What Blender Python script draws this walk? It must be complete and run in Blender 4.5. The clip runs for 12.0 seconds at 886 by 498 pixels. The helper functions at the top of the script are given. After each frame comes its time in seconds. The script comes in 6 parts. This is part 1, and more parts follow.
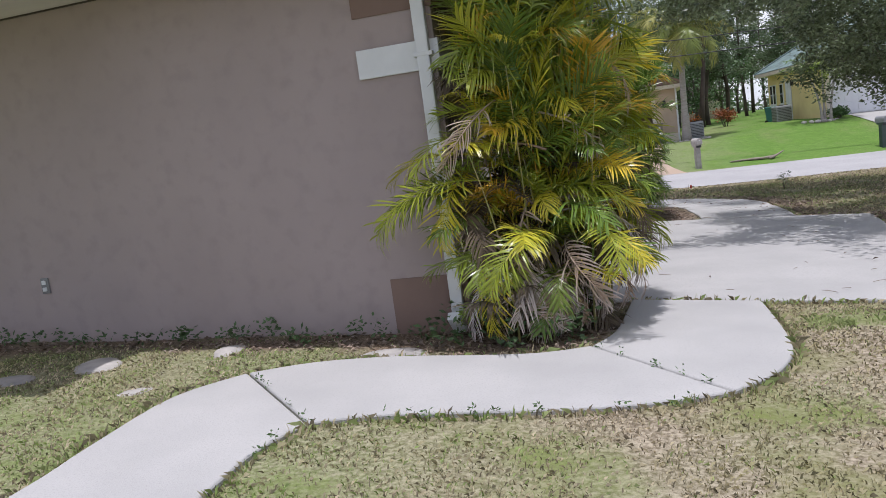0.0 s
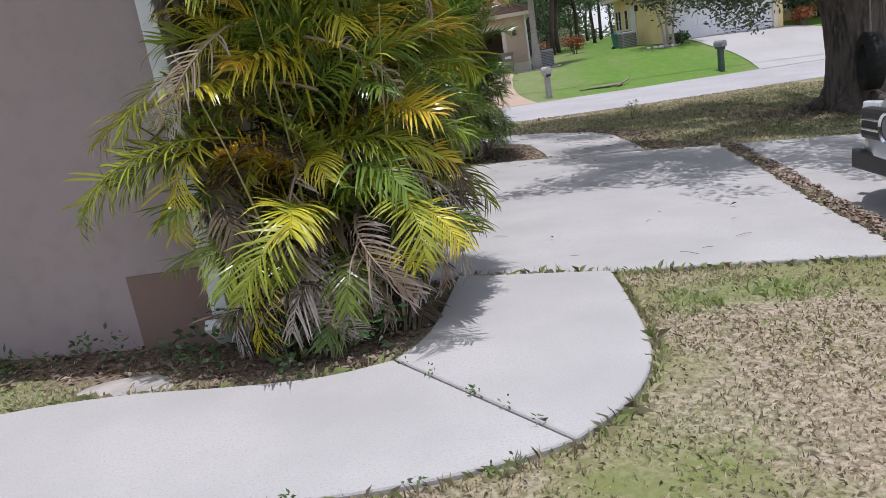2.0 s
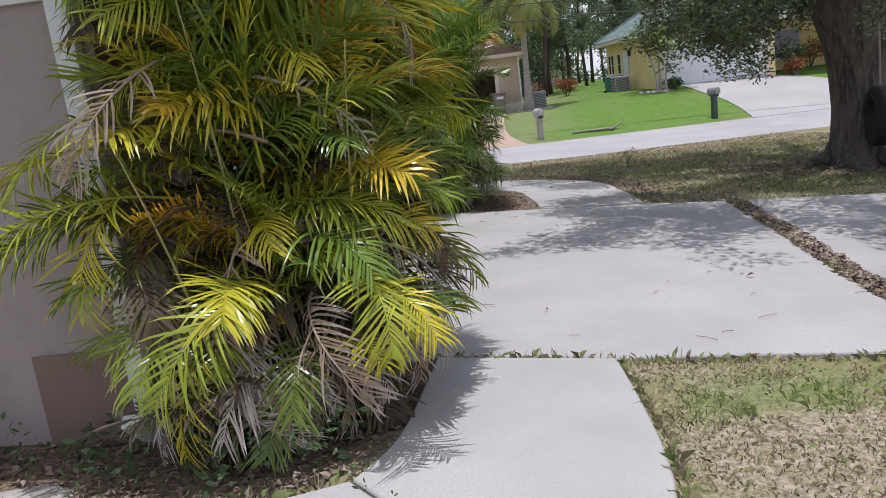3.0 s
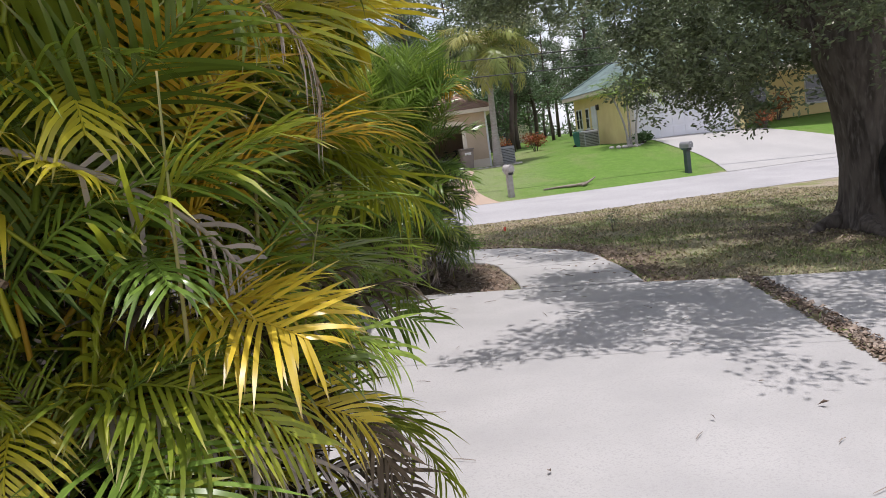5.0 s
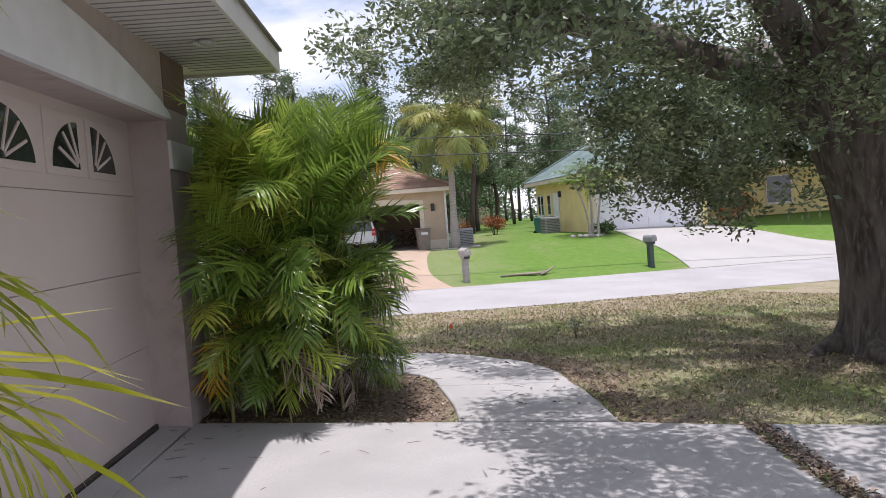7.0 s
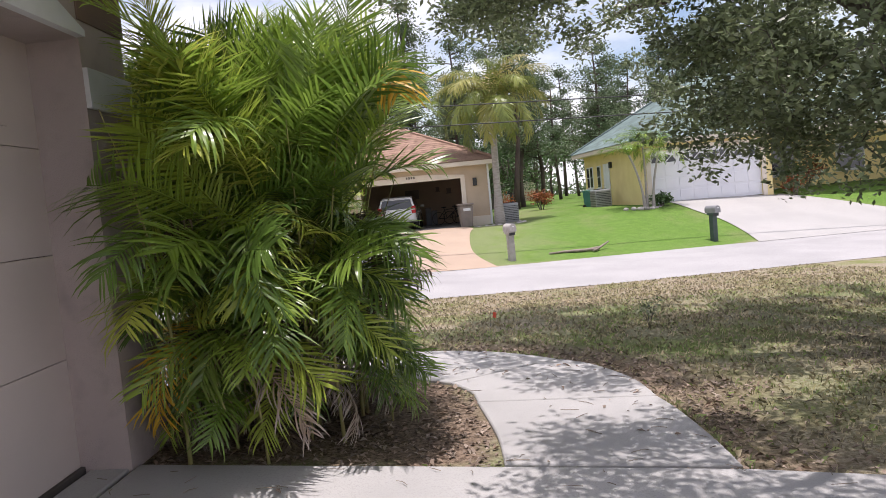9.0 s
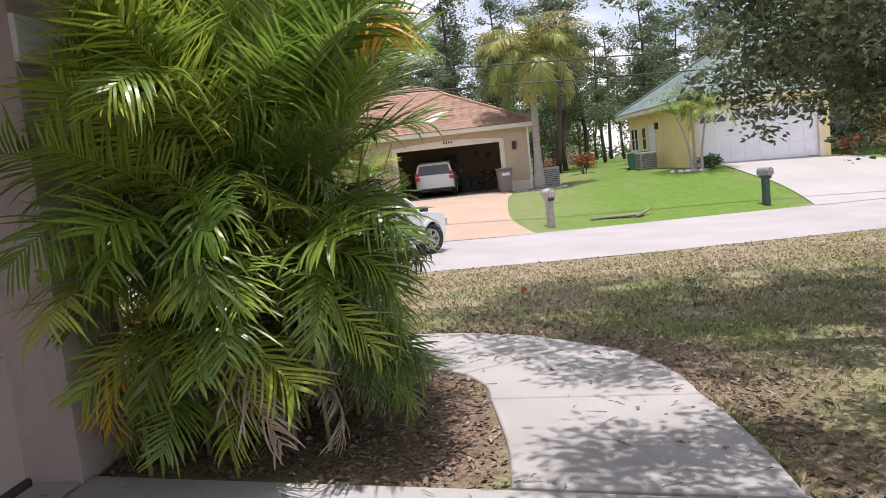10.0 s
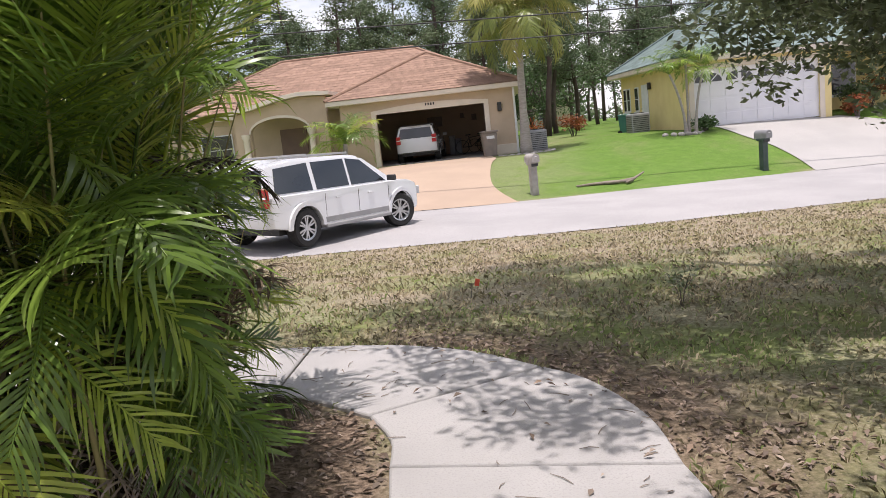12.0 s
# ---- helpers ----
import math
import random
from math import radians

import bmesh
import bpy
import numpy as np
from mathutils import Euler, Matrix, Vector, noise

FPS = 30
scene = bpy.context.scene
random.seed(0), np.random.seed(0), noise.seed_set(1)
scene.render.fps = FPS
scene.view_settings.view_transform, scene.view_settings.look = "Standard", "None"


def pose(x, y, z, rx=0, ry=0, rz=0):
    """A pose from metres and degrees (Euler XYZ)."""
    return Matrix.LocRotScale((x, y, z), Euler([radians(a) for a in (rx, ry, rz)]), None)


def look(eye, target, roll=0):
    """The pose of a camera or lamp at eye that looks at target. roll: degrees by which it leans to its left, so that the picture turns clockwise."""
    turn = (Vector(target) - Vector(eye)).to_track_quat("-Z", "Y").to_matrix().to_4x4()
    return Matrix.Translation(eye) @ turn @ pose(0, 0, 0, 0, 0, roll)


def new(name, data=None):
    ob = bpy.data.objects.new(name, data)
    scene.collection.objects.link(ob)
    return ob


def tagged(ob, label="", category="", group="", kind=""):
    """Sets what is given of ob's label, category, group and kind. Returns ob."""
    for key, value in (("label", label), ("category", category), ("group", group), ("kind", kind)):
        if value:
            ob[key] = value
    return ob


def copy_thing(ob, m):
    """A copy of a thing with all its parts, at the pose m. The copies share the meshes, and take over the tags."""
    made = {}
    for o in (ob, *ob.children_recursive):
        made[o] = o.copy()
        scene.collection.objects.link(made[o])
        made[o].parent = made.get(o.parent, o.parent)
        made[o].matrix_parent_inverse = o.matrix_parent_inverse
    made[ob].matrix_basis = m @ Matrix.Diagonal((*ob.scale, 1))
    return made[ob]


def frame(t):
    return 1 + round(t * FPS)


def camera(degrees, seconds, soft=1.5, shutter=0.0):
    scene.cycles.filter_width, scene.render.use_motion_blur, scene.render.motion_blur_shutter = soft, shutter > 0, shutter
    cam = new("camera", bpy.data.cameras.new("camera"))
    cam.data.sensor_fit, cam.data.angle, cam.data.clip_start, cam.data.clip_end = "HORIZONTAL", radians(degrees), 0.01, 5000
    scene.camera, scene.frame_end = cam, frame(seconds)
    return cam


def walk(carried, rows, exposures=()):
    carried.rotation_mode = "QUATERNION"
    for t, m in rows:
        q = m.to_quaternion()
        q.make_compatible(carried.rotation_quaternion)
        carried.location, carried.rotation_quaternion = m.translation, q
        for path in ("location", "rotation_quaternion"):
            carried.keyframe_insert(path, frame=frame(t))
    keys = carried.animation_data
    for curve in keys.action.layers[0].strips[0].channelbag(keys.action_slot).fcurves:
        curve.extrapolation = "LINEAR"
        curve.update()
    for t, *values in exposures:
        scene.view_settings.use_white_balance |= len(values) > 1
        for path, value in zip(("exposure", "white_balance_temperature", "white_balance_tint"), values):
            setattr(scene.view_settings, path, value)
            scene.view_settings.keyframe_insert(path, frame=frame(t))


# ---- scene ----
cam = camera(61.27, 12.0, soft=0.6)
# the lot falls away from the garage front towards +x; LOT lays what rests on it on that fall
HC = Vector((0.13, 5.55, 0.0))           # the near house's corner between side wall and garage front
FALL = 0.045
LOT = Matrix.Translation(HC) @ Matrix.Rotation(math.atan(FALL), 4, "Y") @ Matrix.Translation(-HC)
# seconds, place in metres, turn in degrees
PATH = [
    (0.0, 0.000, 0.000, 1.405, 82.06, 5.16, -0.28),
    (0.5, 0.224, 0.326, 1.415, 82.36, 7.83, -1.74),
    (1.0, 0.344, 0.710, 1.405, 81.56, 6.72, -6.27),
    (1.5, 0.523, 1.018, 1.392, 79.78, 6.33, -11.04),
    (2.0, 0.622, 1.393, 1.370, 75.99, 6.51, -10.97),
    (2.5, 0.660, 1.739, 1.401, 76.57, 5.25, -11.56),
    (3.0, 0.815, 2.094, 1.419, 78.64, 4.72, -11.52),
    (5.0, 1.203, 3.579, 1.481, 82.52, 5.29, -13.98),
    (5.5, 1.381, 3.949, 1.514, 86.87, 2.94, -15.06),
    (6.0, 1.509, 4.324, 1.516, 88.67, 1.83, -16.14),
    (6.5, 1.649, 4.741, 1.556, 89.54, 0.55, -17.35),
    (7.0, 1.917, 5.202, 1.546, 88.23, 1.80, -16.87),
    (9.0, 2.505, 6.968, 1.419, 86.73, 2.95, -13.47),
    (9.5, 2.710, 7.306, 1.414, 84.44, 4.39, -10.29),
    (10.0, 2.900, 7.638, 1.422, 84.22, 3.53, -10.15),
    (10.5, 3.178, 7.933, 1.403, 84.31, 3.78, -9.62),
    (11.0, 3.384, 8.275, 1.395, 84.22, 3.70, -8.43),
    (11.5, 3.560, 8.626, 1.427, 84.23, 3.66, -8.15),
    (12.0, 3.657, 8.935, 1.442, 81.32, 3.63, -10.60),
]
walk(cam, [(t, LOT @ pose(x, y, z, rx, ry, rz)) for t, x, y, z, rx, ry, rz in PATH], exposures=[(0.0, -0.08, 6050, 15), (3.0, -0.12, 6100, 15), (5.5, 0.1, 6350, 16), (7.0, 0.25, 6250, 18), (9.5, 0.34, 6550, 19), (12.0, 0.24, 6650, 18)])

# ---- world and sun ----
HT = radians(14.5)                       # the near house's turn against the axes
HU = Vector((math.cos(HT), -math.sin(HT), 0.0))
HV = Vector((math.sin(HT), math.cos(HT), 0.0))
SUN_WAY = (Vector((0, 0, 1)) - 0.10 * HV + 0.025 * HU).normalized()

world = bpy.data.worlds.new("sky")
scene.world = world
world.use_nodes = True
wt = world.node_tree
wt.nodes.clear()


def wnode(kind, **values):
    n = wt.nodes.new(kind)
    for k, v in values.items():
        n.inputs[k].default_value = v
    return n


sky = wt.nodes.new("ShaderNodeTexSky")
sky.sky_type = "NISHITA"
sky.sun_disc = False
sky.sun_elevation = math.asin(SUN_WAY.z)
sky.sun_rotation = math.atan2(SUN_WAY.x, SUN_WAY.y)
sky.air_density, sky.dust_density, sky.ozone_density = 1.0, 1.6, 1.0
coords = wt.nodes.new("ShaderNodeTexCoord")
stretch = wt.nodes.new("ShaderNodeMapping")
stretch.inputs["Scale"].default_value = (1.6, 1.6, 4.2)
clouds = wnode("ShaderNodeTexNoise", Scale=1.7, Detail=7.0, Roughness=0.58)
cover = wt.nodes.new("ShaderNodeValToRGB")
cover.color_ramp.elements[0].position, cover.color_ramp.elements[1].position = 0.36, 0.60
cloud_mix = wt.nodes.new("ShaderNodeMix")
cloud_mix.data_type = "RGBA"
cloud_mix.inputs["B"].default_value = (7.4, 7.5, 7.8, 1)
backing = wnode("ShaderNodeBackground", Strength=0.132)
wout = wt.nodes.new("ShaderNodeOutputWorld")
wt.links.new(coords.outputs["Generated"], stretch.inputs["Vector"])
wt.links.new(stretch.outputs["Vector"], clouds.inputs["Vector"])
wt.links.new(clouds.outputs["Fac"], cover.inputs["Fac"])
wt.links.new(cover.outputs["Color"], cloud_mix.inputs["Factor"])
wt.links.new(sky.outputs["Color"], cloud_mix.inputs["A"])
wt.links.new(cloud_mix.outputs["Result"], backing.inputs["Color"])
wt.links.new(backing.outputs["Background"], wout.inputs["Surface"])

sun = new("sun", bpy.data.lights.new("sun", "SUN"))
sun.data.energy, sun.data.angle, sun.data.color = 3.8, radians(0.55), (1.0, 0.965, 0.915)
sun.matrix_world = look(SUN_WAY * 60, (0, 0, 0))


# ---- materials ----
def material(name, base, second=None, scale=4.0, rough=0.7, metal=0.0, bump=0.0, bump_scale=60.0, detail=6.0, third=None, third_scale=30.0,
             island=0.0, rand=0.0, spec=0.5, translucent=0.0, spread=(0.38, 0.64), stretch_z=1.0, coat=0.0):
    """Principled surface: base and second colour mixed by coarse noise, third by fine noise, with relief."""
    m = bpy.data.materials.new(name)
    m.use_nodes = True
    nt = m.node_tree
    p = nt.nodes["Principled BSDF"]
    p.inputs["Roughness"].default_value, p.inputs["Metallic"].default_value = rough, metal
    p.inputs["Specular IOR Level"].default_value = spec
    p.inputs["Coat Weight"].default_value = coat
    geo = nt.nodes.new("ShaderNodeTexCoord")
    mp = nt.nodes.new("ShaderNodeMapping")
    mp.inputs["Scale"].default_value = (1, 1, stretch_z)
    nt.links.new(geo.outputs["Object"], mp.inputs["Vector"])
    colour = nt.nodes.new("ShaderNodeRGB")
    colour.outputs[0].default_value = (*base, 1)
    out = colour.outputs[0]

    def noise_fac(s, lo, hi, d):
        n = nt.nodes.new("ShaderNodeTexNoise")
        n.inputs["Scale"].default_value, n.inputs["Detail"].default_value = s, d
        nt.links.new(mp.outputs["Vector"], n.inputs["Vector"])
        r = nt.nodes.new("ShaderNodeMapRange")
        r.inputs["From Min"].default_value, r.inputs["From Max"].default_value = lo, hi
        nt.links.new(n.outputs["Fac"], r.inputs["Value"])
        return r.outputs["Result"], n.outputs["Fac"]

    def blend(a, fac, b):
        x = nt.nodes.new("ShaderNodeMix")
        x.data_type = "RGBA"
        nt.links.new(a, x.inputs["A"])
        x.inputs["B"].default_value = (*b, 1)
        nt.links.new(fac, x.inputs["Factor"])
        return x.outputs["Result"]

    if second:
        out = blend(out, noise_fac(scale, *spread, detail)[0], second)
    if third:
        out = blend(out, noise_fac(third_scale, 0.5, 0.72, 4.0)[0], third)
    if island or rand:
        h = nt.nodes.new("ShaderNodeHueSaturation")
        src = nt.nodes.new("ShaderNodeNewGeometry").outputs["Random Per Island"] if island else nt.nodes.new("ShaderNodeObjectInfo").outputs["Random"]
        r = nt.nodes.new("ShaderNodeMapRange")
        amount = island or rand
        r.inputs["To Min"].default_value, r.inputs["To Max"].default_value = 1 - amount, 1 + amount
        nt.links.new(src, r.inputs["Value"])
        nt.links.new(r.outputs["Result"], h.inputs["Value"])
        nt.links.new(out, h.inputs["Color"])
        out = h.outputs["Color"]
    nt.links.new(out, p.inputs["Base Color"])
    if bump:
        fac = noise_fac(bump_scale, 0, 1, 5.0)[1]
        b = nt.nodes.new("ShaderNodeBump")
        b.inputs["Strength"].default_value, b.inputs["Distance"].default_value = bump, 0.01
        nt.links.new(fac, b.inputs["Height"])
        nt.links.new(b.outputs["Normal"], p.inputs["Normal"])
    if translucent:
        tr = nt.nodes.new("ShaderNodeBsdfTranslucent")
        nt.links.new(out, tr.inputs["Color"])
        mx = nt.nodes.new("ShaderNodeMixShader")
        mx.inputs["Fac"].default_value = translucent
        nt.links.new(p.outputs["BSDF"], mx.inputs[1])
        nt.links.new(tr.outputs["BSDF"], mx.inputs[2])
        nt.links.new(mx.outputs["Shader"], nt.nodes["Material Output"].inputs["Surface"])
    return m


def leaf_material(name, stops, tip, tip_from=0.75, translucent=0.35, rough=0.36):
    """Palm leaf: colour picked per frond out of stops, running to tip along each leaflet (attribute 'run')."""
    m = bpy.data.materials.new(name)
    m.use_nodes = True
    nt = m.node_tree
    p = nt.nodes["Principled BSDF"]
    p.inputs["Roughness"].default_value = rough
    info = nt.nodes.new("ShaderNodeObjectInfo")
    ramp = nt.nodes.new("ShaderNodeValToRGB")
    while len(ramp.color_ramp.elements) < len(stops):
        ramp.color_ramp.elements.new(0.5)
    for e, (pos, col) in zip(ramp.color_ramp.elements, stops):
        e.position, e.color = pos, (*col, 1)
    nt.links.new(info.outputs["Random"], ramp.inputs["Fac"])
    hue = nt.nodes.new("ShaderNodeHueSaturation")
    isl = nt.nodes.new("ShaderNodeMapRange")
    isl.inputs["To Min"].default_value, isl.inputs["To Max"].default_value = 0.72, 1.25
    nt.links.new(nt.nodes.new("ShaderNodeNewGeometry").outputs["Random Per Island"], isl.inputs["Value"])
    nt.links.new(isl.outputs["Result"], hue.inputs["Value"])
    nt.links.new(ramp.outputs["Color"], hue.inputs["Color"])
    run = nt.nodes.new("ShaderNodeAttribute")
    run.attribute_name = "run"
    mr = nt.nodes.new("ShaderNodeMapRange")
    mr.inputs["From Min"].default_value, mr.inputs["From Max"].default_value = tip_from, 1.05
    nt.links.new(run.outputs["Fac"], mr.inputs["Value"])
    mix = nt.nodes.new("ShaderNodeMix")
    mix.data_type = "RGBA"
    nt.links.new(mr.outputs["Result"], mix.inputs["Factor"])
    nt.links.new(hue.outputs["Color"], mix.inputs["A"])
    mix.inputs["B"].default_value = (*tip, 1)
    nt.links.new(mix.outputs["Result"], p.inputs["Base Color"])
    tr = nt.nodes.new("ShaderNodeBsdfTranslucent")
    nt.links.new(mix.outputs["Result"], tr.inputs["Color"])
    mx = nt.nodes.new("ShaderNodeMixShader")
    mx.inputs["Fac"].default_value = translucent
    nt.links.new(p.outputs["BSDF"], mx.inputs[1])
    nt.links.new(tr.outputs["BSDF"], mx.inputs[2])
    nt.links.new(mx.outputs["Shader"], nt.nodes["Material Output"].inputs["Surface"])
    return m


def ground_material():
    """Lawn: attributes 'lush' (green turf) and 'litter' (leaf mulch) over dry straw-coloured turf."""
    m = material("lawn_soil", (0.30, 0.24, 0.155), rough=0.95, bump=0.9, bump_scale=45.0, spec=0.1)
    nt = m.node_tree
    p = nt.nodes["Principled BSDF"]
    pos = nt.nodes.new("ShaderNodeNewGeometry").outputs["Position"]

    def noise_of(s, d, lo, hi):
        n = nt.nodes.new("ShaderNodeTexNoise")
        n.inputs["Scale"].default_value, n.inputs["Detail"].default_value, n.inputs["Roughness"].default_value = s, d, 0.65
        nt.links.new(pos, n.inputs["Vector"])
        r = nt.nodes.new("ShaderNodeMapRange")
        r.inputs["From Min"].default_value, r.inputs["From Max"].default_value = lo, hi
        nt.links.new(n.outputs["Fac"], r.inputs["Value"])
        return r.outputs["Result"]

    def mix(a, fac, b):
        x = nt.nodes.new("ShaderNodeMix")
        x.data_type = "RGBA"
        for sock, v in (("A", a), ("B", b)):
            if isinstance(v, tuple):
                x.inputs[sock].default_value = (*v, 1)
            else:
                nt.links.new(v, x.inputs[sock])
        nt.links.new(fac, x.inputs["Factor"])
        return x.outputs["Result"]

    def attr(n):
        a = nt.nodes.new("ShaderNodeAttribute")
        a.attribute_name = n
        return a.outputs["Fac"]

    dry = mix((0.41, 0.35, 0.265), noise_of(34.0, 9.0, 0.38, 0.62), (0.15, 0.12, 0.08))
    dry = mix(dry, noise_of(0.9, 5.0, 0.47, 0.66), (0.17, 0.185, 0.065))
    green = mix((0.10, 0.20, 0.03), noise_of(3.5, 7.0, 0.35, 0.68), (0.15, 0.26, 0.05))
    green = mix(green, noise_of(0.5, 4.0, 0.5, 0.75), (0.20, 0.23, 0.09))
    green = mix(green, noise_of(30.0, 6.0, 0.45, 0.65), (0.06, 0.115, 0.022))
    mulch = mix((0.10, 0.07, 0.052), noise_of(38.0, 6.0, 0.4, 0.62), (0.27, 0.20, 0.15))
    out = mix(dry, attr("lush"), green)
    out = mix(out, attr("litter"), mulch)
    nt.links.new(out, p.inputs["Base Color"])
    return m


M = {}
M["ground"] = ground_material()
M["concrete"] = material("pale_concrete", (0.435, 0.422, 0.415), (0.375, 0.365, 0.36), 1.3, 0.85, third=(0.35, 0.34, 0.335), third_scale=90, bump=0.25, bump_scale=160, spec=0.2)
M["asphalt"] = material("grey_asphalt", (0.40, 0.385, 0.385), (0.34, 0.33, 0.33), 0.6, 0.9, third=(0.28, 0.27, 0.27), third_scale=120, bump=0.4, bump_scale=140, spec=0.2)
M["tan_drive"] = material("tan_painted_concrete", (0.43, 0.325, 0.245), (0.39, 0.295, 0.225), 0.9, 0.8, third=(0.36, 0.275, 0.21), third_scale=40, spec=0.2)
M["white_drive"] = material("white_concrete", (0.40, 0.385, 0.375), (0.36, 0.35, 0.34), 0.7, 0.85, third=(0.33, 0.32, 0.31), third_scale=30, spec=0.2)
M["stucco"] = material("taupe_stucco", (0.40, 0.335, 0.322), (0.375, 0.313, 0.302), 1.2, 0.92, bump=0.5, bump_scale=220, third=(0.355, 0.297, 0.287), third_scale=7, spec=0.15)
# same taupe stucco, lightened to stand in for light bounced off the drive
M["stucco_front_lit"] = material("bounce_lit_taupe_stucco", (0.52, 0.44, 0.415), (0.47, 0.40, 0.38), 1.2, 0.92, bump=0.5, bump_scale=220, third=(0.43, 0.365, 0.345), third_scale=7, spec=0.15)
M["stucco_brown"] = material("brown_stucco", (0.25, 0.175, 0.145), (0.22, 0.155, 0.13), 2, 0.92, bump=0.5, bump_scale=220, spec=0.15)
M["trim_white"] = material("white_trim_paint", (0.74, 0.75, 0.76), (0.66, 0.67, 0.68), 3, 0.6, bump=0.1, bump_scale=90, spec=0.3)
M["soffit"] = material("white_vinyl_soffit", (0.72, 0.70, 0.68), (0.64, 0.62, 0.60), 2, 0.55, spec=0.3)
M["door_paint"] = material("taupe_door_paint", (0.60, 0.515, 0.48), (0.55, 0.475, 0.445), 1.1, 0.6, bump=0.08, bump_scale=120, spec=0.3)
M["dark_gap"] = material("dark_gap", (0.07, 0.06, 0.055), rough=0.9)
M["glass"] = material("dark_window_glass", (0.02, 0.024, 0.028), (0.035, 0.04, 0.045), 0.8, 0.06, spec=0.8)
M["shingle_brown"] = material("brown_shingles", (0.36, 0.235, 0.175), (0.29, 0.19, 0.145), 5, 0.9, third=(0.21, 0.14, 0.11), third_scale=60, bump=0.5, bump_scale=50, island=0.14, spec=0.15)
M["shingle_green"] = material("green_grey_shingles", (0.20, 0.265, 0.255), (0.165, 0.22, 0.21), 4, 0.9, third=(0.12, 0.16, 0.155), third_scale=60, bump=0.5, bump_scale=50, island=0.14, spec=0.15)
M["shingle_grey"] = material("grey_shingles", (0.22, 0.20, 0.185), (0.17, 0.155, 0.145), 5, 0.9, bump=0.5, bump_scale=50, island=0.14, spec=0.15)
M["tan_wall"] = material("tan_stucco", (0.56, 0.44, 0.33), (0.51, 0.40, 0.30), 1.5, 0.9, bump=0.4, bump_scale=150, spec=0.15)
M["cream_trim"] = material("cream_trim", (0.72, 0.64, 0.55), (0.66, 0.59, 0.51), 2, 0.7, spec=0.25)
M["yellow_wall"] = material("yellow_stucco", (0.76, 0.63, 0.32), (0.71, 0.58, 0.29), 1.4, 0.9, bump=0.4, bump_scale=150, spec=0.15)
M["white_door"] = material("white_garage_door", (0.78, 0.78, 0.82), (0.72, 0.72, 0.77), 1.2, 0.5, spec=0.3)
M["room"] = material("garage_wall", (0.36, 0.33, 0.31), (0.30, 0.28, 0.26), 1.0, 0.9)
M["bark"] = material("oak_bark", (0.165, 0.14, 0.122), (0.075, 0.063, 0.057), 9, 0.95, third=(0.21, 0.185, 0.165), third_scale=22, bump=1.0, bump_scale=26, spec=0.1, stretch_z=0.22)
M["pine_bark"] = material("pine_bark", (0.13, 0.10, 0.085), (0.07, 0.055, 0.05), 3, 0.95, bump=0.8, bump_scale=12, spec=0.1, stretch_z=0.3)
M["palm_trunk"] = material("grey_palm_trunk", (0.40, 0.36, 0.34), (0.30, 0.27, 0.25), 5, 0.9, bump=0.5, bump_scale=20, spec=0.15, stretch_z=4.0)
M["cane"] = material("green_cane", (0.20, 0.21, 0.07), (0.30, 0.24, 0.10), 9, 0.6, rand=0.3, stretch_z=0.6)
M["oak_leaf"] = material("oak_leaf", (0.20, 0.24, 0.125), (0.12, 0.155, 0.08), 0.8, 0.36, island=0.5, translucent=0.38, spec=0.6)
M["pine_leaf"] = material("pine_needles", (0.15, 0.19, 0.10), (0.10, 0.145, 0.075), 0.35, 0.7, island=0.35, translucent=0.2)
M["shrub_leaf"] = material("shrub_leaf", (0.10, 0.17, 0.06), (0.065, 0.115, 0.045), 0.6, 0.5, island=0.35, translucent=0.25)
M["red_leaf"] = material("red_shrub_leaf", (0.34, 0.07, 0.03), (0.20, 0.11, 0.03), 6, 0.5, island=0.35, translucent=0.25)
M["frond_yellow"] = leaf_material("yellowing_palm_leaf", [(0.0, (0.12, 0.18, 0.028)), (0.28, (0.25, 0.31, 0.034)), (0.58, (0.45, 0.47, 0.04)), (0.84, (0.72, 0.60, 0.05)), (1.0, (0.72, 0.38, 0.045))], (0.55, 0.45, 0.26), 0.80, 0.32, 0.30)
M["frond_green"] = leaf_material("green_palm_leaf", [(0.0, (0.085, 0.155, 0.032)), (0.45, (0.19, 0.30, 0.05)), (0.82, (0.34, 0.46, 0.07)), (1.0, (0.52, 0.56, 0.10))], (0.40, 0.35, 0.19), 0.88, 0.40, 0.28)
# dead leaf colour taken near black to stand for shade inside the clumps
M["frond_old_shade"] = leaf_material("shade_dark_old_palm_leaf", [(0.0, (0.045, 0.035, 0.022)), (0.6, (0.085, 0.06, 0.035)), (1.0, (0.15, 0.105, 0.06))], (0.12, 0.09, 0.06), 0.3, 0.05, 0.85)
M["frond_dead"] = leaf_material("dead_palm_leaf", [(0.0, (0.27, 0.18, 0.11)), (0.4, (0.42, 0.33, 0.26)), (1.0, (0.62, 0.56, 0.55))], (0.55, 0.48, 0.45), 0.3, 0.15, 0.8)
M["frond_far"] = leaf_material("feathery_palm_leaf", [(0.0, (0.16, 0.21, 0.05)), (0.6, (0.30, 0.33, 0.08)), (1.0, (0.46, 0.38, 0.15))], (0.36, 0.30, 0.15), 0.8, 0.35)
M["grass_dry"] = material("dry_grass_blade", (0.43, 0.36, 0.255), (0.31, 0.28, 0.155), 1.1, 0.8, island=0.65, translucent=0.25, spec=0.2)
M["grass_green"] = material("green_grass_blade", (0.25, 0.33, 0.10), (0.36, 0.40, 0.18), 1.5, 0.6, island=0.35, translucent=0.3, spec=0.3)
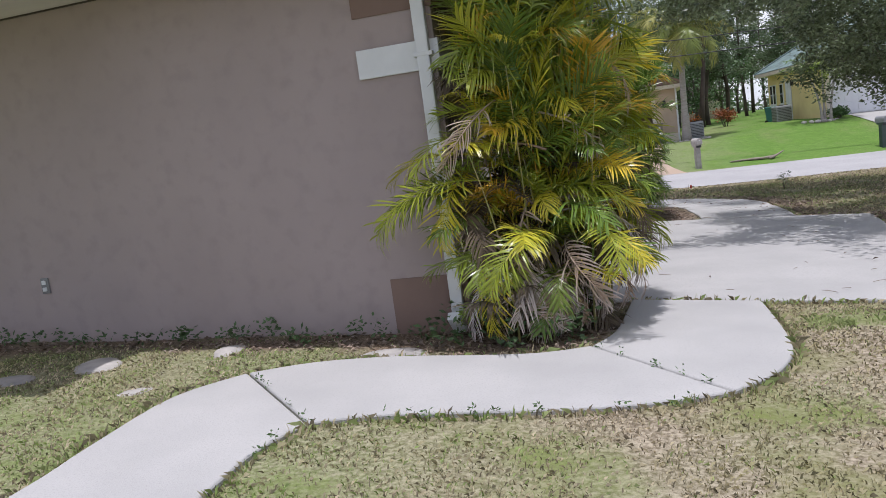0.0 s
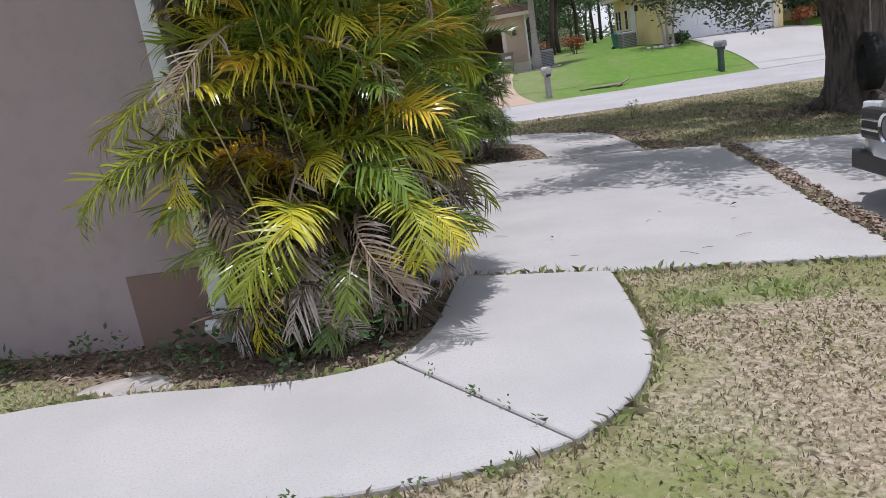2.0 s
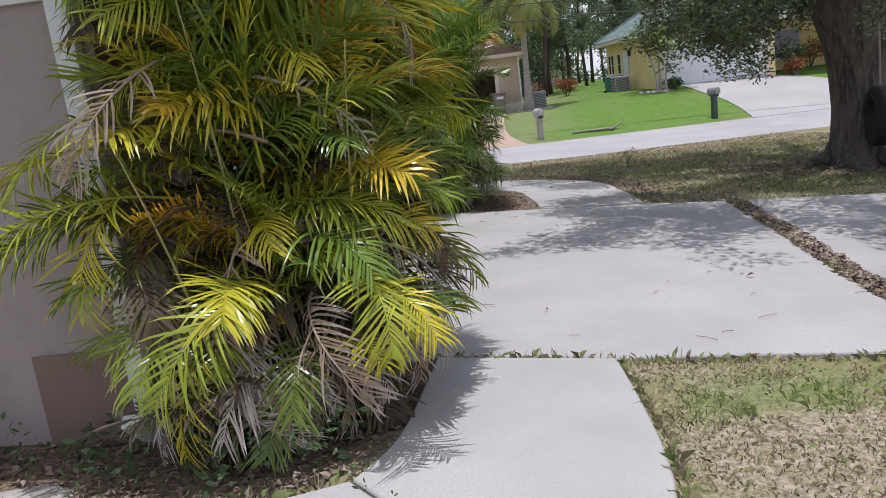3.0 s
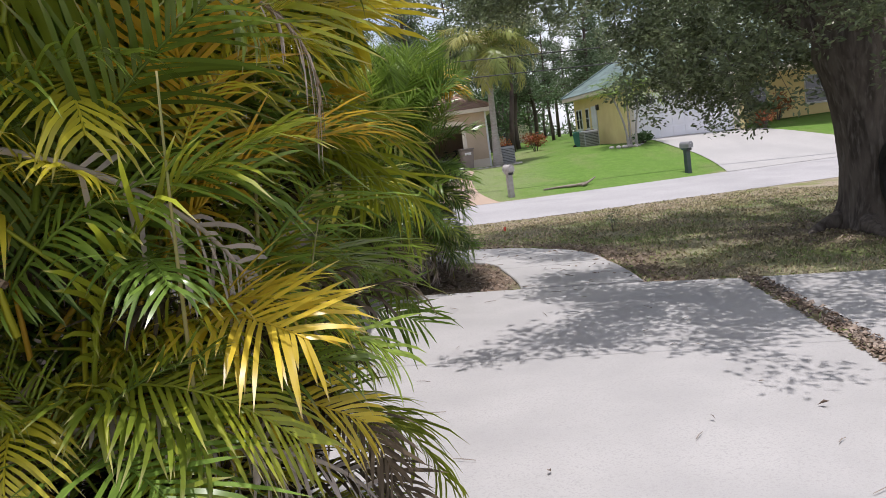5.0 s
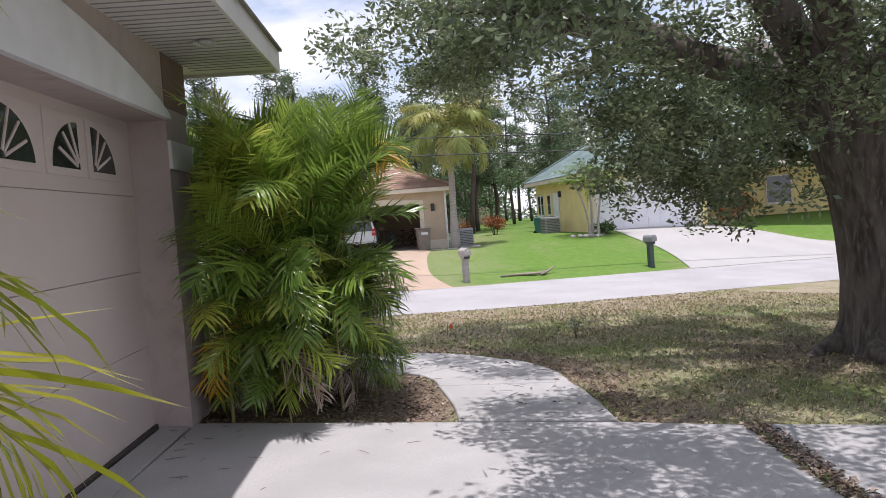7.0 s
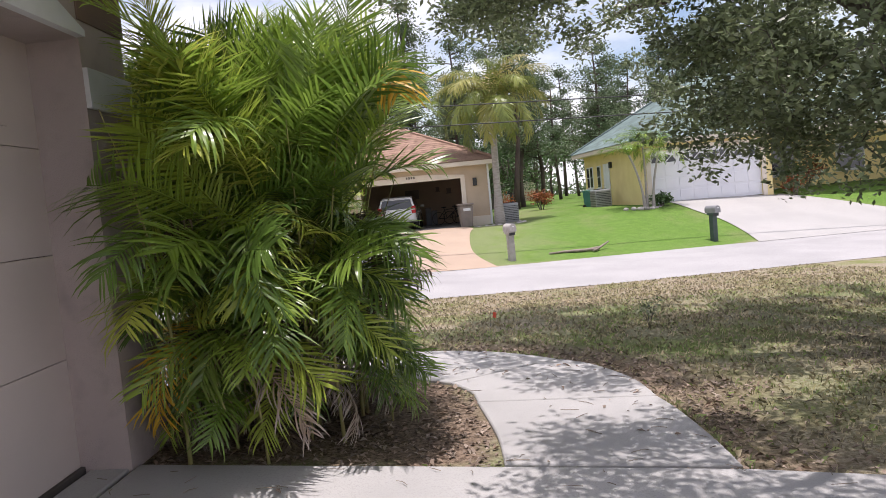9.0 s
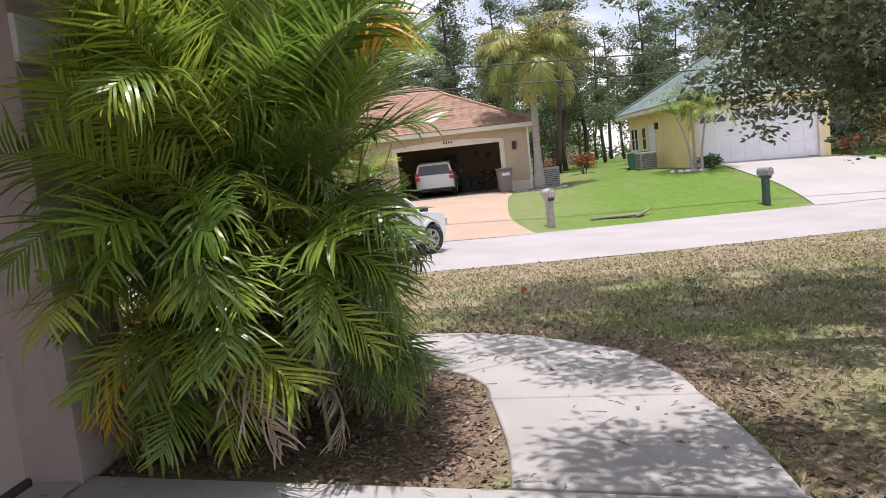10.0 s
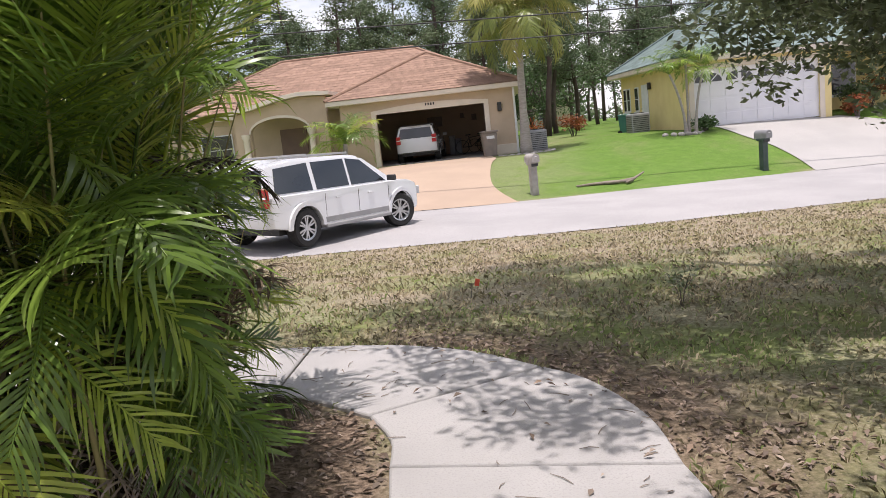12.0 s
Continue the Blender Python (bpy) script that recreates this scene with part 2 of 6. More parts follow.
M["dead_leaf"] = material("fallen_leaf", (0.20, 0.14, 0.10), (0.31, 0.25, 0.205), 6, 0.8, island=0.5, translucent=0.1)
M["rubber"] = material("black_rubber", (0.022, 0.022, 0.023), (0.035, 0.034, 0.033), 20, 0.75, spec=0.3)
M["rope"] = material("pale_rope", (0.40, 0.37, 0.33), (0.30, 0.27, 0.24), 40, 0.9)
M["car_white"] = material("white_car_paint", (0.76, 0.77, 0.79), (0.72, 0.73, 0.75), 0.8, 0.25, coat=0.8)
M["car_silver"] = material("silver_car_paint", (0.50, 0.52, 0.55), (0.46, 0.48, 0.51), 0.8, 0.28, metal=0.55, coat=0.9)
M["chrome"] = material("chrome", (0.72, 0.73, 0.75), rough=0.16, metal=1.0)
M["alloy"] = material("alloy_wheel", (0.55, 0.56, 0.58), (0.48, 0.49, 0.5), 8, 0.3, metal=0.9)
M["car_trim"] = material("grey_car_trim", (0.33, 0.33, 0.33), (0.28, 0.28, 0.28), 3, 0.6)
M["black_plastic"] = material("black_plastic", (0.025, 0.025, 0.027), (0.035, 0.035, 0.036), 6, 0.5)
M["lamp_red"] = material("red_lens", (0.45, 0.02, 0.02), rough=0.15, spec=0.7)
M["lamp_clear"] = material("clear_lens", (0.62, 0.63, 0.64), (0.5, 0.51, 0.52), 12, 0.12, spec=0.8)
M["post_grey"] = material("weathered_grey_post", (0.40, 0.37, 0.345), (0.31, 0.29, 0.27), 8, 0.85, bump=0.4, bump_scale=60)
M["post_green"] = material("dark_green_post", (0.035, 0.06, 0.052), (0.05, 0.075, 0.065), 6, 0.55)
M["box_grey"] = material("grey_mailbox", (0.24, 0.24, 0.245), (0.19, 0.19, 0.195), 5, 0.45)
M["bin_brown"] = material("brown_grey_plastic", (0.24, 0.20, 0.175), (0.20, 0.17, 0.15), 5, 0.6)
M["bin_teal"] = material("teal_plastic", (0.04, 0.16, 0.15), (0.05, 0.19, 0.18), 4, 0.5)
M["ac_grey"] = material("grey_ac_metal", (0.36, 0.36, 0.38), (0.30, 0.30, 0.32), 6, 0.5, metal=0.2)
M["stone"] = material("grey_stone", (0.42, 0.39, 0.365), (0.30, 0.28, 0.265), 6, 0.9, rand=0.3, bump=0.4, bump_scale=40)
M["dead_wood"] = material("grey_dead_wood", (0.28, 0.235, 0.19), (0.18, 0.15, 0.125), 12, 0.9, bump=0.6, bump_scale=40)
M["flag"] = material("orange_red_plastic", (0.80, 0.10, 0.05), rough=0.6)
M["cable"] = material("black_cable", (0.03, 0.03, 0.03), rough=0.7)
M["red_pot"] = material("red_flowers", (0.55, 0.09, 0.04), (0.60, 0.28, 0.05), 9, 0.7, island=0.4)


# ---- mesh helpers ----
def part(name, bm, mat, parent=None, label="", smooth=False):
    """Links a bmesh as one mesh object under a thing or part."""
    me = bpy.data.meshes.new(name)
    bm.normal_update()
    bm.to_mesh(me)
    bm.free()
    if smooth:
        me.shade_smooth()
    me.materials.append(M[mat] if isinstance(mat, str) else mat)
    ob = new(name, me)
    if parent:
        ob.parent = parent
    if label:
        ob["label"] = label
    return ob


def same(name, me, m, parent):
    """One more object on the mesh me."""
    ob = new(name, me)
    ob.parent = parent
    ob.matrix_basis = m
    return ob


def thing(name, m, label, category, group="", kind=""):
    ob = new(name)
    ob.matrix_basis = m
    ob.empty_display_size = 0.1
    return tagged(ob, label, category, group, kind)


def box(bm, lo, hi, bevel=0.0, m=None):
    """A box between two corners, bevelled."""
    lo, hi = Vector(lo), Vector(hi)
    r = bmesh.ops.create_cube(bm, size=1.0, matrix=Matrix.Translation((lo + hi) / 2) @ Matrix.Diagonal((*(hi - lo), 1)))
    if bevel:
        es = {e for v in r["verts"] for e in v.link_edges}
        r2 = bmesh.ops.bevel(bm, geom=list(es), offset=bevel, segments=2, affect="EDGES", profile=0.6)
        vs = {v for f in r2["faces"] for v in f.verts} | {v for v in r["verts"] if v.is_valid}
    else:
        vs = set(r["verts"])
    if m:
        bmesh.ops.transform(bm, matrix=m, verts=list(vs))
    return vs


def boxed(lo, hi, bevel=0.0):
    bm = bmesh.new()
    box(bm, lo, hi, bevel)
    return bm


def tube(bm, points, radii, sides=8, caps=True):
    """A tapered tube along points."""
    rings = []
    for i, p in enumerate(points):
        a = points[min(i + 1, len(points) - 1)] - points[max(i - 1, 0)]
        a = a.normalized() if a.length > 1e-6 else Vector((0, 0, 1))
        x = a.cross(Vector((0.31, 0.95, 0.07)))
        if x.length < 1e-3:
            x = a.cross(Vector((1, 0, 0)))
        x.normalize()
        y = a.cross(x)
        rings.append([bm.verts.new(p + radii[i] * (math.cos(2 * math.pi * k / sides) * x + math.sin(2 * math.pi * k / sides) * y)) for k in range(sides)])
    for a, b in zip(rings, rings[1:]):
        for k in range(sides):
            bm.faces.new((a[k], a[(k + 1) % sides], b[(k + 1) % sides], b[k]))
    if caps:
        bm.faces.new(rings[0][::-1])
        bm.faces.new(rings[-1])


def prism(bm, outline, lo, hi, m=None, bevel=0.0):
    """Extrudes an (x, z) outline along y from lo to hi."""
    a = [bm.verts.new((x, lo, z)) for x, z in outline]
    b = [bm.verts.new((x, hi, z)) for x, z in outline]
    n = len(a)
    fs = [bm.faces.new(a), bm.faces.new(b[::-1])]
    for i in range(n):
        fs.append(bm.faces.new((a[(i + 1) % n], a[i], b[i], b[(i + 1) % n])))
    bmesh.ops.recalc_face_normals(bm, faces=fs)
    if bevel:
        rim = [e for e in fs[0].edges] + [e for e in fs[1].edges]
        bmesh.ops.bevel(bm, geom=rim, offset=bevel, segments=2, affect="EDGES", profile=0.6)
    if m:
        bmesh.ops.transform(bm, matrix=m, verts=bm.verts[:])


def spline(points, n=8):
    """A smooth line through 2D points."""
    ps = [Vector(p) for p in points]
    out = []
    for i in range(len(ps) - 1):
        a, b, c, d = ps[max(i - 1, 0)], ps[i], ps[i + 1], ps[min(i + 2, len(ps) - 1)]
        for k in range(n):
            s = k / n
            out.append(0.5 * ((2 * b) + (c - a) * s + (2 * a - 5 * b + 4 * c - d) * s * s + (3 * b - a - 3 * c + d) * s ** 3))
    return out + [ps[-1]]


def step(x, lo, hi):
    s = min(max((x - lo) / (hi - lo), 0.0), 1.0)
    return s * s * (3 - 2 * s)


def inside(p, poly):
    hit, n = False, len(poly)
    for i in range(n):
        a, b = poly[i], poly[i - 1]
        if (a[1] > p[1]) != (b[1] > p[1]) and p[0] < (b[0] - a[0]) * (p[1] - a[1]) / (b[1] - a[1]) + a[0]:
            hit = not hit
    return hit


# ---- ground ----
def near_kerb(x):
    return 22.2 + 0.0 * x


def far_kerb(x):
    return 28.6 + 0.06 * (x - 9.1)


def terrain(x, y):
    """Height of the ground: flat yard, a shallow fall to the street, lots rising behind it."""
    road = -0.51 + 0.018 * min(max(x - 9, 0), 20)
    pad = 0.5 + FALL * (min(max(x, -25), 12.5) - 12.5) + 0.52 * step(x, 12.5, 18) + FALL * (min(max(x, 18), 45) - 18)
    z = -0.02 + (road + 0.02) * step(y, 14.5, 22.15)
    if y > far_kerb(x):
        s = min((y - far_kerb(x)) / 6.5, 1.0)
        z = road + (pad - road) * (0.6 * s + 0.4 * s * s * (3 - 2 * s))
    return z + (0.012 * noise.noise((x * 0.9, y * 0.9, 0)) if 0 < y < 21 else 0)


def hu(u, v, z=0.0):
    """A point by the near house's own axes: u out of the garage front, v along it."""
    return HC + HU * u + HV * v + Vector((0, 0, z))


HOUSE = Matrix(((HU.x, HV.x, 0, HC.x), (HU.y, HV.y, 0, HC.y), (0, 0, 1, 0), (0, 0, 0, 1)))

WALK_A_TOP = spline([(-2.9, 1.2), (-2.45, 2.2), (-2.09, 3.24), (-1.99, 3.75), (-1.80, 4.49), (-1.42, 4.88)], 4)
WALK_A_LOW = spline([(-1.75, 0.8), (-1.40, 2.0), (-1.13, 3.10), (-1.02, 3.50), (-0.83, 3.81)], 4)
WALK_B_TOP = spline([(-1.42, 4.88), (-0.98, 5.0), (-0.43, 4.97), (0.14, 4.82), (0.54, 4.75), (0.88, 4.80)], 4)
WALK_B_LOW = spline([(-0.83, 3.81), (-0.51, 3.84), (-0.06, 3.78), (0.38, 3.70), (0.80, 3.66), (1.16, 3.68), (1.41, 3.73)], 4)
WALK_C_TOP = spline([(0.88, 4.80), (1.10, 5.10), (1.32, 5.66), (1.46, 6.04)], 4)
WALK_C_LOW = spline([(1.41, 3.73), (1.73, 3.95), (1.97, 4.26), (2.11, 4.62), (2.24, 5.10), (2.36, 5.61)], 4)
W2_R1 = spline([(4.83, 10.30), (4.96, 10.76), (5.09, 11.37), (5.13, 11.70)], 4)
W2_L1 = spline([(3.68, 10.78), (3.80, 11.30), (3.90, 12.07)], 4)
W2_R2 = spline([(5.13, 11.70), (5.23, 12.25), (5.16, 12.85), (4.98, 13.18)], 4)
W2_L2 = spline([(3.90, 12.07), (3.94, 12.38), (3.87, 12.72)], 4)
W2_R3 = spline([(4.98, 13.18), (4.66, 13.66), (4.18, 14.02), (3.60, 14.21)], 4)
W2_L3 = spline([(3.87, 12.72), (3.62, 13.03), (3.36, 13.25)], 4)
W2_R4 = spline([(3.60, 14.21), (2.6, 14.45), (1.2, 14.75), (-0.6, 15.1)], 4)
W2_L4 = spline([(3.36, 13.25), (2.4, 13.5), (1.0, 13.8), (-0.8, 14.1)], 4)
DRIVE_N = [(1.44, 6.06), (2.36, 5.62), (3.16, 5.33), (3.96, 5.00)]      # near edge, garage to seam
SEAM_L = [(3.96, 5.00), (4.42, 6.45), (5.0, 8.0), (5.62, 9.84)]
SEAM_R = [(4.10, 4.94), (4.54, 6.40), (5.13, 7.95), (5.76, 9.80)]
DRIVE_F = [(5.62, 9.84), (4.83, 10.28), (3.68, 10.77), (2.10, 11.43), (1.70, 11.60)]
FACE_A, FACE_B = hu(0.004, 0.62), hu(0.004, 6.23)


def mean_line(a, b):
    return [(p[0], p[1]) for p in a] + [(p[0], p[1]) for p in reversed(b)]


SLABS_1 = [mean_line(WALK_A_TOP, WALK_A_LOW), mean_line(WALK_B_TOP, WALK_B_LOW), mean_line(WALK_C_TOP, WALK_C_LOW)]
SLABS_2 = [mean_line(W2_L1, W2_R1), mean_line(W2_L2, W2_R2), mean_line(W2_L3, W2_R3), mean_line(W2_L4, W2_R4)]
J0, J1 = (1.0, 9.06), (4.86, 7.62)       # cross joint of the drive
SLABS_D = [
    [tuple(hu(-0.26, 1.36)[:2]), tuple(hu(-0.01, 1.36)[:2]), tuple(hu(-0.01, 6.22)[:2]), tuple(hu(-0.26, 6.22)[:2])],
    [tuple(FACE_A[:2]), (1.44, 6.06), (2.36, 5.62), (3.16, 5.33), (3.96, 5.00), (4.42, 6.45), J1, J0],
    [J0, J1, (5.0, 8.0), (5.62, 9.84), (4.83, 10.28), (3.68, 10.77), (2.10, 11.43), (1.70, 11.60)],
    [(4.10, 4.94), (4.54, 6.40), (4.98, 7.55), (8.9, 5.95), (8.1, 3.3)],
    [(4.98, 7.55), (5.13, 7.95), (5.76, 9.80), (9.6, 8.05), (8.9, 5.95)],
    [(8.1, 3.3), (8.9, 5.95), (14.5, 3.6), (13.6, 1.1)],
    [(8.9, 5.95), (9.6, 8.05), (15.2, 5.6), (14.5, 3.6)],
]
BED_1 = [tuple(hu(0, 0)[:2]), (-0.6, 5.75), (-0.9, 5.35), (-0.3, 5.05), (0.14, 4.86), (0.54, 4.78), (0.85, 4.84), (1.10, 5.12), (1.32, 5.68), (1.46, 6.06), tuple(hu(0, 0.6)[:2])]
BED_2 = [(1.62, 11.64), (3.68, 10.80), (3.80, 11.30), (3.90, 12.07), (3.94, 12.38), (3.87, 12.72), (3.62, 13.03), (3.36, 13.25), (2.4, 13.5), (1.0, 13.8), (1.1, 12.0)]
TUFTS = [(2.75, 4.98, 0.36), (2.45, 4.9, 0.26), (3.1, 4.85, 0.3)]


def lushness(x, y):
    """How green the turf is: watered lots over the street, weedy strip by the house, straw elsewhere."""
    if y > far_kerb(x) - 0.1:
        return 0.95 - 0.35 * step(9.5 + (y - 27) * 0.45 - x, -1.6, 1.6) * (1 - step(y, 45, 55))
    n = noise.noise((x * 0.8, y * 0.8, 3.1))
    g = 0.10 + 0.45 * n
    if x < 0.6 and y < 6.2:
        g += 0.22 * step(-x, -1.2, 1.5)
    for tx, ty, r in TUFTS:
        g += 0.4 * max(0, 1 - math.hypot(x - tx, y - ty) / (r * 1.3))
    if y > 9.5:
        g += 0.12 - 0.45 * step(y, 16.0, 19.0)
    if x > 0.7 and y < 5.7:
        g -= 0.22
    return min(max(g, 0), 1)


def litter(x, y):
    n = 0.18 * noise.noise((x * 2.1, y * 2.1, 7.7))
    v = 0.0
    if inside((x, y), BED_2) or inside((x, y), BED_1):
        v = 0.95
    # leaf fall along the curved walk, under the oak
    if 10 < y < 16 and 4.2 < x < 8:
        d = min(math.hypot(x - p[0], y - p[1]) for p in W2_R1 + W2_R2 + W2_R3)
        v = max(v, 0.85 * (1 - step(d + n * 3, 0.15, 1.1)))
    d = math.hypot(x - 8.8, y - 11.6)
    v = max(v, 0.6 * (1 - step(d + n * 5, 0.5, 2.2)))
    if -6 < x < 0.3 and abs((Vector((x, y, 0)) - HC).dot(HV) + 0.17 + n) < 0.22:
        v = max(v, 0.9)
    return min(max(v + n * (0.6 if v > 0.05 else 0), 0), 1)


def build_ground():
    xs = np.concatenate([np.array([-900, -400, -200, -100, -60, -35, -20, -12, -8]), np.arange(-6, 11, 0.2), np.arange(11, 32, 0.8), np.array([34, 38, 45, 60, 90, 150, 300, 900])])
    ys = np.concatenate([np.array([-900, -300, -100, -40, -15, -6]), np.arange(-2, 17, 0.2), np.arange(17, 44, 0.6), np.array([46, 50, 56, 64, 75, 90, 120, 200, 400, 1200])])
    verts = [(float(x), float(y), terrain(x, y)) for y in ys for x in xs]
    nx = len(xs)
    faces = [(j * nx + i, j * nx + i + 1, (j + 1) * nx + i + 1, (j + 1) * nx + i) for j in range(len(ys) - 1) for i in range(nx - 1)]
    me = bpy.data.meshes.new("ground")
    me.from_pydata(verts, [], faces)
    lush = me.attributes.new("lush", "FLOAT", "POINT")
    mulch = me.attributes.new("litter", "FLOAT", "POINT")
    lush.data.foreach_set("value", [lushness(x, y) for x, y, z in verts])
    mulch.data.foreach_set("value", [litter(x, y) if -7 < x < 11 and -2 < y < 17 else 0.0 for x, y, z in verts])
    me.shade_smooth()
    me.materials.append(M["ground"])
    return tagged(new("ground", me), "dry patchy lawn running to greener lots beyond the street", "ground", kind="structure")


build_ground()


def slab_mesh(poly, top, depth=0.12, edge=0.012, gap=0.008):
    """A concrete slab with an eased upper edge."""
    bm = bmesh.new()
    area = sum(poly[i - 1][0] * poly[i][1] - poly[i][0] * poly[i - 1][1] for i in range(len(poly)))
    if area < 0:
        poly = poly[::-1]
    n = len(poly)

    def inset(d):
        out = []
        for i in range(n):
            a, b, e = Vector(poly[i - 1]), Vector(poly[i]), Vector(poly[(i + 1) % n])
            t1, t2 = (b - a), (e - b)
            t1 = t1.normalized() if t1.length > 1e-6 else Vector((1, 0))
            t2 = t2.normalized() if t2.length > 1e-6 else t1
            n1, n2 = Vector((-t1.y, t1.x)), Vector((-t2.y, t2.x))
            k = (n1 + n2)
            k = k.normalized() if k.length > 0.2 else n1
            out.append(b + k * d / max(k.dot(n1), 0.5))
        return out

    def z_of(p):
        return top(p.x, p.y) if callable(top) else top
    rings = []
    for d, dz in ((gap, -depth), (gap, -edge), (gap + edge * 0.4, -edge * 0.35), (gap + edge, 0)):
        rings.append([bm.verts.new((p.x, p.y, z_of(p) + dz)) for p in inset(d)])
    for a, b in zip(rings, rings[1:]):
        for i in range(n):
            bm.faces.new((a[i], a[(i + 1) % n], b[(i + 1) % n], b[i]))
    f = bm.faces.new(rings[-1])
    bmesh.ops.triangulate(bm, faces=[f])
    return bm


walk_1 = thing("walkway", Matrix(), "pale concrete garden path of joined slabs along the house", "path", kind="structure")
for poly in SLABS_1:
    part("slab", slab_mesh(poly, 0.012), "concrete", walk_1)
walk_2 = thing("walkway", Matrix(), "curved concrete path with fallen leaves under the oak", "path", kind="structure")
for poly in SLABS_2:
    part("slab", slab_mesh(poly, 0.012), "concrete", walk_2)
drive = thing("driveway", Matrix(), "wide pale concrete driveway with a weedy seam", "driveway", kind="structure")
for poly in SLABS_D:
    part("slab", slab_mesh(poly, 0.004), "concrete", drive)


def sheet(name, left, right, rows, lift, mat, label, category):
    """A paved strip between two lines, draped on the ground."""
    bm = bmesh.new()
    prev = None
    for a, b in zip(left, right):
        ring = []
        for k in range(rows + 1):
            x, y = a[0] + (b[0] - a[0]) * k / rows, a[1] + (b[1] - a[1]) * k / rows
            ring.append(bm.verts.new((x, y, terrain(x, y) + lift(k / rows))))
        if prev:
            for k in range(rows):
                bm.faces.new((prev[k], prev[k + 1], ring[k + 1], ring[k]))
        prev = ring
    bmesh.ops.recalc_face_normals(bm, faces=bm.faces[:])
    if bm.faces[0].normal.z < 0:
        bmesh.ops.reverse_faces(bm, faces=bm.faces[:])
    return tagged(part(name, bm, mat, None, smooth=True), label, category, kind="structure")


xs_road = [-60 + 2.0 * i for i in range(80)]
sheet("road", [(x, near_kerb(x) + 0.10 * noise.noise((x * 0.7, 0, 0))) for x in xs_road], [(x, far_kerb(x) + 0.02) for x in xs_road], 8,
      lambda s: 0.01 + 0.06 * math.sin(math.pi * s), "asphalt", "sun-bleached grey asphalt street with ragged edges", "road")
TAN_R = [(9.3, 28.4), (9.28, 28.95), (9.27, 31.2), (9.95, 34.0), (10.8, 36.5), (11.25, 39.45)]
TAN_L = [(1.3, 28.1), (2.55, 29.0), (3.2, 31.0), (4.4, 33.8), (5.9, 36.5), (6.75, 39.95)]
sheet("neighbour_drive", [tuple(p) for p in spline(TAN_L, 5)], [tuple(p) for p in spline(TAN_R, 5)], 8, lambda s: 0.028, "tan_drive", "tan painted concrete driveway rising to an open garage", "driveway")
YEL_L = [(18.65, 28.95), (18.95, 29.6), (19.35, 30.9), (19.5, 32.4), (19.3, 33.8), (19.3, 36.1)]
YEL_R = [(33.8, 29.6), (33.0, 30.2), (31.0, 31.4), (27.6, 32.0), (25.6, 34.0), (24.4, 35.3)]
sheet("neighbour_drive", [tuple(p) for p in spline(YEL_L, 5)], [tuple(p) for p in spline(YEL_R, 5)], 8, lambda s: 0.03, "white_drive", "broad bleached concrete driveway sloping up to a white garage door", "driveway")


# ---- the near house ----
built = set(bpy.data.objects)
plumb = set()                            # what is placed level by a house's own axes
SOFFIT = 2.93


def wall_part(name, lo, hi, mat, parent, label="", bevel=0.01):
    ob = part(name, boxed(lo, hi, bevel), mat, parent, label)
    return ob


OPEN_A, OPEN_B, OPEN_TOP = 1.25, 6.17, 2.385
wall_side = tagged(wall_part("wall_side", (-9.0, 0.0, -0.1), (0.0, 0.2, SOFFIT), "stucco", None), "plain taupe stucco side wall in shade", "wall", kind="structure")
wall_side.matrix_basis = HOUSE
bm = bmesh.new()
box(bm, (-0.30, 0.2, -0.3), (0.0, OPEN_A, SOFFIT))
box(bm, (-0.30, OPEN_B, -0.3), (0.0, 6.72, SOFFIT))
box(bm, (-0.30, OPEN_A, OPEN_TOP), (0.0, OPEN_B, SOFFIT))
wall_front = tagged(part("wall_front", bm, "stucco_front_lit", None), "taupe stucco garage front with a recessed door", "wall", kind="structure")
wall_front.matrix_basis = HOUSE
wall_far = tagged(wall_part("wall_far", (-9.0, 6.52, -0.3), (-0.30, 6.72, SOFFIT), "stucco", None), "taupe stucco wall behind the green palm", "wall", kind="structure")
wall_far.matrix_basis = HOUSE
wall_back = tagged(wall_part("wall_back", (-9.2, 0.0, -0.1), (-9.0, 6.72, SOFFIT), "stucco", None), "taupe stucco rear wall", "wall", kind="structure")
wall_back.matrix_basis = HOUSE
# painted corner blocks, a little proud of the stucco
for z0, z1, mat, lab in ((-0.1, 0.44, "stucco_brown", "brown painted corner block"), (1.96, 2.17, "trim_white", "white painted corner block"), (2.40, SOFFIT - 0.01, "stucco_brown", "brown painted corner block")):
    d = 0.03 if mat == "trim_white" else 0.012
    wall_part("corner_block", (-0.60, -d, z0), (d, 0.0, z1), mat, wall_side, lab, 0.004)
    wall_part("corner_block", (0.0, 0.0, z0), (d, 0.66, z1), mat, wall_front, lab, 0.004)
wall_part("corner_block", (0.0, OPEN_B, 2.00), (0.03, 6.74, 2.225), "trim_white", wall_front, "white painted corner block", 0.004)
wall_part("corner_block", (0.0, OPEN_B, 2.49), (0.012, 6.74, SOFFIT - 0.01), "stucco_brown", wall_front, "brown painted corner block", 0.004)
